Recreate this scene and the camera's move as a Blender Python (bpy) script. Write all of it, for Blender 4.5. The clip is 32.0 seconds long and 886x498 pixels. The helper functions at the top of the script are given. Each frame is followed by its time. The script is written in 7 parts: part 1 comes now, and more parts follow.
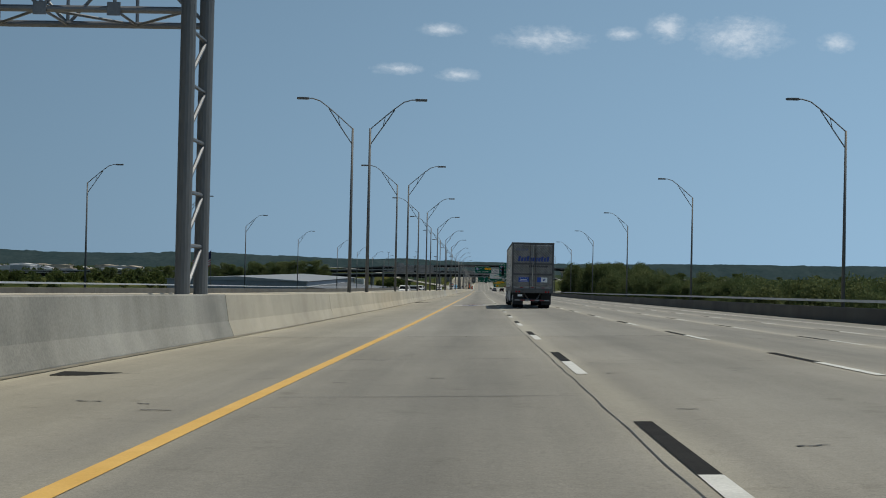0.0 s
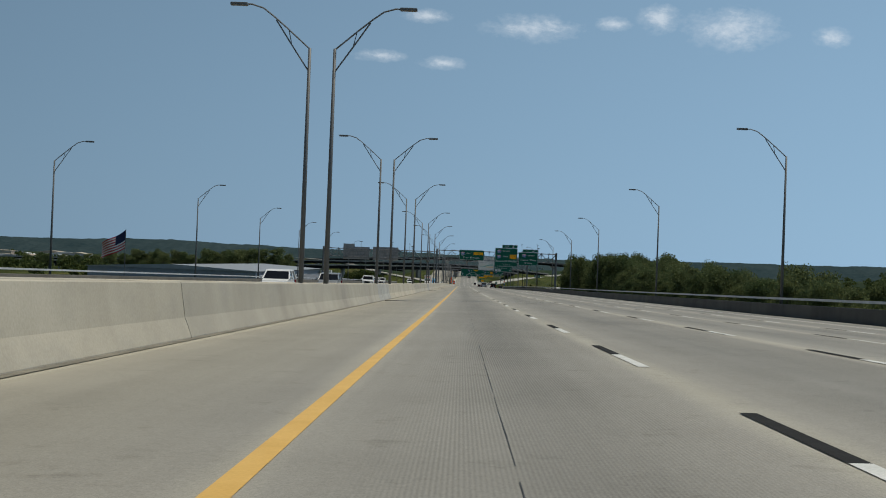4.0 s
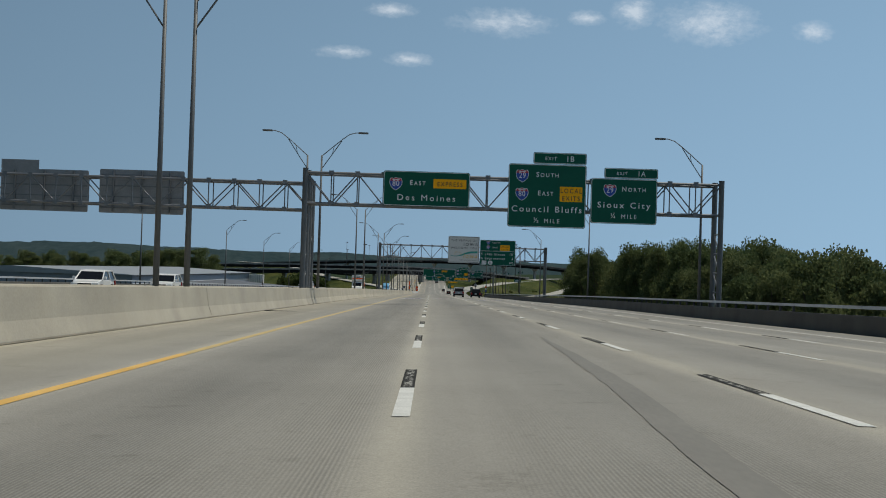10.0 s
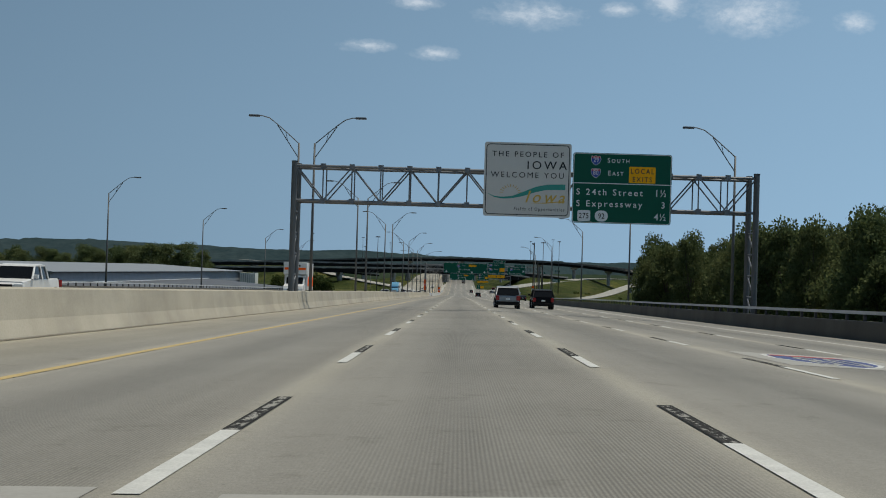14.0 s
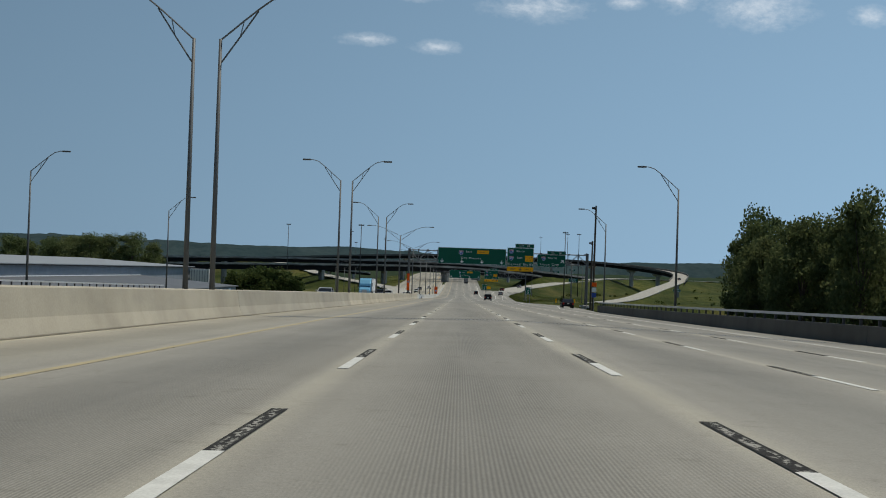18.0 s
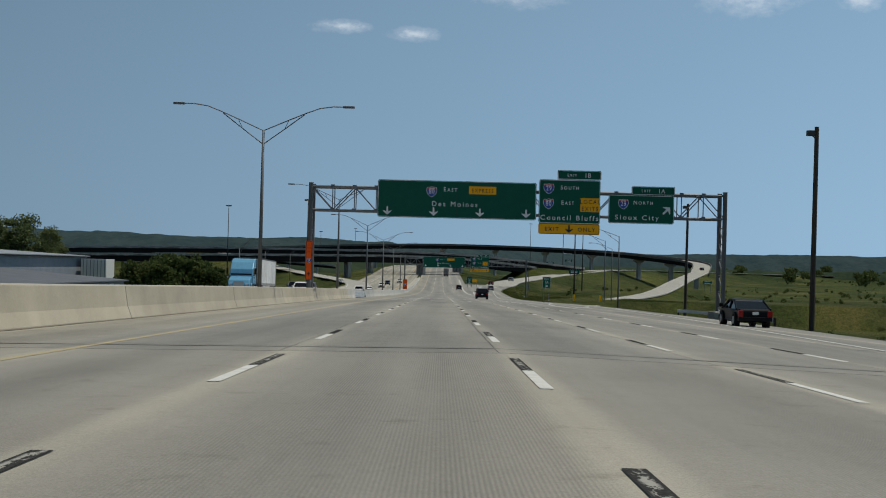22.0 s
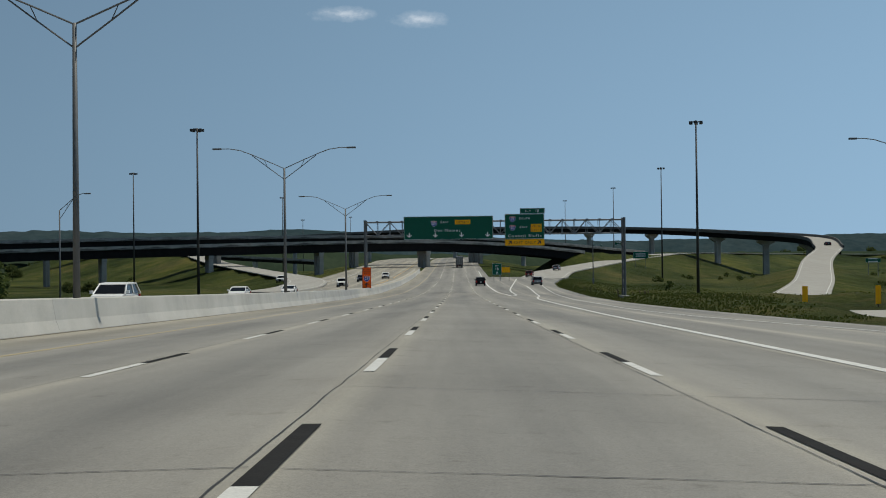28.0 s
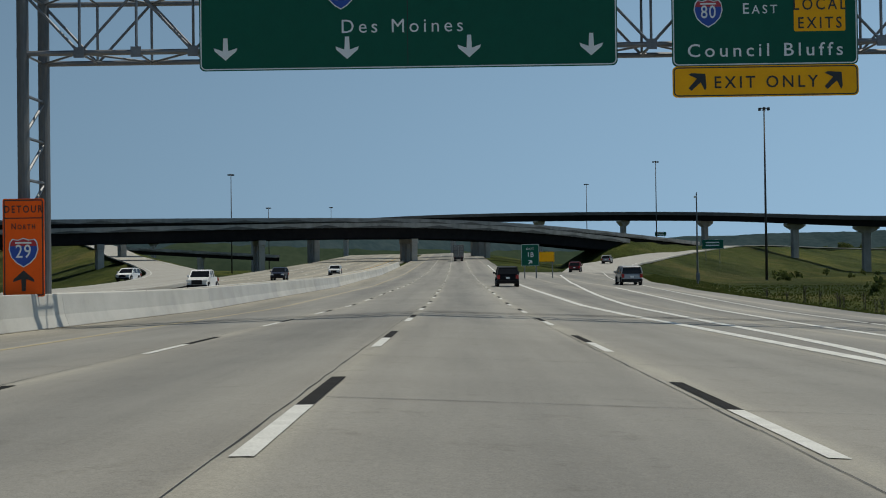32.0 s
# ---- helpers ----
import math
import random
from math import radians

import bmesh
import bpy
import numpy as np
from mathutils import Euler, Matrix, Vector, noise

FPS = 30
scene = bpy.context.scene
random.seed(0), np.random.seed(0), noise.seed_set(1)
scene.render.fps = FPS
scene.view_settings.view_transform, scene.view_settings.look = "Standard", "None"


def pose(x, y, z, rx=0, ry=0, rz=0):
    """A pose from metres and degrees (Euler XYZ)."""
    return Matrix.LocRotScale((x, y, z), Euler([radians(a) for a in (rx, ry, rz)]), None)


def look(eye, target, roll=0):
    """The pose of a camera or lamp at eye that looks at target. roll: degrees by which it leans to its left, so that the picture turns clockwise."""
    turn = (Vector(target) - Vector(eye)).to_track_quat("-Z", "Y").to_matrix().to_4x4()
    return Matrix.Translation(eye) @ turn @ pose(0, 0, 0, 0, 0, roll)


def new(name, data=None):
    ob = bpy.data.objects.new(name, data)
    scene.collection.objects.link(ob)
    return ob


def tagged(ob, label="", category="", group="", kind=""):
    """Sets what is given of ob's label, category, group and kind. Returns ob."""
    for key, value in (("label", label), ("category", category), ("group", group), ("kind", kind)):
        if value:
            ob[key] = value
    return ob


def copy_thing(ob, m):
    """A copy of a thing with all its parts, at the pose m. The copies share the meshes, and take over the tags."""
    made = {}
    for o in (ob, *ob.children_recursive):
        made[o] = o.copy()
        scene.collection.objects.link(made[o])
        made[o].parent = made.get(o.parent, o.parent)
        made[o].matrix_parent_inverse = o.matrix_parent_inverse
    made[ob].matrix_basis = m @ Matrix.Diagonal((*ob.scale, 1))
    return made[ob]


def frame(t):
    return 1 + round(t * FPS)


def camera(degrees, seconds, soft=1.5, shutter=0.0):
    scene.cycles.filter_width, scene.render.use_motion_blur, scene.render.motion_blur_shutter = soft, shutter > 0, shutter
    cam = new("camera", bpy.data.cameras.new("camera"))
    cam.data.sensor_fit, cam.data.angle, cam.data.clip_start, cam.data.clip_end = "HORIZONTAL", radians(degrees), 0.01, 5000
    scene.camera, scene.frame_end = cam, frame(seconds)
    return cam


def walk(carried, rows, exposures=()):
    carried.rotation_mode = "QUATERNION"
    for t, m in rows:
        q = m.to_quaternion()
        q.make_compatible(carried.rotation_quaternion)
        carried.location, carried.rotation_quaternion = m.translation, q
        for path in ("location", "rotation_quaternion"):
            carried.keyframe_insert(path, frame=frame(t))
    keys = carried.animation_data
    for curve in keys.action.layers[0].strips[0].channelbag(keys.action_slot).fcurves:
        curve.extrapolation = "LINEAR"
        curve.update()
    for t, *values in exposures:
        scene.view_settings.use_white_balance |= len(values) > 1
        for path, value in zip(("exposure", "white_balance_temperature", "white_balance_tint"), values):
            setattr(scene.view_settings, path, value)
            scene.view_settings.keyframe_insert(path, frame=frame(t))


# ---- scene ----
# The way of the camera: seconds, x, y, z, yaw, pitch, roll
ROWS = [
    (0.0, 2.32, 0.23, 0.644, 1.68, 0.78, 1.24),
    (0.5, 1.991, 18.58, 0.248, 1.39, 0.78, 1.44),
    (1.0, 1.717, 36.96, -0.122, 1.25, 0.5, 1.62),
    (1.5, 1.558, 55.39, -0.471, 1.2, 0.66, 1.71),
    (2.0, 1.568, 73.76, -0.801, 1.05, 0.67, 1.94),
    (2.5, 1.409, 91.99, -1.114, 0.93, 0.72, 1.98),
    (3.0, 1.347, 110.1, -1.427, 0.92, 0.65, 1.89),
    (3.5, 1.274, 128.12, -1.738, 0.96, 0.54, 2.09),
    (5.5, 1.169, 200.29, -3.031, 0.79, 0.86, 2.25),
    (6.0, 1.182, 218.31, -3.349, 0.88, 0.91, 2.36),
    (6.5, 1.193, 236.22, -3.642, 0.74, 0.74, 2.54),
    (7.0, 1.365, 254.04, -3.921, 0.29, 0.81, 2.63),
    (7.5, 1.643, 271.8, -4.2, -0.24, 0.86, 2.62),
    (8.0, 2.051, 289.5, -4.476, -0.7, 0.89, 2.41),
    (8.5, 2.517, 307.12, -4.753, -0.8, 0.87, 2.16),
    (9.0, 3.011, 324.69, -5.033, -0.8, 0.99, 1.9),
    (9.5, 3.445, 342.26, -5.303, -0.65, 0.81, 1.8),
    (10.0, 3.867, 359.78, -5.552, -0.52, 0.92, 1.79),
    (10.5, 4.254, 377.17, -5.799, -0.41, 0.92, 1.93),
    (11.0, 4.597, 394.5, -6.063, -0.17, 0.95, 2.06),
    (11.5, 4.842, 411.85, -6.337, 0.1, 0.91, 2.03),
    (12.0, 5.013, 429.19, -6.607, 0.3, 0.82, 1.99),
    (12.5, 5.124, 446.47, -6.875, 0.52, 0.91, 1.88),
    (13.0, 5.192, 463.66, -7.142, 0.61, 0.89, 1.9),
    (13.5, 5.272, 480.77, -7.403, 0.62, 0.94, 1.77),
    (14.0, 5.341, 497.82, -7.672, 0.73, 0.93, 1.71),
    (14.5, 5.381, 514.8, -7.962, 0.9, 0.78, 1.7),
    (15.0, 5.373, 531.67, -8.264, 0.97, 0.8, 1.87),
    (15.5, 5.299, 548.39, -8.567, 1.07, 0.87, 1.91),
    (17.5, 5.272, 616.33, -9.752, 0.83, 1.0, 1.7),
    (18.0, 5.209, 633.34, -10.032, 0.8, 0.99, 1.88),
    (18.5, 5.193, 650.39, -10.31, 0.69, 0.86, 2.06),
    (19.0, 5.255, 667.51, -10.608, 0.57, 0.82, 2.14),
    (19.5, 5.423, 684.77, -10.926, 0.32, 0.81, 1.93),
    (20.0, 5.62, 702.08, -11.249, 0.23, 0.9, 1.68),
    (20.5, 5.778, 719.37, -11.571, 0.31, 0.8, 1.55),
    (21.0, 5.899, 736.53, -11.89, 0.27, 0.76, 1.51),
    (21.5, 5.996, 753.59, -12.201, 0.1, 0.85, 1.59),
    (22.0, 6.148, 770.62, -12.506, -0.09, 0.81, 1.4),
    (22.5, 6.425, 787.78, -12.806, -0.17, 0.79, 1.12),
    (23.0, 6.765, 804.97, -13.101, -0.39, 0.51, 0.76),
    (23.5, 7.12, 822.11, -13.393, -0.19, 0.79, 0.15),
    (24.0, 7.389, 839.2, -13.686, 0.13, 0.69, -0.15),
    (24.5, 7.605, 856.27, -13.988, 0.1, 0.66, -0.18),
    (25.0, 7.793, 873.36, -14.298, 0.05, 0.63, -0.44),
    (25.5, 7.968, 890.49, -14.614, 0.07, 0.76, -0.47),
    (27.5, 8.336, 958.3, -15.91, 0.81, 0.74, -0.67),
    (28.0, 8.421, 975.85, -16.241, 0.64, 0.71, -0.69),
    (28.5, 8.504, 993.52, -16.574, 0.5, 0.73, -0.8),
    (29.0, 8.567, 1011.26, -16.906, 0.5, 0.85, -0.87),
    (29.5, 8.605, 1029.04, -17.23, 0.58, 0.78, -0.96),
    (30.0, 8.628, 1046.86, -17.547, 0.62, 0.84, -1.0),
    (30.5, 8.63, 1064.7, -17.853, 0.76, 0.81, -1.03),
    (31.0, 8.612, 1082.58, -18.152, 0.87, 0.71, -1.14),
    (31.5, 8.588, 1100.48, -18.433, 0.74, 0.74, -0.8),
    (32.0, 8.562, 1118.34, -18.687, 0.59, 0.8, -0.77),
]

def row_pose(x, y, z, yaw, pitch, roll):
    a, b = radians(yaw), radians(pitch)
    ahead = Vector((-math.sin(a) * math.cos(b), math.cos(a) * math.cos(b), math.sin(b)))
    return look((x, y, z), Vector((x, y, z)) + ahead, roll)


cam = camera(38.18, 32.0, soft=1.0)
walk(cam, [(r[0], row_pose(*r[1:])) for r in ROWS])

# ---- light ----
SUN_EL, SUN_AZ = radians(69), radians(70)  # from the right of the road, high
world = bpy.data.worlds.new("sky")
scene.world = world
world.use_nodes = True
wn = world.node_tree.nodes
sky = wn.new("ShaderNodeTexSky")
sky.sky_type = "NISHITA"
sky.sun_disc = False
sky.sun_elevation, sky.sun_rotation = SUN_EL, SUN_AZ
sky.altitude, sky.air_density, sky.dust_density, sky.ozone_density = 300, 1.0, 0.5, 3.0
wn["Background"].inputs["Strength"].default_value = 0.077
tint = wn.new("ShaderNodeMixRGB")  # clear summer blue
tint.blend_type, tint.inputs["Fac"].default_value, tint.inputs["Color2"].default_value = "MULTIPLY", 1.0, (0.27, 0.29, 0.30, 1)
world.node_tree.links.new(sky.outputs["Color"], tint.inputs["Color1"])
haze = wn.new("ShaderNodeMixRGB")  # thin even haze of a humid day
up = wn.new("ShaderNodeSeparateXYZ")
thick = wn.new("ShaderNodeMapRange")  # thick at the horizon, thin overhead
thick.inputs["From Min"].default_value, thick.inputs["From Max"].default_value = 0.0, 0.9
thick.inputs["To Min"].default_value, thick.inputs["To Max"].default_value = 0.85, 0.05
tc_sky = wn.new("ShaderNodeTexCoord")
world.node_tree.links.new(tc_sky.outputs["Generated"], up.inputs[0])
world.node_tree.links.new(up.outputs["Z"], thick.inputs["Value"])
world.node_tree.links.new(thick.outputs["Result"], haze.inputs["Fac"])
glow = wn.new("ShaderNodeMapRange")  # the haze is brighter towards the sun, dimmer away from it
glow.inputs["From Min"].default_value, glow.inputs["From Max"].default_value = -1.0, 1.0
glow.inputs["To Min"].default_value, glow.inputs["To Max"].default_value = 0.30, 1.72
world.node_tree.links.new(up.outputs["X"], glow.inputs["Value"])
mist = wn.new("ShaderNodeMixRGB")
mist.blend_type, mist.inputs["Fac"].default_value, mist.inputs["Color1"].default_value = "MULTIPLY", 1.0, (3.45, 5.60, 7.85, 1)
world.node_tree.links.new(glow.outputs["Result"], mist.inputs["Color2"])
world.node_tree.links.new(mist.outputs["Color"], haze.inputs["Color2"])
world.node_tree.links.new(tint.outputs["Color"], haze.inputs["Color1"])
world.node_tree.links.new(haze.outputs["Color"], wn["Background"].inputs["Color"])
sun = new("sun", bpy.data.lights.new("sun", "SUN"))
sun.data.energy, sun.data.angle, sun.data.color = 3.3, radians(0.55), (1.0, 0.945, 0.82)
sd = Vector((math.sin(SUN_AZ) * math.cos(SUN_EL), math.cos(SUN_AZ) * math.cos(SUN_EL), math.sin(SUN_EL)))
sun.matrix_world = look(sd * 100, (0, 0, 0))
scene.view_settings.exposure = 0.0


# ---- materials ----
def material(name, rough=0.8, metal=0.0, spec=0.5):
    m = bpy.data.materials.new(name)
    m.use_nodes = True
    b = m.node_tree.nodes["Principled BSDF"]
    b.inputs["Roughness"].default_value, b.inputs["Metallic"].default_value = rough, metal
    b.inputs["Specular IOR Level"].default_value = spec
    return m, m.node_tree.nodes, m.node_tree.links, b


def coords(n, l, scale=(1, 1, 1), kind="Object", rot=(0, 0, 0)):
    tc, mp = n.new("ShaderNodeTexCoord"), n.new("ShaderNodeMapping")
    mp.inputs["Scale"].default_value, mp.inputs["Rotation"].default_value = scale, rot
    l.new(tc.outputs[kind], mp.inputs["Vector"])
    return mp.outputs["Vector"]


def noise_tex(n, l, vec, scale, detail=4, rough=0.6):
    t = n.new("ShaderNodeTexNoise")
    t.inputs["Scale"].default_value, t.inputs["Detail"].default_value, t.inputs["Roughness"].default_value = scale, detail, rough
    l.new(vec, t.inputs["Vector"])
    return t.outputs["Fac"]


def ramp(n, l, fac, stops):
    r = n.new("ShaderNodeValToRGB")
    e = r.color_ramp.elements
    while len(e) < len(stops):
        e.new(0.5)
    for i, (p, c) in enumerate(stops):
        e[i].position, e[i].color = p, (*c, 1)
    l.new(fac, r.inputs["Fac"])
    return r.outputs["Color"]


def mix(n, l, kind, fac, a, b):
    x = n.new("ShaderNodeMixRGB")
    x.blend_type = kind
    for sock, v in ((x.inputs["Fac"], fac), (x.inputs["Color1"], a), (x.inputs["Color2"], b)):
        if isinstance(v, bpy.types.NodeSocket):
            l.new(v, sock)
        else:
            sock.default_value = v if isinstance(v, (int, float)) else (*v, 1)
    return x.outputs["Color"]


def bump(n, l, b, height, strength, distance=0.02):
    u = n.new("ShaderNodeBump")
    u.inputs["Strength"].default_value, u.inputs["Distance"].default_value = strength, distance
    l.new(height, u.inputs["Height"])
    l.new(u.outputs["Normal"], b.inputs["Normal"])


def worn(name, c0, c1, rough=0.8, scale=1.5, fine=30, metal=0.0, strength=0.15, spread=0.35, stretch=(1, 1, 1), kind="Object", spec=0.5):
    """A surface between two colours: broad patches and fine grain, with a slight relief."""
    m, n, l, b = material(name, rough, metal, spec)
    v = coords(n, l, stretch, kind)
    big, small = noise_tex(n, l, v, scale, 5), noise_tex(n, l, v, fine, 3)
    f = mix(n, l, "MIX", 0.4, big, small)
    l.new(ramp(n, l, f, [(0.5 - spread / 2, c0), (0.5 + spread / 2, c1)]), b.inputs["Base Color"])
    if strength:
        bump(n, l, b, small, strength, 0.01)
    return m


def plain(name, c, rough=0.5, metal=0.0, spec=0.5, var=0.12):
    """A painted or plain surface with a slight unevenness."""
    return worn(name, tuple(x * (1 - var) for x in c), tuple(min(1, x * (1 + var)) for x in c), rough, 2.0, 25, metal, 0.03, 0.5, spec=spec)


def paving(name, c0, c1, tined, lanes=True):
    """Concrete carriageway in world measure: broad wear along the lanes, fine aggregate, and grooves raked along the travel."""
    m, n, l, b = material(name, 0.85)
    v = coords(n, l)
    long_ = coords(n, l, (1.1, 0.02, 0.02))
    wear, blot, grain = noise_tex(n, l, long_, 1.0, 4), noise_tex(n, l, v, 0.25, 5), noise_tex(n, l, v, 18, 4, 0.7)
    f = mix(n, l, "MIX", 0.45, wear, blot)
    f = mix(n, l, "MIX", 0.3, f, grain)
    col = ramp(n, l, f, [(0.36, c0), (0.62, c1)])
    spots = noise_tex(n, l, v, 1.6, 6, 0.75)
    col = mix(n, l, "MULTIPLY", 0.6, col, ramp(n, l, spots, [(0.30, (0.62, 0.6, 0.57)), (0.42, (1, 1, 1))]))
    speck = noise_tex(n, l, v, 70, 2, 0.8)
    col = mix(n, l, "MULTIPLY", 0.55, col, ramp(n, l, speck, [(0.30, (0.55, 0.54, 0.52)), (0.5, (1.0, 1.0, 1.0)), (0.72, (1.35, 1.34, 1.30))]))
    # cleaner, paler concrete beside the lane lines, darker in the middle of the lanes
    sx = n.new("ShaderNodeSeparateXYZ")
    wob = noise_tex(n, l, coords(n, l, (0.5, 0.06, 0.05)), 1.0, 3)
    l.new(v, sx.inputs[0])
    def calc(op, a, b2):
        q = n.new("ShaderNodeMath")
        q.operation = op
        for i, val in enumerate((a, b2)):
            if isinstance(val, bpy.types.NodeSocket):
                l.new(val, q.inputs[i])
            else:
                q.inputs[i].default_value = val
        return q.outputs[0]
    off = calc("PINGPONG", calc("ADD", sx.outputs["X"], 3.658 * 40), 1.829)
    off = calc("ADD", off, calc("MULTIPLY", calc("SUBTRACT", wob, 0.5), 0.5))
    band = ramp(n, l, calc("MULTIPLY", off, 0.5), [(0.0, (1.40, 1.37, 1.28)), (0.06, (1.32, 1.30, 1.23)), (0.16, (1.05, 1.04, 1.02)), (0.5, (0.95, 0.95, 0.945)), (0.9, (0.82, 0.825, 0.83))])
    col = mix(n, l, "MULTIPLY", 0.85 if lanes else 0.0, col, band)
    side = ramp(n, l, calc("MULTIPLY", calc("ADD", sx.outputs["X"], calc("ADD", wob, 3.5)), 0.25), [(0.55, (1.2, 1.165, 1.07)), (0.95, (1, 1, 1))])
    col = mix(n, l, "MULTIPLY", 1.0 if lanes else 0.0, col, side)
    if lanes and not tined:  # broad dark stains of old traffic on the plain slabs
        old = noise_tex(n, l, coords(n, l, (0.30, 0.022, 0.05)), 1.0, 5, 0.6)
        col = mix(n, l, "MULTIPLY", 0.6, col, ramp(n, l, old, [(0.37, (0.58, 0.59, 0.61)), (0.55, (1, 1, 1))]))
    h = grain
    if tined:
        w = n.new("ShaderNodeTexWave")
        w.wave_type, w.bands_direction = "BANDS", "X"
        w.inputs["Scale"].default_value, w.inputs["Distortion"].default_value = 10.5, 0.15
        l.new(v, w.inputs["Vector"])
        # the rake has bitten only in the right-hand half of each lane, in patches; the shoulder is smooth
        patch = noise_tex(n, l, coords(n, l, (0.5, 0.05, 0.05)), 1.0, 3)
        place = calc("DIVIDE", calc("MODULO", calc("ADD", sx.outputs["X"], 3.658 * 40), 3.658), 3.658)
        zone = ramp(n, l, place, [(0.14, (0, 0, 0)), (0.42, (1, 1, 1)), (0.90, (1, 1, 1)), (0.97, (0, 0, 0))])
        zone = mix(n, l, "MULTIPLY", 1.0, zone, ramp(n, l, patch, [(0.36, (0.12, 0.12, 0.12)), (0.56, (1, 1, 1))]))
        zone = calc("MULTIPLY", zone, calc("GREATER_THAN", sx.outputs["X"], 0.2))
        k = calc("MULTIPLY", zone, w.outputs["Fac"])
        h = mix(n, l, "MIX", calc("MULTIPLY", zone, 0.6), grain, w.outputs["Fac"])
        col = mix(n, l, "MULTIPLY", k, col, (0.66, 0.66, 0.655))
    l.new(col, b.inputs["Base Color"])
    bump(n, l, b, h, 0.35, 0.008)
    return m


def stained(name, c0, c1, streak, line=0.5):
    """Cast concrete with stains that run down its face."""
    m, n, l, b = material(name, 0.85)
    v = coords(n, l)
    run = noise_tex(n, l, coords(n, l, (0.55, 0.55, 0.12)), 1.0, 4, 0.55)
    wash = noise_tex(n, l, coords(n, l, (0.3, 0.22, 0.5)), 1.0, 5, 0.7)
    blot, grain = noise_tex(n, l, v, 0.18, 4), noise_tex(n, l, v, 22, 3)
    f = mix(n, l, "MIX", 0.4, blot, grain)
    col = ramp(n, l, f, [(0.35, c0), (0.65, c1)])
    oi = n.new("ShaderNodeObjectInfo")
    col = mix(n, l, "MULTIPLY", 1.0, col, ramp(n, l, oi.outputs["Random"], [(0.0, (0.84, 0.85, 0.87)), (1.0, (1.08, 1.06, 1.02))]))
    col = mix(n, l, "MULTIPLY", line, col, ramp(n, l, run, [(0.3, streak), (0.55, (1, 1, 1))]))
    col = mix(n, l, "MULTIPLY", 0.7, col, ramp(n, l, wash, [(0.32, (0.80, 0.81, 0.84)), (0.5, (1, 1, 1)), (0.70, (1.12, 1.12, 1.13))]))
    l.new(col, b.inputs["Base Color"])
    bump(n, l, b, grain, 0.25, 0.01)
    return m


def leafy(name, c0, c1):
    m, n, l, b = material(name, 0.8, 0, 0.12)
    g = n.new("ShaderNodeNewGeometry")
    oi = n.new("ShaderNodeObjectInfo")
    v = noise_tex(n, l, coords(n, l), 0.35, 2)
    f = mix(n, l, "MIX", 0.3, v, g.outputs["Random Per Island"])
    col = ramp(n, l, f, [(0.25, c0), (0.8, c1)])
    col = mix(n, l, "MULTIPLY", 1.0, col, ramp(n, l, oi.outputs["Random"], [(0.0, (0.75, 0.8, 0.7)), (1.0, (1.15, 1.05, 0.95))]))
    l.new(col, b.inputs["Base Color"])
    tr = n.new("ShaderNodeBsdfTranslucent")
    l.new(col, tr.inputs["Color"])
    sh = n.new("ShaderNodeMixShader")
    sh.inputs["Fac"].default_value = 0.40
    l.new(b.outputs["BSDF"], sh.inputs[1])
    l.new(tr.outputs["BSDF"], sh.inputs[2])
    l.new(sh.outputs["Shader"], n["Material Output"].inputs["Surface"])
    return m


DECK = paving("bridge_concrete", (0.192, 0.184, 0.162), (0.270, 0.260, 0.231), True)
SLAB = paving("slab_concrete", (0.184, 0.178, 0.160), (0.268, 0.261, 0.235), False)
OLD_DECK = paving("old_bridge_concrete", (0.175, 0.166, 0.142), (0.275, 0.262, 0.228), False)
RAMP = paving("ramp_concrete", (0.26, 0.252, 0.225), (0.35, 0.34, 0.305), False, False)
CAST = stained("barrier_concrete", (0.35, 0.318, 0.252), (0.465, 0.425, 0.342), (0.70, 0.68, 0.64), 0.38)
CAST_GREY = stained("grey_barrier_concrete", (0.27, 0.268, 0.248), (0.40, 0.398, 0.375), (0.62, 0.62, 0.63), 0.75)
CAST_OLD = stained("old_barrier_concrete", (0.20, 0.195, 0.172), (0.34, 0.332, 0.30), (0.60, 0.60, 0.60), 0.8)
CAST_NEW = stained("new_barrier_concrete", (0.36, 0.355, 0.33), (0.46, 0.455, 0.425), (0.7, 0.69, 0.66), 0.4)
# Parapet concrete darkened: the shade of its road side is in the colour
CAST_SHADED = stained("shade_toned_parapet", (0.075, 0.070, 0.060), (0.13, 0.122, 0.105), (0.6, 0.58, 0.55))
# Girder steel near black: the shade below the decks is put into the colour
GIRDER = worn("shade_dark_girder", (0.008, 0.008, 0.009), (0.017, 0.016, 0.016), 0.9, 0.5, 6, spec=0.08)
PIER = stained("pier_concrete", (0.26, 0.25, 0.23), (0.36, 0.35, 0.32), (0.7, 0.68, 0.65))
STEEL = worn("galvanised_steel", (0.12, 0.126, 0.135), (0.22, 0.226, 0.236), 0.5, 1.2, 25, 0.55, 0.05)
POLE_STEEL = worn("weathered_pole_steel", (0.085, 0.09, 0.092), (0.15, 0.154, 0.155), 0.6, 0.8, 12, 0.3, 0.05, stretch=(1, 1, 0.2))
RAIL_STEEL = worn("rail_steel", (0.42, 0.43, 0.44), (0.6, 0.61, 0.62), 0.45, 1.0, 20, 0.4, 0.05)
DARK_STEEL = worn("dark_mast_steel", (0.035, 0.034, 0.035), (0.06, 0.058, 0.058), 0.6, 0.6, 10, 0.3)
JOINT_STEEL = worn("joint_steel", (0.10, 0.105, 0.11), (0.22, 0.225, 0.235), 0.45, 3, 30, 0.6)
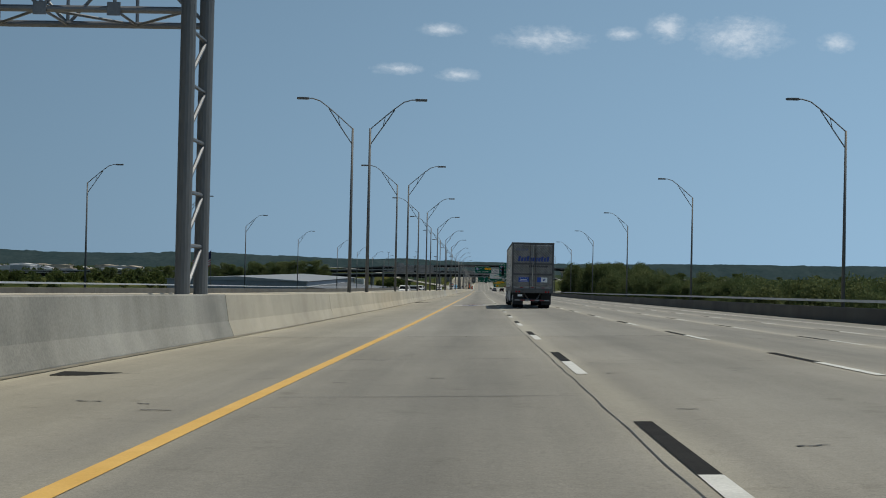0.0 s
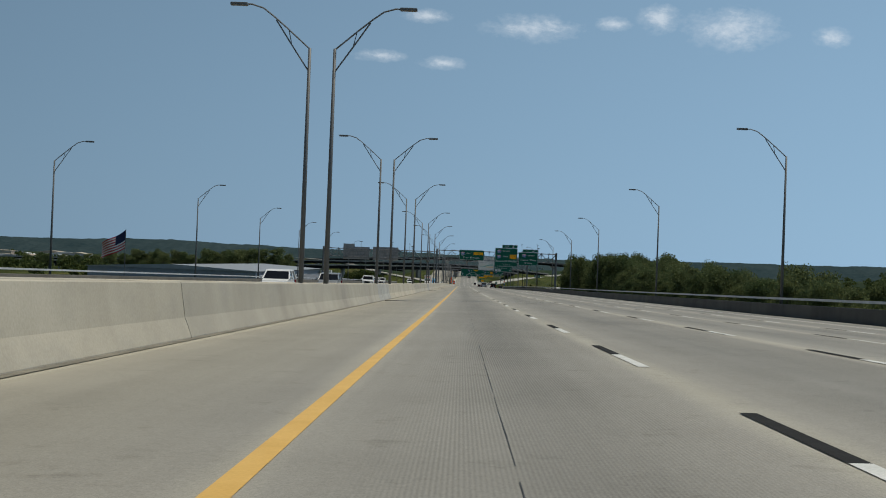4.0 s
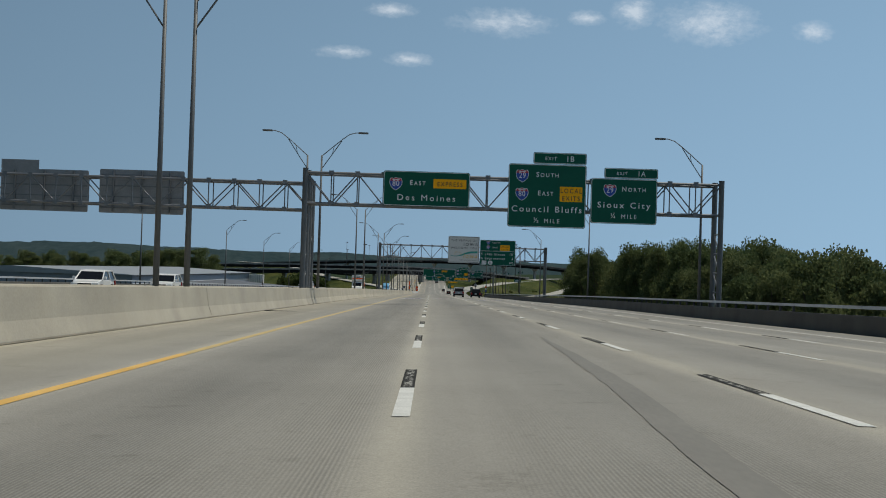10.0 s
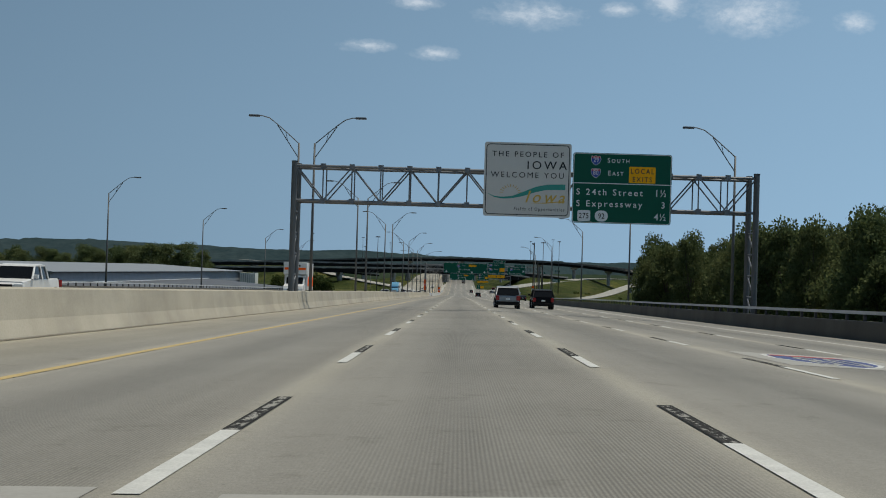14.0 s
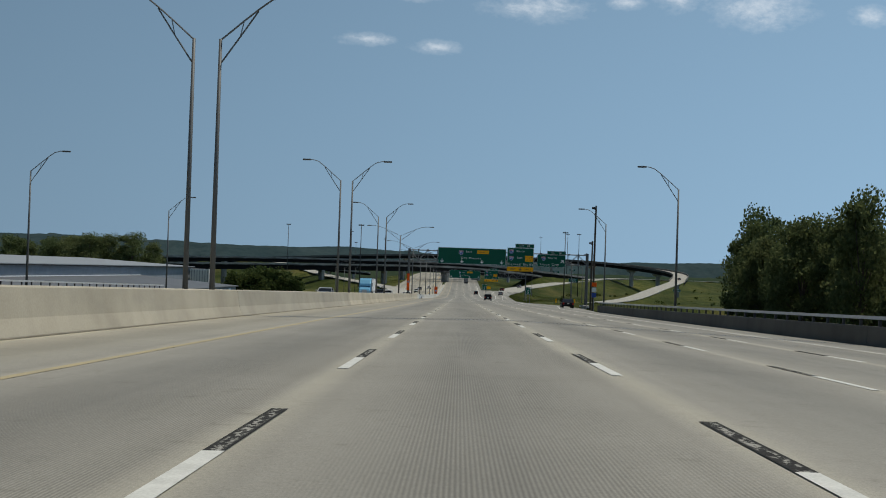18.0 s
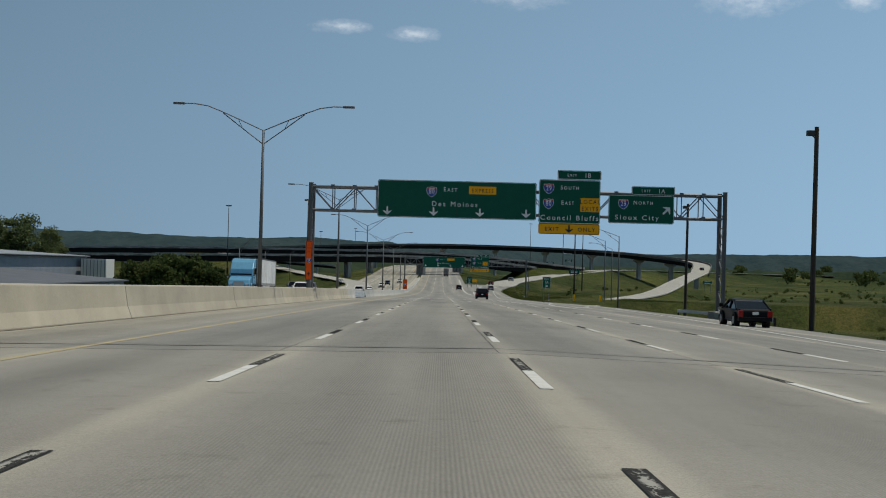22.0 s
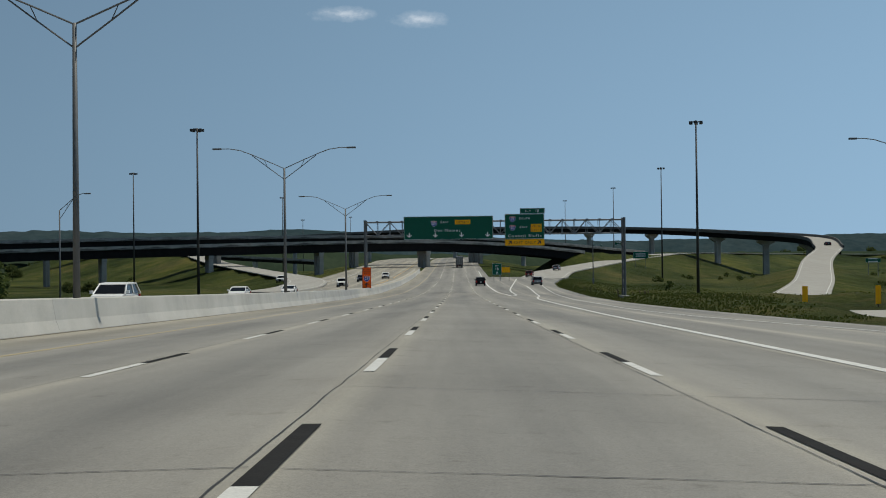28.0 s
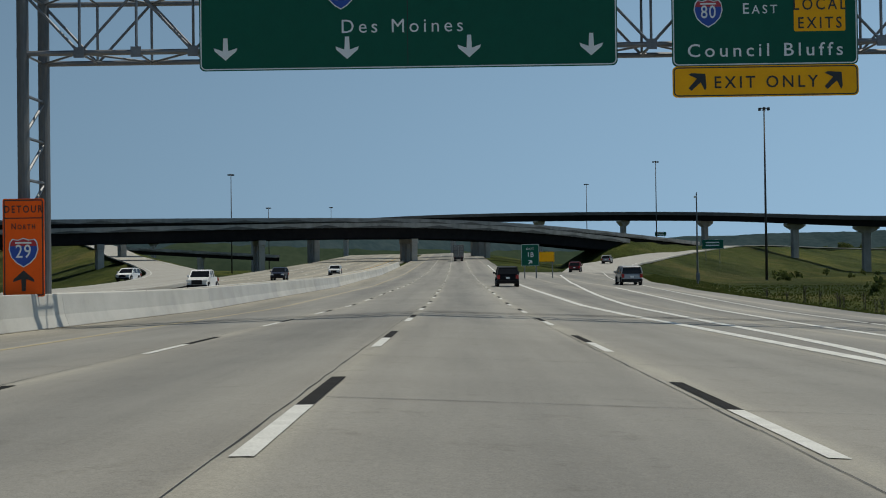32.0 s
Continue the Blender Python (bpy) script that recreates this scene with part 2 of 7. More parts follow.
SEAL = worn("joint_sealant", (0.02, 0.02, 0.02), (0.06, 0.058, 0.055), 0.7, 2, 20)
WHITE = worn("white_marking", (0.44, 0.44, 0.41), (0.66, 0.66, 0.62), 0.6, 2.5, 40, 0, 0.1, 0.3)
BLACK = worn("black_marking", (0.010, 0.010, 0.010), (0.038, 0.037, 0.035), 0.95, 2.0, 35, 0, 0.1, 0.5, spec=0.1)
BLACK_WORN, n_, l_, b_ = material("worn_black_marking", 0.95, 0.0, 0.1)
vv = coords(n_, l_)
mid_line = n_.new("ShaderNodeSeparateXYZ")
l_.new(vv, mid_line.inputs[0])
near = n_.new("ShaderNodeMath")
near.operation = "ABSOLUTE"
l_.new(mid_line.outputs["X"], near.inputs[0])
oi_ = n_.new("ShaderNodeObjectInfo")
shift = n_.new("ShaderNodeVectorMath")
shift.operation = "ADD"
l_.new(coords(n_, l_, (14, 5, 5)), shift.inputs[0])
spread_ = n_.new("ShaderNodeMath")
spread_.operation, spread_.inputs[1].default_value = "MULTIPLY", 90.0
l_.new(oi_.outputs["Random"], spread_.inputs[0])
l_.new(spread_.outputs[0], shift.inputs[1])
bits = ramp(n_, l_, noise_tex(n_, l_, shift.outputs[0], 1.0, 4, 0.7), [(0.50, (0, 0, 0)), (0.56, (1, 1, 1))])
bits = mix(n_, l_, "MULTIPLY", 1.0, bits, ramp(n_, l_, near.outputs[0], [(0.03, (1, 1, 1)), (0.055, (0, 0, 0))]))
tar = ramp(n_, l_, noise_tex(n_, l_, vv, 30, 4), [(0.3, (0.012, 0.012, 0.012)), (0.7, (0.05, 0.049, 0.046))])
l_.new(mix(n_, l_, "MIX", bits, tar, (0.30, 0.295, 0.27)), b_.inputs["Base Color"])
PARAPET_PALE = stained("pale_fascia_concrete", (0.24, 0.235, 0.217), (0.34, 0.332, 0.31), (0.5, 0.49, 0.47), 0.6)
TRIANGLE_DARK = stained("dark_triangle_concrete", (0.085, 0.083, 0.077), (0.13, 0.127, 0.118), (0.6, 0.59, 0.57), 0.4)
# Darker copy of the fascia concrete, with the face's shade put into its colour
PARAPET_DARK = stained("shade_toned_fascia", (0.09, 0.09, 0.088), (0.15, 0.148, 0.14), (0.6, 0.58, 0.55))
YELLOW = worn("yellow_marking", (0.52, 0.30, 0.055), (0.68, 0.43, 0.12), 0.65, 1.5, 40, 0, 0.1, 0.4)
YELLOW_WORN = worn("worn_yellow_marking", (0.36, 0.28, 0.13), (0.56, 0.41, 0.17), 0.75, 1.2, 30, 0, 0.1, 0.45)
YELLOW_OLD = worn("old_yellow_marking", (0.26, 0.24, 0.18), (0.44, 0.35, 0.18), 0.8, 0.8, 25, 0, 0.1, 0.6)
FIELD = worn("cleaned_marking_field", (0.27, 0.265, 0.24), (0.36, 0.35, 0.32), 0.75, 1.5, 25, 0, 0.05, 0.4)
BLUE_M = worn("blue_marking", (0.03, 0.05, 0.16), (0.07, 0.09, 0.24), 0.65, 2, 30)
RED_M = worn("red_marking", (0.30, 0.04, 0.035), (0.42, 0.08, 0.06), 0.65, 2, 30)
SKID_FAINT = worn("faint_tyre_marks", (0.12, 0.116, 0.104), (0.20, 0.192, 0.17), 0.85, 1.2, 20, 0, 0, 0.6, stretch=(1, 0.2, 1))
SKID = worn("tyre_marks", (0.085, 0.082, 0.072), (0.17, 0.162, 0.138), 0.85, 1.2, 20, 0, 0, 0.6, stretch=(1, 0.15, 1))
SKID.node_tree.nodes["Principled BSDF"].inputs["Alpha"].default_value = 0.06
GREEN = plain("sign_green", (0.002, 0.088, 0.054), 0.5, 0, 0.2)
SIGN_YELLOW = plain("sign_yellow", (1.0, 0.43, 0.003), 0.5, 0, 0.2)
SIGN_WHITE = plain("sign_white", (0.72, 0.74, 0.74), 0.4, var=0.05)
SIGN_CREAM = plain("sign_cream", (0.62, 0.60, 0.56), 0.4, var=0.05)
SIGN_BLUE = plain("sign_blue", (0.012, 0.06, 0.34), 0.45)
SIGN_RED = plain("sign_red", (0.42, 0.02, 0.03), 0.35)
SIGN_ORANGE = plain("sign_orange", (0.98, 0.115, 0.006), 0.5, 0, 0.2)
SIGN_BLACK = plain("sign_black", (0.012, 0.012, 0.012), 0.4)
SIGN_TEAL = plain("sign_teal", (0.03, 0.30, 0.24), 0.4)
SIGN_GOLD = plain("sign_gold", (0.62, 0.40, 0.06), 0.4)
SIGN_BACK = worn("sign_back_metal", (0.20, 0.20, 0.20), (0.30, 0.30, 0.30), 0.5, 1, 12, 0.4)
RUBBER = worn("tyre_rubber", (0.010, 0.010, 0.010), (0.022, 0.022, 0.022), 0.9, 3, 30, spec=0.12)
CHROME = plain("bright_metal", (0.38, 0.385, 0.39), 0.34, 0.85)
GLASS_DARK = plain("car_glass", (0.008, 0.009, 0.010), 0.1, 0, 0.35, 0.05)
TRIM = plain("black_trim", (0.010, 0.010, 0.011), 0.6, 0, 0.15)
TAIL = plain("tail_lamp_red", (0.30, 0.012, 0.012), 0.2)
HEAD = plain("head_lamp", (0.65, 0.68, 0.7), 0.12, 0.3)
BARK = worn("bark", (0.05, 0.04, 0.03), (0.12, 0.10, 0.08), 0.9, 3, 20)
WOOD = worn("weathered_wood", (0.035, 0.028, 0.022), (0.08, 0.065, 0.05), 0.9, 2, 15, stretch=(1, 1, 0.1))
LEAF = leafy("cottonwood_leaves", (0.080, 0.110, 0.052), (0.185, 0.220, 0.100))
LEAF_BUSH = leafy("scrub_leaves", (0.040, 0.064, 0.022), (0.12, 0.145, 0.050))


# ---- plan: x = 0 is the yellow line, y runs along the road ----
LANE = 3.658
ZY = [-120, 0, 40, 80, 120, 160, 200, 240, 280, 320, 360, 400, 440, 480, 520, 560, 600, 640, 680, 720, 760, 800, 840, 880, 920, 960, 1000, 1040, 1080, 1120, 1180, 1250, 1330, 1400, 1470, 1600, 1800, 2200]
ZZ = [1.9, -0.26, -1.07, -1.80, -2.49, -3.19, -3.92, -4.60, -5.25, -5.90, -6.53, -7.14, -7.78, -8.40, -9.06, -9.79, -10.49, -11.15, -11.86, -12.61, -13.35, -14.06, -14.75, -15.45, -16.20, -16.95, -17.70, -18.42, -19.10, -19.70, -20.35, -20.35, -19.6, -18.2, -16.7, -13.5, -11.5, -11.0]
FALL_Y = [0, 500, 700, 850, 1160, 1200, 1240, 1330]
FALL_L = [0.0286, 0.0217, 0.0155, 0.0111, 0.0271, 0.0271, 0.0271, 0.0271]
FALL_R = [-0.0178, -0.0294, -0.0380, -0.0349, -0.0471, -0.030, -0.013, -0.013]
BRIDGE_END = 792.0
LAND = -22.6


def road_z(x, y):
    dx = max(x, -4.5) - 2 * LANE
    k = np.interp(y, FALL_Y, FALL_L if dx < 0 else FALL_R)
    z = float(np.interp(y, ZY, ZZ) + k * dx)
    if x < -4.5:
        z += 0.012 * (-4.5 - x) if x > -17 else 0.15 - 0.012 * (-17 - x)
    return z


def right_edge(y):
    return float(np.interp(y, [-120, 790, 830, 905, 960, 1000, 1016, 1030, 1062, 1100, 1140, 1177, 1221, 1258, 1312, 1329, 1331], [22.1, 22.1, 24.6, 28.5, 32.5, 33.5, 30.0, 26.3, 25.8, 26.0, 27.2, 28.0, 27.6, 29.6, 35.7, 39.0, 17.0]))


# ---- building blocks ----
def part(name, bm, mat, parent=None, label="", smooth=False):
    me = bpy.data.meshes.new(name)
    if isinstance(bm, bmesh.types.BMesh):
        bm.to_mesh(me)
        bm.free()
    else:
        me.from_pydata(bm[0], [], bm[1])
    for m in mat if isinstance(mat, (list, tuple)) else [mat]:
        me.materials.append(m)
    if smooth:
        for p in me.polygons:
            p.use_smooth = True
    ob = new(name, me)
    if parent:
        ob.parent = parent
    if label:
        tagged(ob, label)
    return ob


def thing(name, m=None, label="", category="", group="", kind=""):
    ob = new(name)
    ob.matrix_basis = m or Matrix()
    return tagged(ob, label, category, group, kind)


def box(bm, x0, x1, y0, y1, z0, z1, bevel=0.0):
    r = bmesh.ops.create_cube(bm, size=1)
    bmesh.ops.scale(bm, vec=(x1 - x0, y1 - y0, z1 - z0), verts=r["verts"])
    bmesh.ops.translate(bm, vec=((x0 + x1) / 2, (y0 + y1) / 2, (z0 + z1) / 2), verts=r["verts"])
    if bevel:
        es = list({e for v in r["verts"] for e in v.link_edges})
        bmesh.ops.bevel(bm, geom=es, offset=bevel, segments=2, affect="EDGES", profile=0.6)
    return bm


def boxes(*list_, bevel=0.0):
    bm = bmesh.new()
    for b in list_:
        box(bm, *b, bevel=bevel)
    return bm


def tube(bm, a, b, r0, r1=None, n=10, caps=True):
    """A round bar from a to b."""
    a, b = Vector(a), Vector(b)
    d = b - a
    g = bmesh.ops.create_cone(bm, cap_ends=caps, segments=n, radius1=r0, radius2=r0 if r1 is None else r1, depth=d.length)
    m = Matrix.Translation((a + b) / 2) @ d.to_track_quat("Z", "Y").to_matrix().to_4x4()
    bmesh.ops.transform(bm, matrix=m, verts=g["verts"])
    return bm


def bars(list_, r, n=6):
    bm = bmesh.new()
    for a, b in list_:
        tube(bm, a, b, r, n=n)
    return bm


def prism(points, x0, x1, axis="x", bevel=0.0):
    """An outline (two coordinates each) drawn out along an axis."""
    bm = bmesh.new()
    put = {"x": lambda p, s: (s, p[0], p[1]), "y": lambda p, s: (p[0], s, p[1]), "z": lambda p, s: (p[0], p[1], s)}[axis]
    va, vb = [bm.verts.new(put(p, x0)) for p in points], [bm.verts.new(put(p, x1)) for p in points]
    n = len(points)
    bm.faces.new(va)
    bm.faces.new(vb[::-1])
    for i in range(n):
        bm.faces.new((va[i], vb[i], vb[(i + 1) % n], va[(i + 1) % n]))
    bmesh.ops.recalc_face_normals(bm, faces=bm.faces)
    if bevel:
        bmesh.ops.bevel(bm, geom=list(bm.edges), offset=bevel, segments=2, affect="EDGES", profile=0.6)
    return bm


def strip(edge0, edge1, ys, lift=0.0, thick=0.0, cut=(2 * LANE,)):
    """A sheet that follows the road between two edges x(y), with the crown as a fold; thick: its depth."""
    vs, fs, n = [], [], None
    for y in ys:
        a, b = edge0(y), edge1(y)
        xs = [a] + [c for c in cut if a + 0.01 < c < b - 0.01] + [b]
        if n is None:
            n = len(xs)
        while len(xs) < n:
            xs.insert(1, xs[1])
        top = [(x, y, road_z(x, y) + lift) for x in xs[:n]]
        if thick:
            top = [(top[0][0], y, top[0][2] - thick)] + top + [(top[-1][0], y, top[-1][2] - thick)]
        vs += top
    w = n + (2 if thick else 0)
    for i in range(len(ys) - 1):
        for j in range(w - 1):
            p = i * w + j
            fs.append((p, p + 1, p + w + 1, p + w))
    return vs, fs


def along(y0, y1, step):
    n = max(1, round((y1 - y0) / step))
    return [y0 + (y1 - y0) * i / n for i in range(n + 1)]


def const(x):
    return lambda y: x


FONTS = {}


SMALL_CAPS = ("EAST", "SOUTH", "NORTH", "½ MILE", "¼ MILE")


def letters(text, height, extrude=0.004):
    """The outlines of a text as a mesh, widely spaced, centred, in the x-z plane and facing -y."""
    key = (text, round(height, 3))
    height *= 0.88 if len(text) > 3 else 1.0
    if key not in FONTS:
        cu = bpy.data.curves.new("lettering", "FONT")
        cu.body, cu.size, cu.extrude, cu.align_x, cu.align_y = text, height / 0.69, extrude, "CENTER", "BOTTOM_BASELINE"
        cu.resolution_u = 3
        cu.space_character = 1.36 if len(text) > 3 else 1.12
        cu.offset = 0.0 if "M" in text else 0.009 * height  # a little bolder
        if text in SMALL_CAPS:  # a large first letter before smaller capitals
            cu.body, cu.small_caps_scale = text.capitalize() if text.isalpha() else text.lower(), 0.80
            for c in cu.body_format:
                c.use_small_caps = True
        ob = bpy.data.objects.new("lettering", cu)
        scene.collection.objects.link(ob)
        bpy.context.view_layer.update()
        me = bpy.data.meshes.new_from_object(ob.evaluated_get(bpy.context.evaluated_depsgraph_get()))
        bpy.data.objects.remove(ob)
        bpy.data.curves.remove(cu)
        me.transform(Matrix.Rotation(radians(90), 4, "X"))
        FONTS[key] = me
    return FONTS[key].copy()


def islands(me):
    """The separate pieces of a mesh, letter by letter."""
    up = list(range(len(me.vertices)))
    def root(i):
        while up[i] != i:
            up[i] = up[up[i]]
            i = up[i]
        return i
    for e in me.edges:
        a, b = root(e.vertices[0]), root(e.vertices[1])
        up[a] = b
    groups = {}
    for p in me.polygons:
        groups.setdefault(root(p.vertices[0]), []).append(tuple(p.vertices))
    out = []
    for polys in groups.values():
        ids = sorted({i for q in polys for i in q})
        at = {v: k for k, v in enumerate(ids)}
        out.append(([tuple(me.vertices[i].co) for i in ids], [tuple(at[i] for i in q) for q in polys]))
    return out


def lettering(text, height, at, mat, parent, stretch=1.0, label="", name="lettering", turn=None):
    me = letters(text, height)
    stretch = stretch * 0.87 if stretch > 1.1 else stretch * 0.95
    me.transform(Matrix.Diagonal((stretch, 1, 1, 1)))
    if turn:
        me.transform(turn)
    me.transform(Matrix.Translation(at))
    for vs, fs in islands(me):
        ob = part("letter", (vs, fs), mat, parent, label)
    return ob


# ---- ground ----
EXIT_A = [(28.5, 985, -18.6), (31.5, 1010, -19.1), (37, 1050, -19.8), (46, 1100, -20.9), (56, 1155, -21.5), (90, 1270, -20.6), (119, 1370, -16.1), (140, 1430, -12.0), (151, 1490, -7.3), (142, 1570, -2.8), (110, 1620, 1.2), (60, 1655, 3.3), (0, 1680, 3.9), (-60, 1697, 2.2), (-120, 1712, -0.6), (-262, 1738, -8.0), (-420, 1745, -13.0)]
EXIT_B = [(30.5, 1316, -20.08), (33, 1335, -19.8), (38.5, 1375, -18.75), (48, 1413, -17.85), (69, 1490, -15.8), (94, 1560, -13.5), (130, 1650, -11.5), (220, 1820, -11.5), (420, 2100, -12.0)]
LOW_OVER = [(-520, 1310, -14.5), (-300, 1365, -12.5), (-180, 1405, -9.9), (-96, 1440, -7.9), (-23, 1465, -6.6), (8, 1478, -7.0), (34, 1494, -8.5), (58, 1511, -11.0), (85, 1545, -12.6), (118, 1600, -12.4), (150, 1670, -12.0)]
WEST_RAMP = [(-22, 1180, -20.2), (-24, 1240, -20.2), (-31, 1300, -19.3), (-58, 1400, -17.4), (-88, 1490, -14.3), (-114, 1560, -9.9), (-150, 1640, -5.5), (-200, 1715, -3.5)]
WEST_LOOP = [(-40, 1010, -20.8), (-46, 1060, -21.2), (-62, 1110, -21.3), (-90, 1150, -21.0), (-140, 1180, -20.4), (-230, 1200, -20.0)]


def bend(points, step=12.0):
    """A smooth line through points (Catmull-Rom), sampled evenly enough."""
    p = [Vector(q) for q in points]
    p = [2 * p[0] - p[1]] + p + [2 * p[-1] - p[-2]]
    out = []
    for i in range(1, len(p) - 2):
        n = max(2, int((p[i + 1] - p[i]).length / step))
        for k in range(n):
            s = k / n
            out.append(0.5 * (2 * p[i] + (p[i + 1] - p[i - 1]) * s + (2 * p[i - 1] - 5 * p[i] + 4 * p[i + 1] - p[i + 2]) * s * s + (3 * p[i] - p[i - 1] - 3 * p[i + 1] + p[i + 2]) * s ** 3))
    out.append(p[-2])
    return out


def ribbon(line, section):
    """A section (offset to the right, height) swept along a line; closed sections give solid bodies."""
    vs, fs, w = [], [], len(section)
    for i, c in enumerate(line):
        d = (line[min(i + 1, len(line) - 1)] - line[max(i - 1, 0)])
        d.z = 0
        d.normalize()
        r = Vector((d.y, -d.x, 0))
        vs += [tuple(c + r * o + Vector((0, 0, h))) for o, h in section]
    for i in range(len(line) - 1):
        for j in range(w):
            a, b = i * w + j, i * w + (j + 1) % w
            fs.append((a, b, b + w, a + w))
    return vs, fs


def rough_land(x, y):
    z = LAND + 0.9 * noise.noise(Vector((x * 0.012, y * 0.012, 0.3))) + 0.25 * noise.noise(Vector((x * 0.06, y * 0.06, 1.7)))
    z += 10.0 * max(0.0, min(1.0, (y - 1500) / 900)) if y > 1500 else 0
    return z


def make_ground():
    dense = bend(EXIT_A)[:28], bend(EXIT_B), bend(WEST_RAMP), bend(WEST_LOOP), bend(LOW_OVER[7:])
    halves = (4.6, 6.6, 4.6, 4.4, 5.5)
    slopes = (0.22, 0.22, 0.3, 0.22, 0.6)
    lines = []
    for pts, hw, fall in zip(dense, halves, slopes):
        keep = [q for q in pts if q.z < -13.0 or pts in (dense[1], dense[2], dense[4])]
        lines.append((np.array([[q.x, q.y, q.z] for q in keep]), hw, fall))
    xs = sorted(set([-4000, -2500, -1500, -1000, -700, -500, -380, -300, -250] + list(range(-220, -40, 10)) + list(range(-40, -32, 4)) + [-31, -30, -27, -24, -20, -16, -11, -6, 0, 8, 16, 22.5, 23, 24] + list(range(26, 60, 2)) + list(range(60, 180, 5)) + list(range(180, 320, 20)) + [360, 420, 500, 700, 1000, 1600, 2500, 4000]))
    ys = sorted(set([-400, 0, 300, 600, 700, 740, 765, 780, 788, 792, 796] + list(range(800, 1400, 6)) + list(range(1400, 1700, 12)) + list(range(1700, 2200, 50)) + [2400, 2800, 3400, 4200, 4950]))
    vs, fs = [], []
    for y in ys:
        for x in xs:
            z = rough_land(x, y)
            if y >= 788:
                e = right_edge(y) + 0.3
                side = (x - e) if x > 0 else (-31.0 - x)
                if -31.0 < x < e:
                    z = max(z, road_z(x, y) - 0.35)
                else:
                    edge = road_z(e, y) if x > 0 else road_z(-31, y)
                    z = max(z, edge - 0.30 - max(0, side - 1.5) * 0.16)
            for pts, hw, fall in lines:
                d = np.hypot(pts[:, 0] - x, pts[:, 1] - y)
                i = int(d.argmin())
                if d[i] < 60:
                    if d[i] < hw + 3:
                        z = min(z, pts[i, 2] - 0.25) if d[i] < hw + 1 else z
                    z = max(z, pts[i, 2] - 0.25 - max(0, d[i] - hw) * fall)
            if y >= 788 and -30.6 < x < right_edge(y) + 0.2:
                z = min(z, road_z(x, y) - 0.35)
            if 1026 < y < 1150 and x > 0:  # low bank between the road and the ramp
                e = right_edge(y) + 1.5
                d = min(math.hypot(q[0] - x, q[1] - y) for q in lines[0][0])
                if x > e and d > 5.5:
                    z = max(z, road_z(e, y) - 0.25 + 0.75 * min(1.0, (x - e) / 4) * min(1.0, (d - 5.5) / 3))
            vs.append((x, y, z))
    w = len(xs)
    for j in range(len(ys) - 1):
        for i in range(w - 1):
            p = j * w + i
            fs.append((p, p + 1, p + w + 1, p + w))
    m, n, l, b = material("meadow_grass", 0.95, 0.0, 0.05)
    v = coords(n, l)
    a, c, d = noise_tex(n, l, v, 0.02, 4), noise_tex(n, l, v, 0.11, 6, 0.7), noise_tex(n, l, v, 1.6, 6, 0.8)
    col = ramp(n, l, mix(n, l, "MIX", 0.5, a, c), [(0.36, (0.021, 0.035, 0.010)), (0.50, (0.052, 0.067, 0.021)), (0.66, (0.104, 0.096, 0.042))])
    col = mix(n, l, "MULTIPLY", 0.8, col, ramp(n, l, d, [(0.34, (0.30, 0.34, 0.28)), (0.6, (1.2, 1.15, 1.0))]))
    weed = noise_tex(n, l, coords(n, l, (0.03, 0.009, 0.03)), 1.0, 6, 0.7)
    col = mix(n, l, "MULTIPLY", 0.85, col, ramp(n, l, weed, [(0.36, (0.45, 0.55, 0.5)), (0.5, (1, 1, 1)), (0.62, (1.5, 1.35, 1.15))]))
    l.new(col, b.inputs["Base Color"])
    bump(n, l, b, d, 1.0, 0.5)
    tagged(part("ground", (vs, fs), m, smooth=True), "mown roadside grass running into rough river meadow", "ground", kind="structure")


make_ground()

# ---- carriageways ----
road = thing("road", label="eastbound concrete carriageway with five lanes and wide shoulders", category="road", kind="structure")
part("bridge_deck", strip(const(-3.95), const(22.15), along(-100, 31.3, 10), 0, 0.5), OLD_DECK, road, "older speckled concrete deck before the joint")
part("bridge_deck", strip(const(-3.95), const(22.15), along(31.33, BRIDGE_END, 10), 0, 0.5), DECK, road, "raked light concrete bridge deck")
part("pavement", strip(const(-3.95), right_edge, along(BRIDGE_END + 0.06, 1329, 3), 0, 0.3), SLAB, road, "grey jointed concrete pavement")
part("pavement", strip(const(-3.95), const(17.0), along(1329.06, 2200, 12), 0, 0.3), SLAB, road)
west = thing("road", label="westbound concrete carriageway beyond the median barrier", category="road", kind="structure")
part("bridge_deck", strip(const(-31.0), const(-5.75), along(-100, BRIDGE_END, 10), 0, 0.5, (-17,)), DECK, west)
part("pavement", strip(const(-31.0), const(-5.75), along(BRIDGE_END + 0.06, 2200, 12), 0, 0.3, (-17,)), SLAB, west)


def slab_ribbon(name, points, half, mat, label, z=0.0, lo=0.3):
    line = bend(points)
    ob = part(name, ribbon(line, [(-half, z), (half, z), (half, z - lo), (-half, z - lo)]), mat)
    return tagged(ob, label, "road", kind="structure")


slab_ribbon("ramp_road", EXIT_A[:8], 4.6, RAMP, "pale concrete exit ramp that climbs to the flyover")
slab_ribbon("ramp_road", EXIT_B, 6.4, RAMP, "two-lane pale concrete exit ramp beside the grass nose", 0.02)
slab_ribbon("ramp_road", WEST_RAMP, 4.6, RAMP, "pale concrete ramp that joins the westbound road")
slab_ribbon("ramp_road", WEST_LOOP, 4.2, RAMP, "pale concrete loop ramp through the grass")

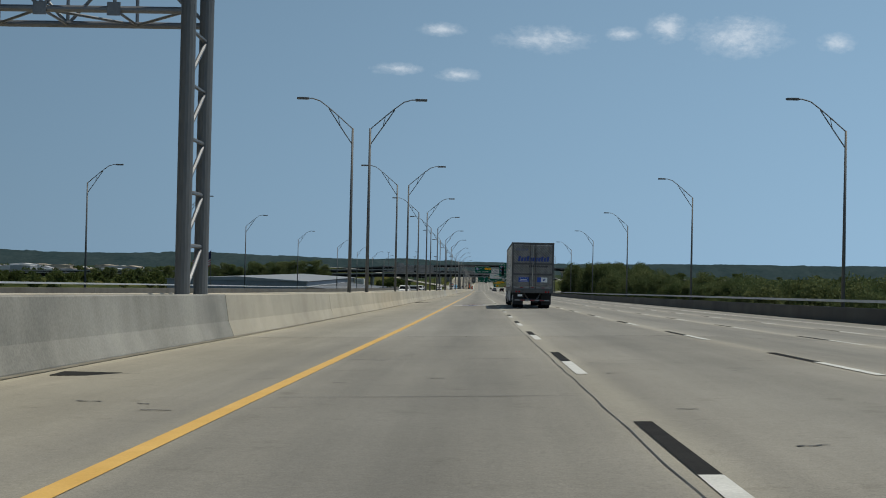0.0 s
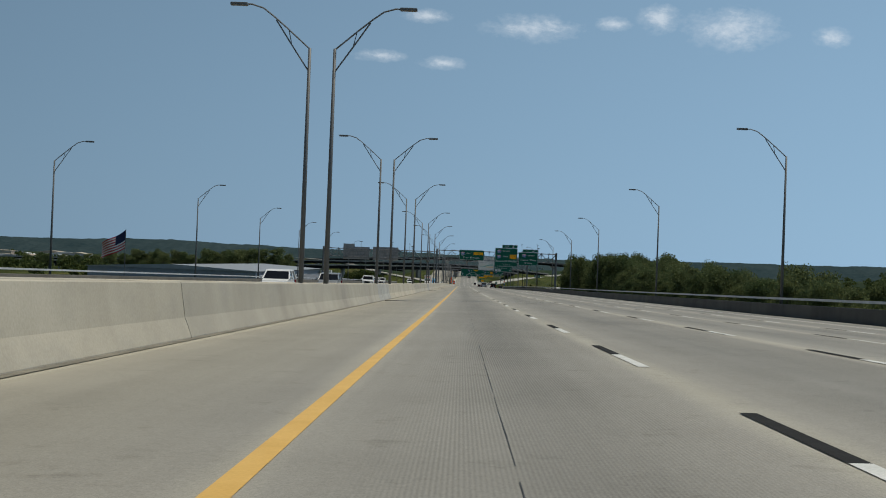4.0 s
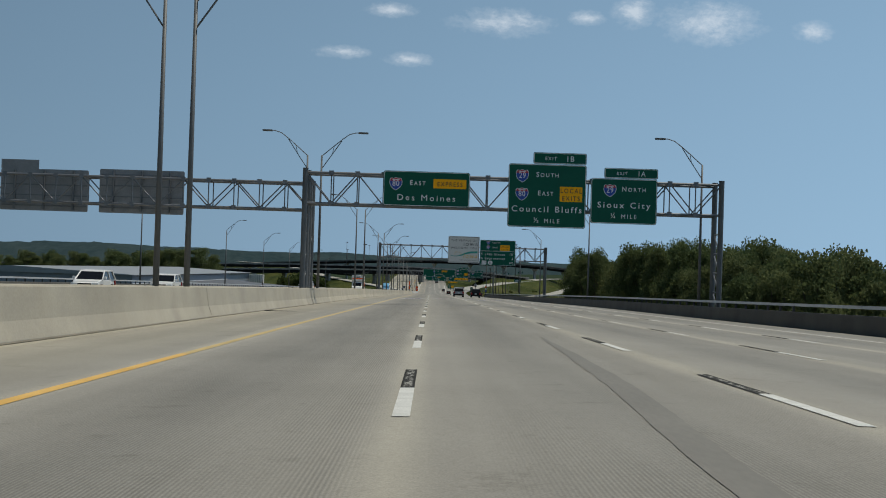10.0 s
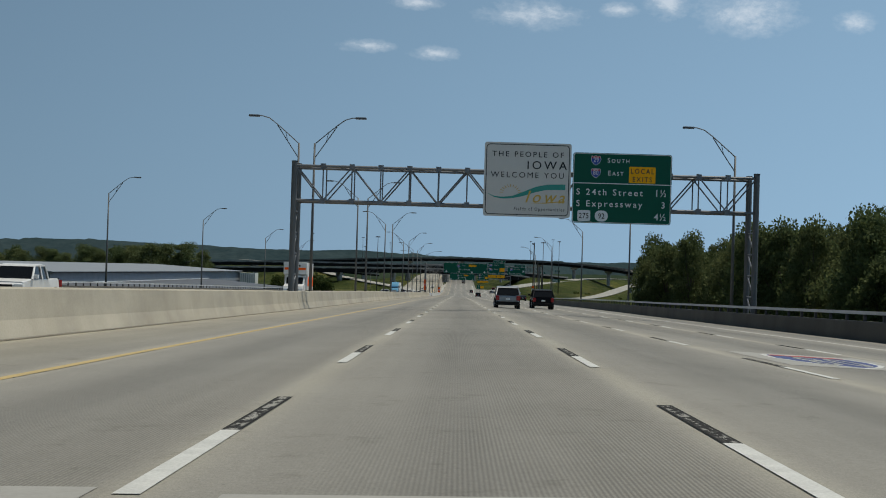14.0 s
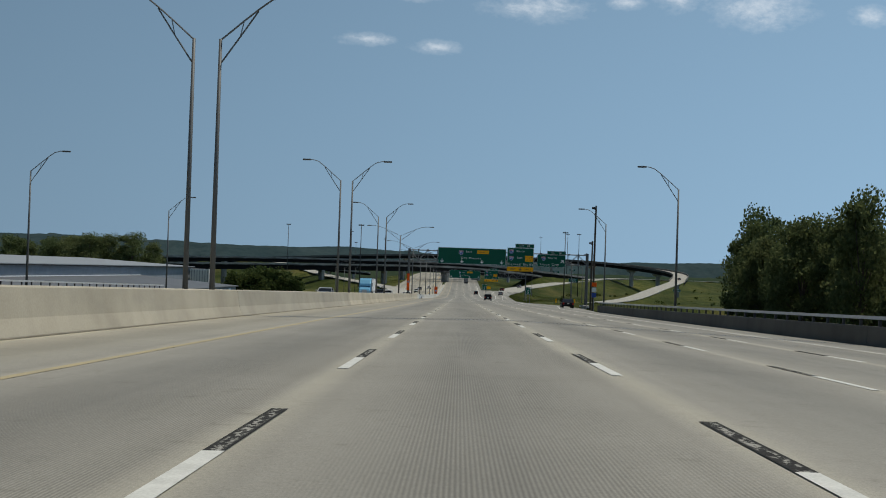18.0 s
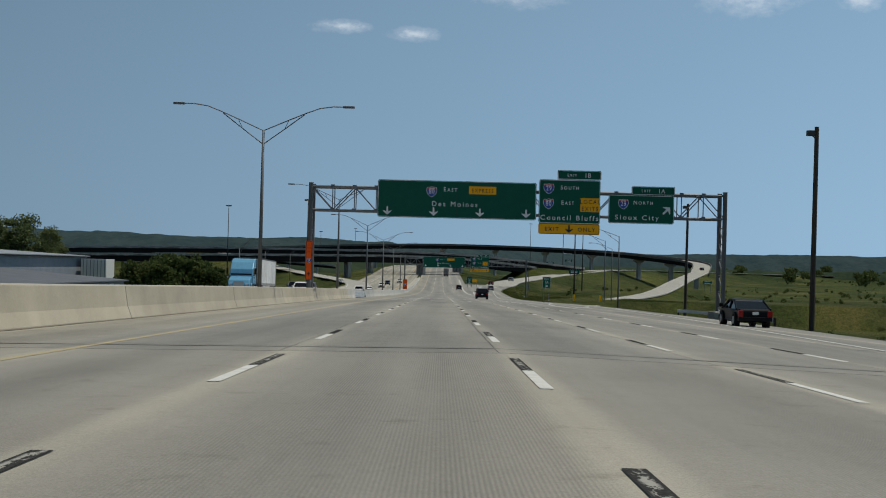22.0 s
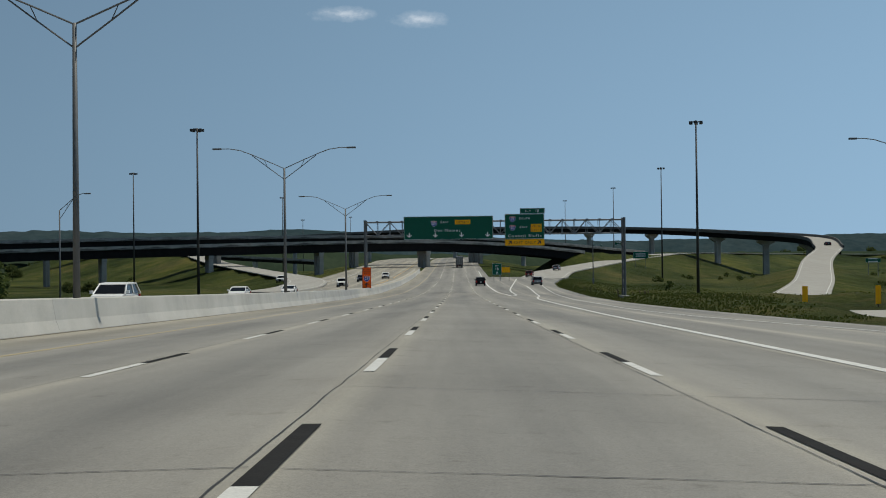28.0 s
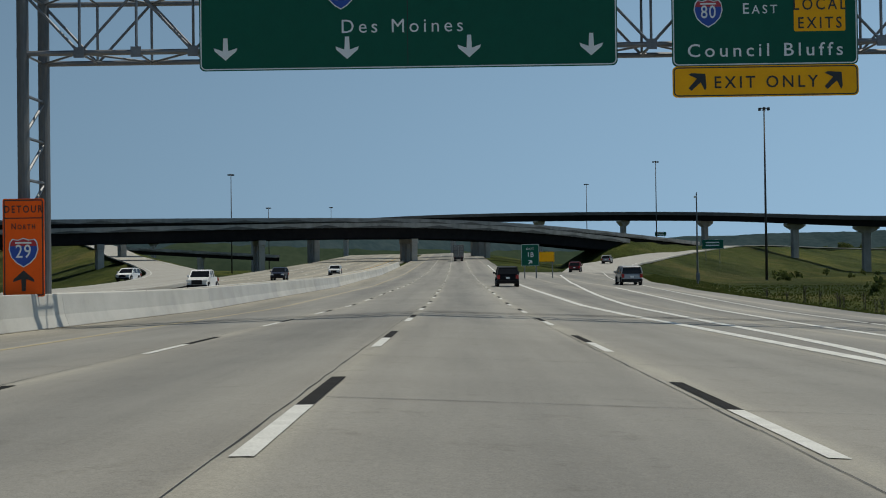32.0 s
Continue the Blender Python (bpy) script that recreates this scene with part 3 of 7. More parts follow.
for pts, offs in ((EXIT_A[:8], (-3.9, 3.9)), (EXIT_B, (-5.4, 5.4)), (WEST_RAMP, (-3.9, 3.9))):
    for o in offs:
        part("edge_line", ribbon(bend(pts), [(o - 0.07, 0.03), (o + 0.07, 0.03), (o + 0.07, 0.024), (o - 0.07, 0.024)]), WHITE, road)

# ---- markings ----
CYCLE, PHASE = 12.192, 7.6
SHIFT = {1: 0.0, 2: -0.55, 3: 0.26, 4: 0.2}


def flat_mark(name, x0, x1, y0, y1, mat, parent, lift=0.005, step=8.0):
    return part(name, strip(const(x0), const(x1), along(y0, y1, step), lift), mat, parent)


def dash_mesh(name, mat):
    me = bpy.data.meshes.new(name)
    nz = 4
    vs = [(x, 3.048 * j / nz, 0) for j in range(nz + 1) for x in (-0.075, 0.075)]
    me.from_pydata(vs, [], [(2 * j, 2 * j + 1, 2 * j + 3, 2 * j + 2) for j in range(nz)])
    me.materials.append(mat)
    return me


WHITE_DASH, BLACK_DASH, WORN_DASH = dash_mesh("white_dash", WHITE), dash_mesh("black_dash", BLACK), dash_mesh("black_dash", BLACK_WORN)


def put_dash(name, me, x, y):
    ob = new(name, me)
    ob.parent = road
    z0, z1 = road_z(x, y), road_z(x, y + 3.048)
    fall = math.atan(float(np.interp(y, FALL_Y, FALL_L if x < 7.3 else FALL_R)))
    ob.matrix_basis = Matrix.Translation((x, y, (z0 + road_z(x, y)) / 2 + 0.007)) @ Euler((math.atan((z1 - z0) / 3.048), -fall if abs(x - 7.316) > 0.2 else 0, 0)).to_matrix().to_4x4()


far_w, far_b = ([], []), ([], [])


def add_quad(store, x, y, half=0.075):
    p = len(store[0])
    store[0].extend([(x - half, y, road_z(x, y) + 0.007), (x + half, y, road_z(x, y) + 0.007), (x + half, y + 3.048, road_z(x, y + 3.048) + 0.007), (x - half, y + 3.048, road_z(x, y + 3.048) + 0.007)])
    store[1].append((p, p + 1, p + 2, p + 3))


for line in (1, 2, 3, 4):
    for k in range(-4, 150):
        y = PHASE + CYCLE * k + SHIFT[line]
        x = LANE * line
        if line == 4 and y > 985:
            continue
        if line < 4 and -30 < y < 1160:
            put_dash("white_dash", WHITE_DASH, x, y - 3.048)
            put_dash("black_dash", BLACK_DASH if y < 235 or y > 800 else WORN_DASH, x, y)
        else:
            add_quad(far_w, x, y - 3.048)
            add_quad(far_b, x, y)
for k in range(0, 14):  # short dotted line of the exit lane
    y = 894 + k * 6.1
    add_quad(far_w, 15.2, y)
tagged(part("white_dashes", far_w, WHITE, road), kind="stuff")
tagged(part("black_dashes", far_b, BLACK, road), kind="stuff")
ww = ([], [])
for line in (1, 2, 3):
    for k in range(-4, 140):
        add_quad(ww, -9.6 - LANE * line, 5 + CYCLE * k)
tagged(part("white_dashes", ww, WHITE, west), kind="stuff")
flat_mark("yellow_line", -0.04, 0.13, -100, 380, YELLOW, road)
tagged(flat_mark("yellow_line", -0.04, 0.13, 380.01, 640, YELLOW_WORN, road), "worn ochre edge line")
tagged(flat_mark("yellow_line", -0.04, 0.13, 640.01, 1700, YELLOW_OLD, road), "edge line worn down to the concrete")
flat_mark("yellow_line", -9.7, -9.52, -100, 1700, YELLOW, west)
flat_mark("edge_line", 18.22, 18.37, -100, 800, WHITE, road)
flat_mark("edge_line", -24.3, -24.1, -100, 1500, WHITE, west)


def wide_line(name, pts, half, parent):
    line = bend([(x, y, 0.0) for x, y in pts], 3)
    line = [Vector((q.x, q.y, road_z(q.x, q.y) + 0.014)) for q in line]
    return part(name, ribbon(line, [(-half, 0), (half, 0), (half, -0.004), (-half, -0.004)]), WHITE, parent)


wide_line("gore_line", [(15.1, 1136), (15.0, 1146), (14.95, 1156), (14.65, 1166), (14.5, 1190), (14.4, 1227), (14.9, 1293), (15.3, 1395)], 0.15, road)
wide_line("gore_line", [(15.1, 1135.5), (15.75, 1140), (16.3, 1148.5), (16.75, 1165), (17.1, 1185), (17.9, 1206), (20.4, 1251), (23.4, 1302)], 0.14, road)
wide_line("edge_line", [(14.63, 985), (15.1, 1010), (15.4, 1034), (16.0, 1060), (16.6, 1090), (17.2, 1115), (18.3, 1134), (19.3, 1147), (20.5, 1175), (21.3, 1200), (21.9, 1226)], 0.12, road)
wide_line("edge_line", [(25.9, 1000), (21.6, 1030), (20.0, 1046), (19.9, 1063), (20.6, 1082), (21.6, 1120), (22.2, 1136), (23.4, 1170), (24.4, 1205), (25.3, 1230), (27.2, 1272), (32.2, 1325)], 0.075, road)
wide_line("gore_line", [(18.3, 890), (18.7, 908), (19.3, 922), (20.3, 936), (23.0, 965), (25.7, 991)], 0.10, road)
wide_line("gore_line", [(18.4, 888), (20.4, 903), (23.1, 918), (25.9, 941), (27.5, 968), (28.6, 990)], 0.10, road)
wide_line("edge_line", [(18.3, 800), (22.0, 850), (24.8, 890), (28.4, 935), (31.0, 970), (32.4, 1000)], 0.075, road)


def flat_shape(name, pts, y0, x0, mat, parent, lift):
    """A painted outline on the road; pts are (right, ahead) from (x0, y0)."""
    bm = bmesh.new()
    bm.faces.new([bm.verts.new((x0 + a, y0 + b, road_z(x0 + a, y0 + b) + lift)) for a, b in pts])
    bmesh.ops.triangulate(bm, faces=bm.faces)
    return part(name, bm, mat, parent)


SHIELD = [(-0.86, 0.62), (-0.72, 0.80), (-0.36, 0.74), (0, 0.86), (0.36, 0.74), (0.72, 0.80), (0.86, 0.62), (0.94, 0.15), (0.78, -0.35), (0.42, -0.72), (0, -0.96), (-0.42, -0.72), (-0.78, -0.35), (-0.94, 0.15)]


def road_shield(x, y, long_):
    s = thing("road_shield", label="route shield painted on the concrete lane", category="road marking", group="painted route shields", kind="structure")
    k = long_ / 2
    flat_shape("field", [(-1.45, -k * 1.1), (1.45, -k * 1.1), (1.45, k * 1.1), (-1.45, k * 1.1)], y, x, FIELD, s, 0.004)
    flat_shape("rim", [(a * 1.10, b * k * 1.06) for a, b in SHIELD], y, x, WHITE, s, 0.006)
    flat_shape("body", [(a * 0.99, b * k * 0.95) for a, b in SHIELD], y, x, BLUE_M, s, 0.008)
    flat_shape("crown", [(a * 0.93, b * k * 0.93) for a, b in SHIELD if b > 0.5] + [(0.86, k * 0.54), (-0.86, k * 0.54)], y, x, RED_M, s, 0.012)
    me = letters("80", 1.0)
    me.transform(Matrix.Rotation(radians(-90), 4, "X"))
    me.transform(Matrix.Diagonal((0.74, long_ * 0.56, 0.2, 1)))
    me.transform(Matrix.Translation((x, y - long_ * 0.34, 0)))
    for v in me.vertices:
        v.co.z = road_z(v.co.x, v.co.y) + 0.013
    me.materials.clear()
    me.materials.append(WHITE)
    ob = new("number", me)
    ob.parent = s


road_shield(1.85, 97.4, 5.6)
for i, x, y in ((1, 5.6, 501.6), (2, 9.15, 501.4), (3, 12.85, 523.9), (0, 2.0, 501.8)):
    road_shield(x, y, 5.2)
for i, x in enumerate((2.29, 5.06, 8.82, 13.1, 16.5)):
    road_shield(x, 927.5 + 0.6 * i, 4.6)
ARROW = [(-0.12, -1.3), (0.12, -1.3), (0.12, 0.2), (0.5, 0.2), (0, 1.3), (-0.5, 0.2), (-0.12, 0.2)]
for i in range(3):
    a = thing("road_arrow", label="white lane arrow painted on the concrete", category="road marking", group="painted lane arrows", kind="structure")
    flat_shape("arrow", ARROW, 895.4, 1.83 + LANE * i, WHITE, a, 0.008)
a = thing("road_arrow", label="white turning lane arrow painted on the concrete", category="road marking", group="painted lane arrows", kind="structure")
flat_shape("arrow", [(-0.12, -1.6), (0.12, -1.6), (0.2, 0.3), (0.9, 0.5), (0.9, 0.2), (1.6, 0.8), (0.9, 1.4), (0.9, 1.05), (-0.1, 0.8)], 896.0, 1.83 + LANE * 3, WHITE, a, 0.008)

# ---- joints ----
for y in (229.15, 344.3, 686.35):
    for side, x0, x1 in ((road, -3.95, 22.1), (west, -31, -5.75)):
        part("expansion_joint", strip(const(x0), const(x1), [y - 0.33, y + 0.33], 0.006), JOINT_STEEL, side, "steel finger expansion joint")
        part("joint_header", strip(const(x0), const(x1), [y - 0.62, y - 0.33], 0.004), FIELD, side, "pale concrete band at the joint")
    vs, fs = [], []
    for k in range(172):  # dark slanting gaps between the fingers, each with a heel
        x = -3.9 + k * 0.151
        z = road_z(x, y) + 0.011
        for pts in (((0, -0.13), (0.055, -0.13), (0.105, 0.13), (0.05, 0.13)), ((0.05, 0.07), (0.15, 0.07), (0.15, 0.13), (0.05, 0.13))):
            p = len(vs)
            vs += [(x + u, y + w_, z) for u, w_ in pts]
            fs.append((p, p + 1, p + 2, p + 3))
    tagged(part("finger_gaps", (vs, fs), RUBBER, road), kind="stuff")
rnd = random.Random(5)


def crack(x0, y0, x1, y1, width=0.012, wander=0.05, lift=0.006, n=None):
    vs, fs = [], []
    L = math.hypot(x1 - x0, y1 - y0)
    n = n or max(2, int(L / 1.2))
    nx, ny = -(y1 - y0) / L, (x1 - x0) / L
    for i in range(n + 1):
        s = i / n
        o = (rnd.random() - 0.5) * 2 * wander
        w = width * (0.5 + rnd.random())
        for k in (-1, 1):
            x, y = x0 + (x1 - x0) * s + nx * (o + k * w), y0 + (y1 - y0) * s + ny * (o + k * w)
            vs.append((x, y, road_z(x, y) + lift))
        if i:
            p = 2 * i - 2
            fs.append((p, p + 1, p + 3, p + 2))
    return vs, fs


def merge(list_):
    vs, fs = [], []
    for v, f in list_:
        o = len(vs)
        vs += v
        fs += [tuple(i + o for i in q) for q in f]
    return vs, fs


seals = []
for line in (1, 2, 3, 4):  # joints between the lanes of the jointed pavement
    y = BRIDGE_END
    while y < 1400:
        seals.append(crack(LANE * line - 0.16, y, LANE * line - 0.16, y + 24, 0.006, 0.013, n=30))
        y += 24
for i in range(110):  # cross joints
    y = BRIDGE_END + 2 + i * 6.1
    for lane in range(5):
        if rnd.random() < 0.8:
            seals.append(crack(LANE * lane, y, LANE * (lane + 1) - 0.1, y + 0.05, 0.008, 0.012, n=8))
    seals.append(crack(-3.9, y, -0.1, y, 0.008, 0.012, n=6))
seals.append(crack(-3.9, 810.9, 22, 811.2, 0.03, 0.02))
for y in (872.9, 873.35):  # two dark lines across the slabs under the gantry
    seals.append(crack(-3.9, y - 1.2, 26, y + 1.6, 0.06, 0.015, 0.016))
for y in (1159.0, 1160.1):
    seals.append(crack(-3.9, y - 2.4, 28, y + 6.2, 0.10, 0.015, 0.02))
seals.append(crack(-3.9, 793.5, 22, 793.6, 0.05, 0.02))
seals += [crack(6.5, 811.2, 6.8, 811.7, 0.02, 0.03, n=6), crack(6.8, 811.7, 7.14, 812.1, 0.025, 0.04, n=6), crack(7.14, 812.1, 7.3, 811.2, 0.02, 0.02, n=4), crack(7.3, 815.0, 14.4, 815.8, 0.014, 0.03), crack(9.7, 814.8, 10.2, 815.0, 0.05, 0.05, n=6)]
tagged(part("slab_joints", merge(seals), SEAL, road), kind="stuff")
cracks = []
for i in range(80):  # short cross cracks and saw cuts in the deck
    y = -10 + rnd.random() * 800
    lane = rnd.choice((-1, 0, 1, 2, 3))
    x = lane * LANE + rnd.random() * 1.5
    cracks.append(crack(x, y, x + 0.5 + rnd.random() * 1.6, y + (rnd.random() - 0.5) * 0.1, 0.003 + 0.005 * rnd.random(), 0.02))
for i in range(40):
    y = 60 + i * 5.2
    if rnd.random() < 0.75:
        cracks.append(crack(1.57, y, 1.57 + rnd.gauss(0, 0.006), y + 4.6, 0.0028, 0.004))
cracks.append(crack(3.48, -30, 3.48, 60, 0.006, 0.012, n=90))
for y in (13.2, 20.6, 25.4):  # cross cracks of the older deck
    cracks.append(crack(0.3, y, 3.3, y + 0.1, 0.012, 0.02, n=9))
for i in range(26):  # chips and pits
    x, y = rnd.uniform(-3.2, 7), rnd.uniform(5, 31)
    cracks.append(crack(x, y, x + 0.12 + 0.2 * rnd.random(), y + rnd.gauss(0, 0.05), 0.016, 0.03, n=4))
cracks.append(crack(-3.9, 31.32, 22, 31.32, 0.015, 0.01))
tagged(part("deck_cracks", merge(cracks), SEAL, road), kind="stuff")
drains = []
for y in (118.05, 227.36, 339.8, 417.6):  # scuppers beside the barrier
    drains.append(boxes((-3.58, -1.35, y, y + 0.22, road_z(-2.4, y) - 0.06, road_z(-2.4, y) + 0.006)))
drains.append(boxes((-3.3, -2.5, 16.9, 17.5, road_z(-2.9, 17.2) - 0.06, road_z(-2.9, 17.2) + 0.008)))
for bm in drains:
    part("deck_drain", bm, BLACK, road, "dark grated deck drain")
skid = []
SWERVE = ((2.62, 284), (2.72, 297), (3.15, 312), (3.75, 328), (4.6, 345), (5.4, 360), (5.95, 374))
for dx in (-0.12, 0.28):  # thin films of rubber, widest one the faintest
    for k, half in enumerate((0.17, 0.13, 0.08)):
        v = []
        for i in range(46):
            y = 293 + 60 * i / 45
            x = dx + float(np.interp(y, [q[1] for q in SWERVE], [q[0] for q in SWERVE])) + rnd.gauss(0, 0.012)
            h = half * (0.1 + 0.9 * math.sin(math.pi * i / 45))
            v += [(x - h, y, road_z(x - h, y) + 0.005 + 0.002 * k), (x + h, y, road_z(x + h, y) + 0.005 + 0.002 * k)]
        skid.append((v, [(2 * i, 2 * i + 1, 2 * i + 3, 2 * i + 2) for i in range(45)]))
v = []
for i in range(40):  # one broad faint band where the tyres ran on
    y = 354 + 34 * i / 39
    x = float(np.interp(y, (352, 366.5, 369, 373.4, 379, 390), (5.0, 5.62, 5.73, 5.98, 6.15, 6.4))) + rnd.gauss(0, 0.008)
    h = 0.15 * (0.15 + 0.85 * math.sin(math.pi * i / 39))
    v += [(x - h, y, road_z(x - h, y) + 0.005), (x + h, y, road_z(x + h, y) + 0.005)]
part("tyre_marks", (v, [(2 * i, 2 * i + 1, 2 * i + 3, 2 * i + 2) for i in range(39)]), SKID_FAINT, road, "faint broad tyre mark")
part("tyre_marks", merge(skid), SKID, road, "dark curved tyre marks")

# ---- barriers and rails ----
SAFETY = [(0, 0), (0.0, 0.06), (0.14, 0.42), (0.24, 1.06), (0.26, 1.08), (0.50, 1.08), (0.52, 1.06), (0.52, 0)]


def barrier_segment(name, x, face, y0, y1, mat, parent, section=SAFETY):
    """One cast length of barrier: x is the toe of its sloped face; face 1 looks to +x."""
    ys = along(y0, y1, 6)
    vs, fs, w = [], [], len(section)
    for y in ys:
        z = road_z(x, y) - 0.03
        vs += [(x - face * a, y, z + b) for a, b in section]
    for i in range(len(ys) - 1):
        for j in range(w - 1):
            p = i * w + j
            fs.append((p, p + 1, p + w + 1, p + w) if face > 0 else (p + w, p + w + 1, p + 1, p))
    fs += [tuple(range(w))[::-1 if face < 0 else 1], tuple(range((len(ys) - 1) * w, len(ys) * w))[::1 if face < 0 else -1]]
    return part(name, (vs, fs), mat, parent)


median = thing("median_barrier", label="stained cast concrete safety barrier along the left shoulder", category="barrier", kind="structure")
far_median = thing("median_barrier", label="cast concrete safety barrier of the westbound road", category="barrier", kind="structure")
BREAKS = [32.0, 54.0, 110.0, 170.0, 229.3, 288.0, 344.6, 405.0, 458.5, 515.0, 572.2, 630.0, 686.5, 740.0, 792.0]
cuts = [-60.0] + BREAKS
PATCHED = (229.3, 344.6)
for a, b in zip(cuts, cuts[1:]):
    if b < 40:
        barrier_segment("barrier_segment", -3.78, 1, a + 0.02, b - 0.02, CAST_OLD, median)
    else:  # greyer, streaked concrete for some metres on both sides of the bridge joints
        p = a + (9.0 if a in PATCHED else 0.02)
        q = b - (3.4 if b in PATCHED else 0.02)
        if a in PATCHED:
            tagged(barrier_segment("barrier_segment", -3.78, 1, a + 0.05, p, CAST_GREY, median), "streaked grey concrete beside the joint")
        barrier_segment("barrier_segment", -3.78, 1, p, q, CAST, median)
        if b in PATCHED:
            tagged(barrier_segment("barrier_segment", -3.78, 1, q, b - 0.05, CAST_GREY, median), "streaked grey concrete beside the joint")
    barrier_segment("barrier_segment", -5.95, -1, a + 0.02, b - 0.02, CAST, far_median)
late = [792.0, 812, 833.6, 853, 868, 873.5, 891, 911.3]
for a, b in zip(late, late[1:]):
    barrier_segment("barrier_segment", -3.78, 1, a + 0.03, b - 0.03, CAST, median)
barrier_segment("barrier_segment", -3.78, 1, 911.33, 922.3, CAST_NEW, median)
y = 943.0
while y < 1380:
    barrier_segment("barrier_segment", -3.78, 1, y + 0.006, y + 23.994, CAST_NEW, median)
    y += 24.0
y = 792.0
while y < 1380:
    barrier_segment("barrier_segment", -5.95, -1, y + 0.02, y + 23.9, CAST_NEW, far_median)
    y += 24.0
# dark scrape on the face of the barrier
rs_ = random.Random(3)
scrapes = []
for i in range(14):
    yy, zz = 121.2 + rs_.gauss(0, 0.45), 0.50 + rs_.gauss(0, 0.09)
    ln, hi = 0.2 + 0.5 * rs_.random(), 0.03 + 0.05 * rs_.random()
    pts = []
    for dy, dz in ((-ln, -hi), (0, -hi * 1.3), (ln, hi * 0.4), (0.1, hi), (-ln * 0.6, hi * 0.6)):
        z = zz + dz + 0.1 * dy
        pts.append((-3.912 - 0.156 * (z - 0.42) + 0.0006 * i, yy + dy, road_z(-3.78, yy + dy) - 0.03 + z))
    scrapes.append((pts, [(0, 1, 2, 3, 4)]))
part("scrape", merge(scrapes), SKID, median, "dark rubber scrape on the concrete")
# dirt strip and seam along the barrier foot
part("seam", strip(const(-3.82), const(-3.60), along(-60, 1380, 10), 0.012), worn("gutter_dirt", (0.10, 0.09, 0.07), (0.24, 0.22, 0.17), 0.95, 1.0, 15), median, "dark dirty seam at the barrier foot")
# median ledge that carries the posts
part("ledge", strip(const(-5.45), const(-4.28), along(-60, 1380, 12), 1.0, 0.9), CAST, median)

gr = thing("guardrail", label="steel beam guardrail in the gap between two barriers", category="guardrail")
for h in (0.22, 0.5, 0.74):
    vs, fs = [], []
    sec = [(0, -0.15), (0.05, -0.12), (0.0, -0.05), (0.05, 0), (0.0, 0.05), (0.05, 0.12), (0, 0.15)]
    for yy in (922.0, 932, 943.3):
        vs += [(-4.0 + a, yy, road_z(-3.9, yy) + h + b) for a, b in sec]
    w = len(sec)
    fs = [(i * w + j, i * w + j + 1, (i + 1) * w + j + 1, (i + 1) * w + j) for i in range(2) for j in range(w - 1)]
    part("rail", (vs, fs), RAIL_STEEL, gr)
for yy in (924, 927.5, 931, 934.5, 938, 941):
    part("post", boxes((-4.2, -4.02, yy, yy + 0.1, road_z(-4, yy) - 0.1, road_z(-4, yy) + 0.85)), RAIL_STEEL, gr)


def parapet(x, face, y0, y1, label):
    p = thing("bridge_parapet", label=label, category="parapet", kind="structure")
    sec = [(0, 0), (0.02, 0.02), (0.06, 0.80), (0.08, 0.84), (0.34, 0.84), (0.36, 0.8), (0.36, -0.5), (0, -0.5)]
    cuts_ = [a for a in [y0] + BREAKS if y0 <= a < y1] + [y1]
    for a, b in zip(cuts_, cuts_[1:]):
        barrier_segment("wall_segment", x, -face, a + 0.015, b - 0.015, CAST_SHADED, p, sec)
    line = [Vector((x + face * 0.2, yy, road_z(x, yy) + 1.16)) for yy in along(y0, y1, 12)]
    part("top_rail", ribbon(line, [(-0.06, -0.07), (0.06, -0.07), (0.06, 0.07), (-0.06, 0.07)]), RAIL_STEEL, p, "pale steel tube rail")
    me = None
    n = int((y1 - y0) / 2.44)
    for i in range(n):
        yy = y0 + 1.2 + i * 2.44
        if n - i <= 150:
            if me is None:
                ob = part("rail_post", boxes((-0.05, 0.05, -0.07, 0.07, 0, 0.36)), DARK_STEEL, p)
                me = ob.data
            else:
                ob = new("rail_post", me)
                ob.parent = p
            ob.matrix_basis = Matrix.Translation((x + face * 0.2, yy, road_z(x, yy) + 0.78))
    return p


parapet(22.05, 1, -60, 790, "concrete bridge parapet coloured dark for its shaded side, with a steel tube rail")
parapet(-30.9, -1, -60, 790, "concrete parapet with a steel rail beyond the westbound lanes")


def pipe(points, r, n=6):
    """One bent round bar through points of the x-z plane."""
    pts = [Vector(p) for p in points]
    vs, fs = [], []
    for i, p in enumerate(pts):
        d = (pts[min(i + 1, len(pts) - 1)] - pts[max(i - 1, 0)]).normalized()
        u, w = Vector((0, 1, 0)), d.cross(Vector((0, 1, 0)))
        vs += [tuple(p + (u * math.cos(a) + w * math.sin(a)) * r) for a in [k * 2 * math.pi / n for k in range(n)]]
    for i in range(len(pts) - 1):
        for k in range(n):
            fs.append((i * n + k, i * n + (k + 1) % n, (i + 1) * n + (k + 1) % n, (i + 1) * n + k))
    return vs, fs + [tuple(range(n)), tuple(range(len(vs) - n, len(vs)))]


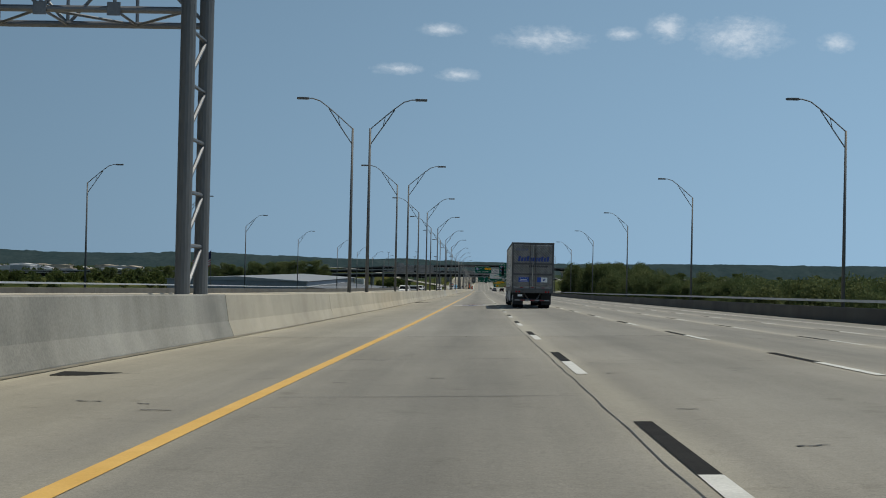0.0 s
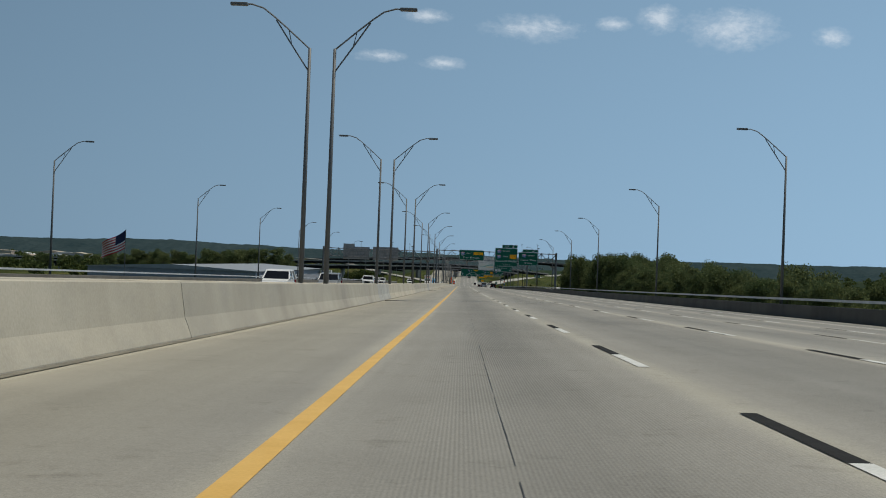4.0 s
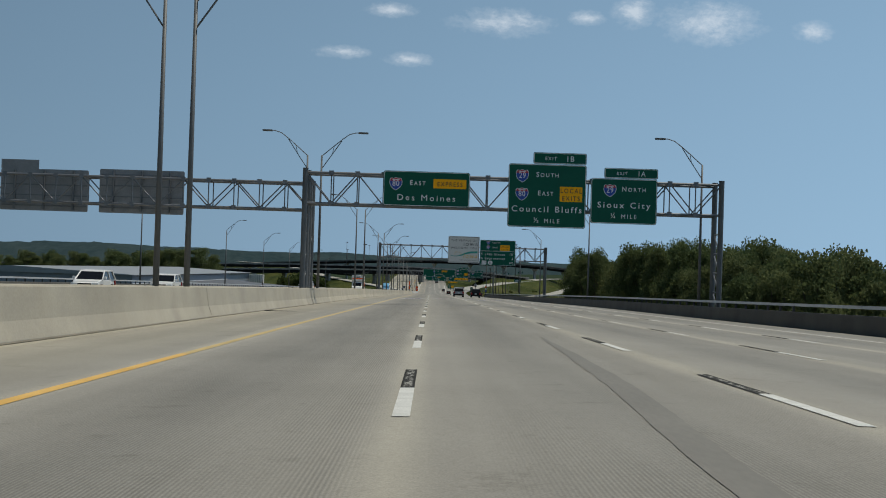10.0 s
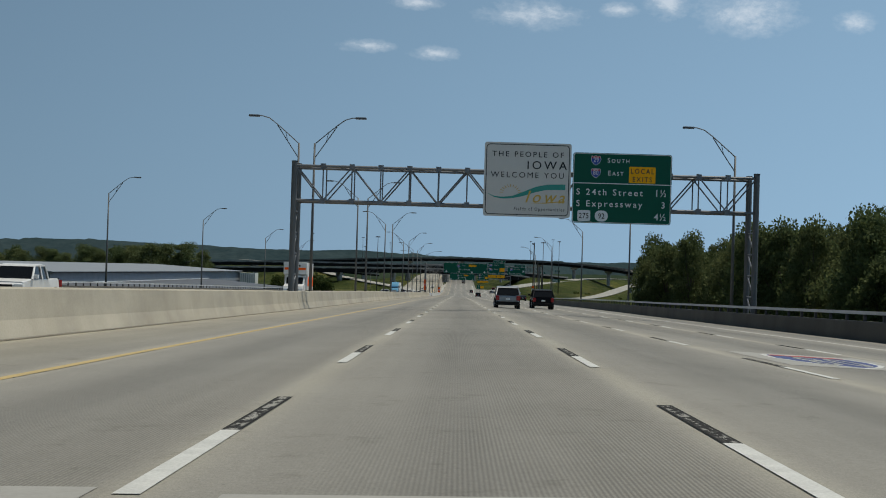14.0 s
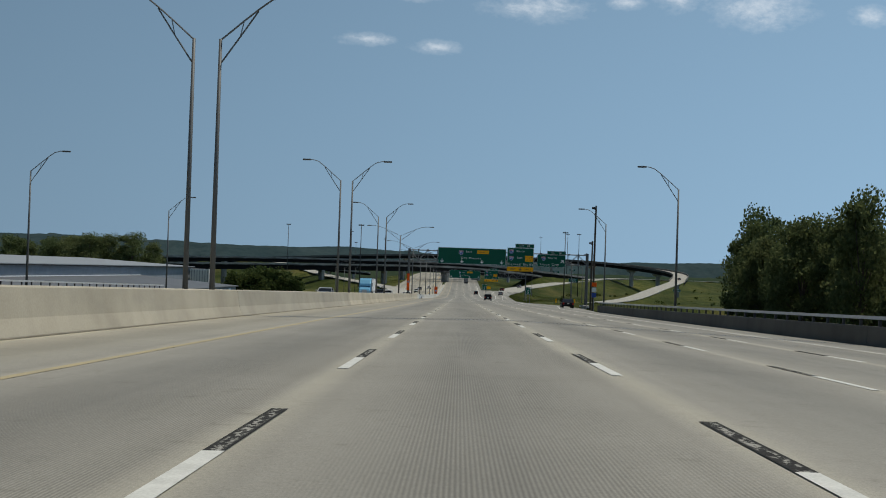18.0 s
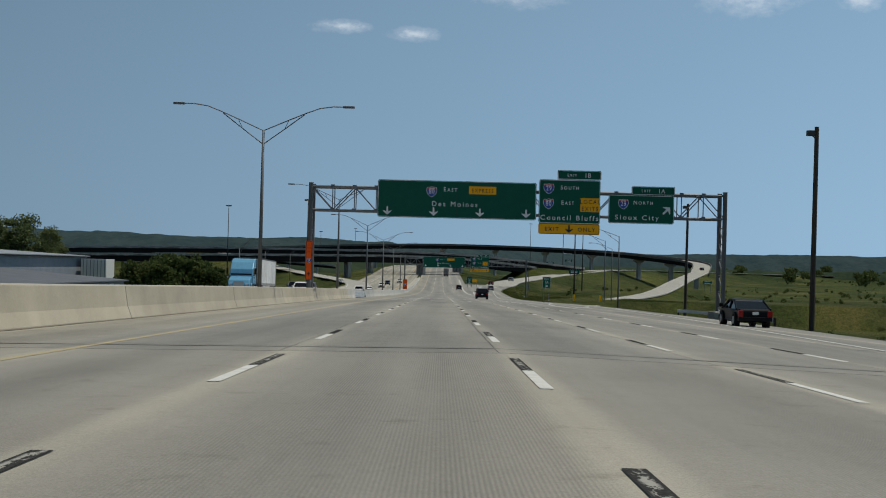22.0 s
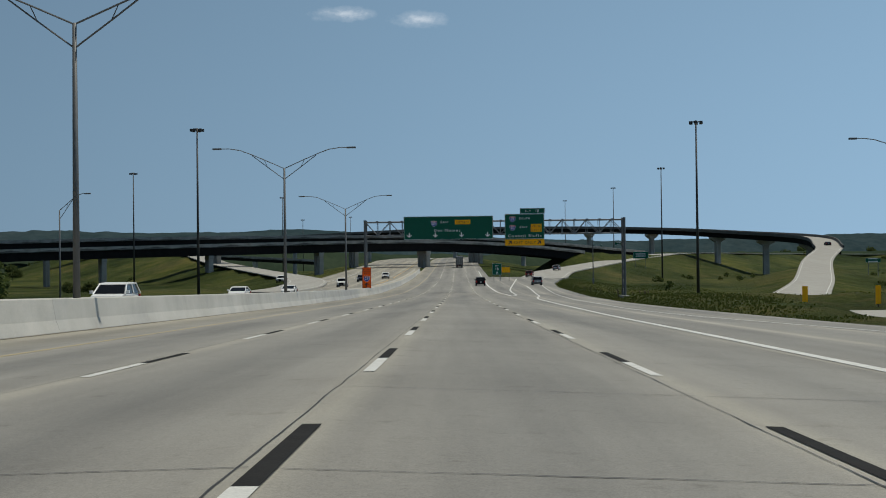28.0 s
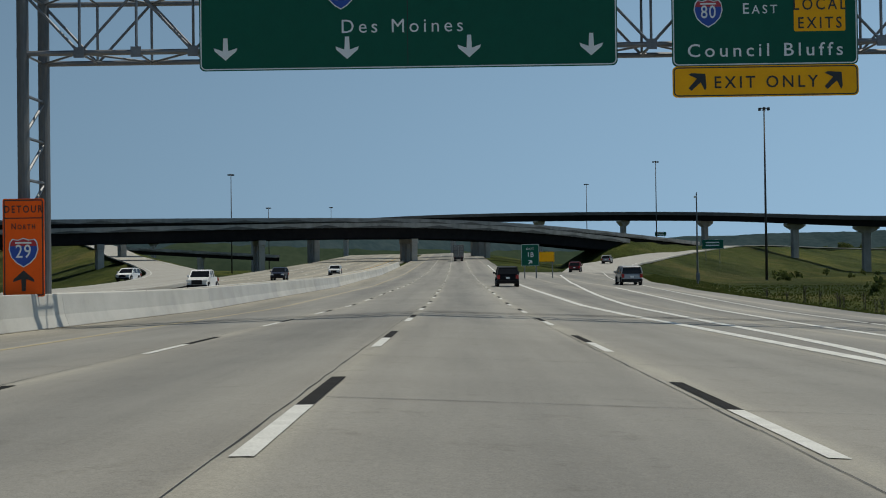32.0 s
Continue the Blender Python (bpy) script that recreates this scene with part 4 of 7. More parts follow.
# ---- what carries the bridge ----
def bridge_frame(x0, x1, label):
    b = thing("bridge_substructure", label=label, category="bridge", kind="structure")
    n = 6
    for i in range(n):
        x = x0 + 1.6 + (x1 - x0 - 3.2) * i / (n - 1)
        line = [Vector((x, y, road_z(x, y) - 0.5)) for y in along(-100, BRIDGE_END, 24)]
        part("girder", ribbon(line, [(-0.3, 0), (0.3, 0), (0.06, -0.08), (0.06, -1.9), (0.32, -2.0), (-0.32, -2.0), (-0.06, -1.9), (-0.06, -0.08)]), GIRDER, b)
    for y in (0.0, 57.5, 115.0, 172.0, 229.3, 287.0, 344.6, 401.5, 458.5, 515.0, 572.2, 629.0, 686.5, 740.0, 788.0):
        mid = (x0 + x1) / 2
        top = min(road_z(x0 + 1, y), road_z(x1 - 1, y)) - 2.5
        part("pier_cap", boxes((x0 + 1, x1 - 1, y - 1.0, y + 1.0, top - 1.6, top), bevel=0.05), PIER, b)
        for k in (-7.5, 0, 7.5):
            if top - 1.6 > LAND:
                part("pier_column", boxes((mid + k - 0.8, mid + k + 0.8, y - 0.8, y + 0.8, LAND - 1.5, top - 1.6), bevel=0.1), PIER, b)


bridge_frame(-3.95, 22.15, "steel girders and concrete piers under the eastbound deck")
bridge_frame(-31.0, -5.75, "steel girders and concrete piers under the westbound deck")


# ---- street lamps ----
def lamp_pole(label, height, reach, rise, both, r0=0.115, brace=0.95, group=""):
    """A tapered pole with a trussed mast arm; the arm points to -x, or both ways."""
    t = thing("street_lamp", label=label, category="street lamp", group=group)
    bm = bmesh.new()
    tube(bm, (0, 0, 0), (0, 0, height + 0.05), r0, r0 * 0.55, 12)
    part("pole", bm, POLE_STEEL, t, smooth=True)
    part("base_plate", boxes((-0.24, 0.24, -0.24, 0.24, 0, 0.06), (-0.17, 0.17, -0.17, 0.17, 0.06, 0.2), bevel=0.015), POLE_STEEL, t)
    for s in ((-1, 1) if both else (-1,)):
        top = [(0, height), (reach * 0.30, height + rise * 0.44), (reach * 0.5, height + rise * 0.72), (reach * 0.66, height + rise * 0.92), (reach * 0.82, height + rise), (reach, height + rise * 1.0)]
        low = [(0, height - brace), (reach * 0.25, height - brace + (rise + brace) * 0.40), (reach * 0.48, height + rise * 0.66)]
        part("mast_arm", pipe([(s * a, 0, b) for a, b in top], 0.036), POLE_STEEL, t)
        part("brace", pipe([(s * a, 0, b) for a, b in low], 0.034), POLE_STEEL, t)
        part("strut", bars([((s * top[1][0], 0, top[1][1]), (s * low[1][0], 0, low[1][1]))], 0.02, 5), POLE_STEEL, t)
        bm = bmesh.new()
        box(bm, s * reach - 0.36, s * reach + 0.36, -0.14, 0.14, height + rise - 0.07, height + rise + 0.06, 0.04)
        part("luminaire", bm, POLE_STEEL, t, "flat grey cobra-head luminaire")
    return t


LAMP = lamp_pole("tapered steel street lamp with a trussed arm over the road", 10.65, 3.0, 1.78, False, group="bridge street lamps")
RIGHT_Y = [72.4, 124, 178, 232, 287.1, 348.5, 398.3, 449, 512.1, 578.9, 627.9, 678, 736.8, 788.0]


def put_lamp(proto, x, y, turn=0.0, z=None, first=[]):
    m = Matrix.Translation((x, y, road_z(x, y) - 0.02 if z is None else z)) @ Matrix.Rotation(radians(turn), 4, "Z")
    if proto.name not in first:
        first.append(proto.name)
        proto.matrix_basis = m
        return proto
    return copy_thing(proto, m)


for y in RIGHT_Y:
    put_lamp(LAMP, 22.62, y)
PAIR_Y = [76.0, 117.3, 159.0, 199.0, 246.2, 293.2, 352.6, 403.2, 453.7, 517.3, 581.9, 631.9, 682.8, 744.4, 796.4]
for y in PAIR_Y:
    put_lamp(LAMP, -5.42, y, z=road_z(-4.5, y) + 0.1)
    put_lamp(LAMP, -4.38, y, 180, z=road_z(-4.5, y) + 0.1)
for y in (77, 119, 159.5, 200.4, 256, 304, 353, 403, 452, 517, 582, 632, 682, 742, 794):
    put_lamp(LAMP, float(np.interp(y, [250, 300], [-34.6, -31.7])), y, 180, road_z(-31, y) - 0.1)
for x, y in ((-31.2, 1008), (-33, 1056), (-34, 1112)):
    put_lamp(LAMP, x, y, 180, -20.6)
TWIN = lamp_pole("tall steel street lamp with two long trussed arms on the median", 10.7, 5.3, 1.6, True, 0.14, 0.85, "twin-arm median lamps")
for y in (850.5, 911, 966, 1021.2, 1076.4, 1131.2):
    put_lamp(TWIN, -5.12, y, z=road_z(-4.5, y) + 0.1)
LONG = lamp_pole("steel street lamp with one long arm beside the exit lane", 10.7, 5.5, 1.1, False, 0.14, 0.8, "exit lane lamps")
for x, y in ((35.6, 982.4), (40.0, 1034.5), (48.6, 1088)):
    q = put_lamp(LONG, x, y, z=-17.0 + (982 - y) * 0.0125 - 2.6)
    q.matrix_basis = q.matrix_basis @ Matrix.Diagonal((1, 1, 1.2 if y < 1000 else 1.08, 1))


MASTS = [(51.9, 1207.9, 9.4), (75.2, 1394.1, 14.8), (-40.5, 1217, 10.2), (-98, 1396, 15.4), (87.4, 1622.1, 21.9), (77.3, 1790.5, 24.0), (-79.1, 1617.4, 18.8), (-89.6, 1788.7, 13.8), (-73.8, 1963.3, 21.9)]


def high_mast(x, y, z_top, z_base):
    t = thing("high_mast_light", Matrix.Translation((x, y, z_base)), "dark high mast light with a ring of floodlights", "mast light", "high mast lights")
    h = z_top - z_base
    bm = bmesh.new()
    tube(bm, (0, 0, -0.5), (0, 0, h), 0.30, 0.13, 10)
    part("pole", bm, DARK_STEEL, t, smooth=True)
    part("ring", bars([((math.cos(a) * 0.9, math.sin(a) * 0.9, h - 0.3), (math.cos(a + 0.785) * 0.9, math.sin(a + 0.785) * 0.9, h - 0.3)) for a in [i * math.pi / 4 for i in range(8)]] + [((0, 0, h - 0.3), (math.cos(a) * 0.9, math.sin(a) * 0.9, h - 0.3)) for a in [i * math.pi / 2 for i in range(4)]], 0.04), DARK_STEEL, t)
    for i in range(6):
        a = i * math.pi / 3 + 0.3
        part("floodlight", boxes((math.cos(a) * 1.05 - 0.27, math.cos(a) * 1.05 + 0.27, math.sin(a) * 1.05 - 0.27, math.sin(a) * 1.05 + 0.27, h - 0.72, h - 0.2), bevel=0.06), DARK_STEEL, t)
    return t


for x, y, zt in MASTS:
    high_mast(x, y, zt, LAND + 0.2)


# ---- sign gantries ----
def hang(y):
    """The level from which the heights of a gantry count."""
    return float(np.interp(y, ZY, ZZ)) - float(np.interp(y, [40, 446, 576, 875, 1158], [0.0, 0.0, 0.05, 0.12, 0.22]))


def gantry(y, x0, x1, top, low, label, base=None, right_base=None):
    """A box truss across the road on paired round columns."""
    zr = hang(y)
    g = thing("sign_gantry", Matrix.Translation((0, y + 0.38, zr)), label, "gantry", "sign gantries")
    d = 1.0
    for x, b in ((x0, base), (x1, right_base)):
        b = road_z(x, y) - zr if b is None else b
        for s in (-d, d):
            bm = bmesh.new()
            tube(bm, (x, s, b), (x, s, top + 0.25), 0.18, 0.18, 14)
            tube(bm, (x, s, b), (x, s, b + 0.08), 0.36, 0.36, 14)
            tube(bm, (x, s, top + 0.25), (x, s, top + 0.29), 0.20, 0.20, 14)
            part("column", bm, POLE_STEEL, g, smooth=False)
        if b < -1:  # concrete footing on the verge
            part("pedestal", boxes((x - 0.5, x + 0.5, -1.6, 1.6, b - 1.2, b + 0.85), bevel=0.04), PIER, g, "pale concrete footing")
        zig, z, s = [], b + 0.5, -d
        while z + 1.3 < low:
            zig.append(((x, s, z), (x, -s, z + 1.3)))
            zig.append(((x, -s, z + 1.3), (x, s, z + 1.3)))
            z, s = z + 1.3, s
        for q in zig:
            part("column_brace", bars([q], 0.05), STEEL, g)
    n = max(2, round((x1 - x0) / 1.75))
    for s in (-d, d):
        for z in (low, top):
            part("chord", bars([((x0, s, z), (x1, s, z))], 0.085, 10), STEEL, g)
        web = []
        for i in range(n):
            a, b = x0 + (x1 - x0) * i / n, x0 + (x1 - x0) * (i + 1) / n
            web.append(((a, s, low if i % 2 else top), (b, s, top if i % 2 else low)))
            if i:
                web.append(((a, s, low), (a, s, top)))
        for q in web:
            part("diagonal" if q[0][0] != q[1][0] else "upright", bars([q], 0.045), STEEL, g)
    lace = []
    for i in range(n):
        a, b = x0 + (x1 - x0) * i / n, x0 + (x1 - x0) * (i + 1) / n
        for z in (low, top):
            lace.append(((a, -d, z), (b, d, z)) if i % 2 else ((a, d, z), (b, -d, z)))
            lace.append(((a, -d, z), (a, d, z)))
    for q in lace:
        part("lacing_bar", bars([q], 0.038, 5), STEEL, g)
    for i in range(0, n + 1):
        a = x0 + (x1 - x0) * i / n
        for z in (low, top):
            part("gusset_plate", boxes((a - 0.16, a + 0.16, -d - 0.1, -d - 0.07, z - 0.16, z + 0.16)), STEEL, g)
    return g


def rounded(w, h, r, n=5):
    pts = []
    for cx, cz, a0 in ((w / 2 - r, h / 2 - r, 0), (-w / 2 + r, h / 2 - r, 90), (-w / 2 + r, -h / 2 + r, 180), (w / 2 - r, -h / 2 + r, 270)):
        pts += [(cx + r * math.cos(radians(a0 + 90 * i / n)), cz + r * math.sin(radians(a0 + 90 * i / n))) for i in range(n + 1)]
    return pts


def plate(w, h, r, y0, y1):
    return prism(rounded(w, h, r), y0, y1, "y")


def frame_line(w, h, r, t, y0, y1):
    """A thin border that follows the rounded edge of a panel."""
    a, b = rounded(w, h, r), rounded(w - 2 * t, h - 2 * t, max(0.02, r - t))
    bm = bmesh.new()
    va, vb = [bm.verts.new((p[0], y0, p[1])) for p in a], [bm.verts.new((p[0], y0, p[1])) for p in b]
    for i in range(len(a)):
        k = (i + 1) % len(a)
        bm.faces.new((va[i], va[k], vb[k], vb[i]))
    r_ = bmesh.ops.extrude_face_region(bm, geom=bm.faces[:])
    bmesh.ops.translate(bm, vec=(0, y1 - y0, 0), verts=[v for v in r_["geom"] if isinstance(v, bmesh.types.BMVert)])
    bmesh.ops.recalc_face_normals(bm, faces=bm.faces)
    return bm


def interstate(parent, x, z, size, number):
    """A route shield: white rim, blue field, red crown, number."""
    k = size / 2
    def out(f, cut=None):
        pts = [(x + a * 0.98 * k * f, z + b * k * f) for a, b in SHIELD]
        return pts
    part("shield_rim", prism(out(1.0), -0.030, -0.024, "y"), SIGN_WHITE, parent)
    s = part("shield", prism(out(0.92), -0.036, -0.030, "y"), SIGN_BLUE, parent, "blue and red route shield")
    top = [(x + a * 0.9 * k, z + b * 0.92 * k) for a, b in SHIELD if b > 0.5]
    part("shield_crown", prism(top + [(x + 0.84 * k, z + 0.36 * k), (x - 0.84 * k, z + 0.36 * k)], -0.042, -0.036, "y"), SIGN_RED, parent)
    lettering(number, size * 0.40, (x, -0.048, z - 0.36 * k), SIGN_WHITE, parent, 0.85)
    part("shield_word", boxes((x - 0.5 * k, x + 0.5 * k, -0.047, -0.042, z + 0.5 * k, z + 0.60 * k)), SIGN_WHITE, parent)


DOWN = [(-0.09, 0.5), (0.09, 0.5), (0.12, -0.08), (0.52, 0.06), (0.48, -0.08), (0, -0.5), (-0.48, -0.08), (-0.52, 0.06), (-0.12, -0.08)]


def arrow(parent, x, z, size, mat, turn=0):
    c, s = math.cos(radians(turn)), math.sin(radians(turn))
    pts = [(x + size * (a * c - b * s), z + size * (a * s + b * c)) for a, b in DOWN]
    return part("arrow", prism(pts, -0.036, -0.026, "y"), mat, parent)


def panel(parent, w, h, mat, at=(0, 0), border=SIGN_WHITE, r=0.16, name="panel", y=0.0):
    ob = part(name, plate(w, h, r, -0.02 + y, 0.02 + y), mat, parent)
    ob.matrix_basis = Matrix.Translation((at[0], 0, at[1]))
    if border:
        o = part("border", frame_line(w - 0.06, h - 0.06, r, 0.034, -0.026 + y, -0.02 + y), border, parent)
        o.matrix_basis = Matrix.Translation((at[0], 0, at[1]))
    return ob


def hung_sign(y, x0, x1, z0, z1, label, mat=GREEN, border=SIGN_WHITE, back=True):
    """A sign on the front of a gantry; returns the thing, its width and height, origin in its middle."""
    zr = hang(y)
    w, h = x1 - x0, z1 - z0
    s = thing("road_sign", Matrix.Translation(((x0 + x1) / 2, y - 0.98, zr + (z0 + z1) / 2)), label, "road sign", "overhead signs")
    panel(s, w, h, mat, border=border)
    for i in range(max(2, round(w / 2))):
        x = -w / 2 + w * (i + 0.5) / max(2, round(w / 2))
        part("bracket", boxes((x - 0.05, x + 0.05, 0.02, 0.27, -h / 2 + 0.1, h / 2 - 0.05)), STEEL, s)
    return s, w, h


def tab(s, x0, x1, z0, z1, text, number):
    w, h = x1 - x0, z1 - z0
    panel(s, w, h, GREEN, ((x0 + x1) / 2, (z0 + z1) / 2), name="exit_tab", r=0.1)
    cx, cz = (x0 + x1) / 2, (z0 + z1) / 2
    lettering("EXIT", h * 0.33, (cx - w * 0.17, -0.03, cz - h * 0.16), SIGN_WHITE, s)
    lettering(number, h * 0.48, (cx + w * 0.19, -0.03, cz - h * 0.24), SIGN_WHITE, s)


def plaque(s, x, z, w, h, lines):
    ob = part("plaque", plate(w, h, 0.05, -0.032, -0.024), SIGN_YELLOW, s, "yellow plaque")
    ob.matrix_basis = Matrix.Translation((x, 0, z))
    n = len(lines)
    for i, text in enumerate(lines):
        lettering(text, h * (0.52 if n == 1 else 0.34), (x, -0.04, z + (h * (0.25 - 0.5 * i) if n > 1 else 0) - h * (0.26 if n == 1 else 0.17)), SIGN_BLACK, s, 0.9)


# first gantry, with the westbound one beside it
gantry(446.0, -4.7, 23.2, 8.55, 6.5, "steel box-truss sign gantry on paired columns over the bridge", 0.1)
gantry(451.3, -31.9, -4.85, 8.25, 6.35, "steel box-truss sign gantry over the westbound bridge deck", None, 0.1)
s, w, h = hung_sign(446, 0.53, 6.30, 6.48, 8.81, "green overhead sign for the express lanes to Des Moines")
interstate(s, -2.05, 0.32, 0.95, "80")
lettering("EAST", 0.36, (-0.6, -0.03, 0.25), SIGN_WHITE, s)
plaque(s, 1.55, 0.38, 2.2, 0.62, ["EXPRESS"])
lettering("Des Moines", 0.44, (0, -0.03, -0.78), SIGN_WHITE, s, 1.25)
s, w, h = hung_sign(446, 8.86, 14.06, 5.33, 9.55, "green overhead sign for Council Bluffs, half a mile ahead")
tab(s, -0.97, 2.58, 2.14, 2.90, "EXIT", "1B")
interstate(s, -1.68, 1.32, 0.95, "29")
interstate(s, -1.68, 0.1, 0.95, "80")
lettering("SOUTH", 0.36, (0, -0.03, 1.26), SIGN_WHITE, s)
lettering("EAST", 0.36, (-0.1, -0.03, 0.03), SIGN_WHITE, s)
plaque(s, 1.6, 0.15, 1.5, 1.0, ["LOCAL", "EXITS"])
lettering("Council Bluffs", 0.44, (0, -0.03, -1.08), SIGN_WHITE, s, 1.22)
lettering("½ MILE", 0.40, (0, -0.03, -1.8), SIGN_WHITE, s)
s, w, h = hung_sign(446, 14.38, 18.82, 5.73, 8.75, "green overhead sign for Sioux City, a quarter mile ahead")
tab(s, -1.35, 2.24, 1.53, 2.21, "EXIT", "1A")
interstate(s, -0.95, 0.72, 0.95, "29")
lettering("NORTH", 0.36, (0.65, -0.03, 0.66), SIGN_WHITE, s)
lettering("Sioux City", 0.44, (0, -0.03, -0.45), SIGN_WHITE, s, 1.25)
lettering("¼ MILE", 0.40, (0, -0.03, -1.15), SIGN_WHITE, s)


def back_sign(y, x0, x1, z0, z1, label):
    zr = hang(y)
    s = thing("road_sign", Matrix.Translation(((x0 + x1) / 2, y + 0.98, zr + (z0 + z1) / 2)), label, "road sign", "overhead signs")
    w, h = x1 - x0, z1 - z0
    part("panel", plate(w, h, 0.12, -0.02, 0.02), SIGN_BACK, s, "bare grey metal back")
    for i in range(4):
        z = -h / 2 + h * (i + 0.5) / 4
        part("stiffener", boxes((-w / 2 + 0.05, w / 2 - 0.05, -0.07, -0.02, z - 0.04, z + 0.04)), STEEL, s)
    for i in range(3):
        x = -w / 2 + w * (i + 0.5) / 3
        part("bracket", boxes((x - 0.05, x + 0.05, -0.3, -0.07, -h / 2 + 0.1, h / 2 - 0.1)), STEEL, s)
    return s


s = back_sign(451.3, -27.3, -21.0, 5.75, 8.75, "back of a westbound overhead sign in bare metal")
part("exit_tab", boxes((-3.15, -0.45, -0.02, 0.02, 1.5, 2.15)), SIGN_BACK, s)
back_sign(451.3, -20.2, -14.1, 5.75, 8.9, "back of a westbound overhead sign in bare metal")

# second gantry: welcome sign and destinations
gantry(576.0, -4.8, 23.2, 8.52, 6.42, "steel box-truss sign gantry with a welcome sign", 0.1)
s, w, h = hung_sign(576, 6.70, 11.94, 5.79, 10.26, "cream welcome sign with a painted landscape swoosh", SIGN_CREAM, None)
part("border", frame_line(w - 0.2, h - 0.2, 0.25, 0.05, -0.026, -0.02), SIGN_BLACK, s)
lettering("THE PEOPLE OF", 0.36, (0.0, -0.03, 1.38), SIGN_BLACK, s, 1.18)
lettering("IOWA", 0.55, (1.15, -0.03, 0.66), SIGN_BLACK, s, 1.1)
lettering("WELCOME YOU", 0.38, (0.0, -0.03, 0.12), SIGN_BLACK, s, 1.16)
lettering("Fields of Opportunities", 0.22, (0.75, -0.03, -1.85), SIGN_BLACK, s, 0.86)
keys = [-2.35, -1.95, -1.5, -0.9, -0.2, 0.5, 1.2, 2.3]
xs_ = [-2.35 + 4.65 * i / 24 for i in range(25)]
upper = [(x, float(np.interp(x, keys, [-0.88, -1.03, -1.07, -1.0, -0.72, -0.42, -0.26, -0.22]))) for x in xs_]
lower = [(x, float(np.interp(x, keys, [-0.90, -1.10, -1.18, -1.14, -0.98, -0.74, -0.58, -0.56]))) for x in xs_]
part("teal_swoosh", prism(upper + lower[::-1], -0.030, -0.022, "y"), SIGN_TEAL, s)
lettering("Iowa", 0.80, (1.05, -0.036, -1.36), SIGN_GOLD, s, 1.0, turn=Matrix(((1, 0, 0.32, 0), (0, 1, 0, 0), (0, 0, 1, 0), (0, 0, 0, 1))))
part("underline", prism([(0.2, -1.42), (1.2, -1.34), (2.25, -1.22), (2.3, -1.27), (1.2, -1.40)], -0.031, -0.023, "y"), SIGN_GOLD, s)
for i in range(11):  # rays of a rising sun
    a = radians(8 + i * 16.4)
    p0, p1 = (-1.0 + 0.46 * math.cos(a), -0.86 + 0.40 * math.sin(a)), (-1.0 + 0.66 * math.cos(a), -0.86 + 0.56 * math.sin(a))
    nx, nz = -math.sin(a) * 0.018, math.cos(a) * 0.018
    part("sun_ray", prism([(p0[0] - nx, p0[1] - nz), (p1[0] - nx, p1[1] - nz), (p1[0] + nx, p1[1] + nz), (p0[0] + nx, p0[1] + nz)], -0.030, -0.022, "y"), SIGN_GOLD, s)
s, w, h = hung_sign(576, 12.05, 18.00, 5.53, 9.77, "green overhead sign with local exits and distances")
interstate(s, -1.6, 1.68, 0.66, "29")
interstate(s, -1.6, 0.92, 0.66, "80")
lettering("SOUTH", 0.32, (-0.25, -0.03, 1.55), SIGN_WHITE, s)
lettering("EAST", 0.32, (-0.4, -0.03, 0.78), SIGN_WHITE, s)
plaque(s, 1.2, 0.85, 1.6, 0.98, ["LOCAL", "EXITS"])
part("rule", boxes((-3.0, 3.0, -0.028, -0.02, 0.26, 0.31)), SIGN_WHITE, s)
lettering("S 24th Street", 0.42, (-0.75, -0.03, -0.42), SIGN_WHITE, s, 1.15)
lettering("1½", 0.40, (2.35, -0.03, -0.42), SIGN_WHITE, s)
lettering("S Expressway", 0.42, (-0.75, -0.03, -1.12), SIGN_WHITE, s, 1.15)
lettering("3", 0.38, (2.5, -0.03, -1.12), SIGN_WHITE, s)
lettering("4½", 0.40, (2.35, -0.03, -1.85), SIGN_WHITE, s)
for x, t in ((-2.25, "275"), (-1.2, "92")):
    o = part("route_plate", plate(0.78, 0.66, 0.3 if t == "92" else 0.12, -0.032, -0.022), SIGN_WHITE, s)
    o.matrix_basis = Matrix.Translation((x, 0, -1.68))
    lettering(t, 0.32, (x, -0.04, -1.84), SIGN_BLACK, s, 0.85)

# third gantry
gantry(875.0, -4.5, 29.1, 9.3, 7.4, "steel box-truss sign gantry past the end of the bridge", 0.1, -1.6)
part("column_pedestal", boxes((28.3, 29.9, 873.6, 876.4, -19.0, -15.6), bevel=0.06), PIER, None)
tagged(bpy.data.objects["column_pedestal"], "concrete pedestal under the gantry columns", "pedestal")


def wide_sign(y, x0, x1, z0, z1, label):
    s, w, h = hung_sign(y, x0, x1, z0, z1, label)
    k = w / 12.8
    interstate(s, -2.05 * k, 0.62, 0.95, "80")
    lettering("EAST", 0.38, (-0.55 * k, -0.03, 0.66), SIGN_WHITE, s)
    plaque(s, 2.05 * k, 0.80, 2.2, 0.64, ["EXPRESS"])
    lettering("Des Moines", 0.46, (-0.18, -0.03, -0.55), SIGN_WHITE, s, 1.14)
    for x in (-5.6, -1.87, 1.87, 5.6):
        arrow(s, x * k, -1.0, 0.68, SIGN_WHITE)
    for x in (-0.02,):
        part("panel_seam", boxes((x, x + 0.02, -0.024, -0.02, -h / 2 + 0.1, h / 2 - 0.1)), SIGN_BLACK, s)


wide_sign(875, 0.93, 13.75, 6.93, 9.95, "wide green overhead sign for the express lanes to Des Moines")


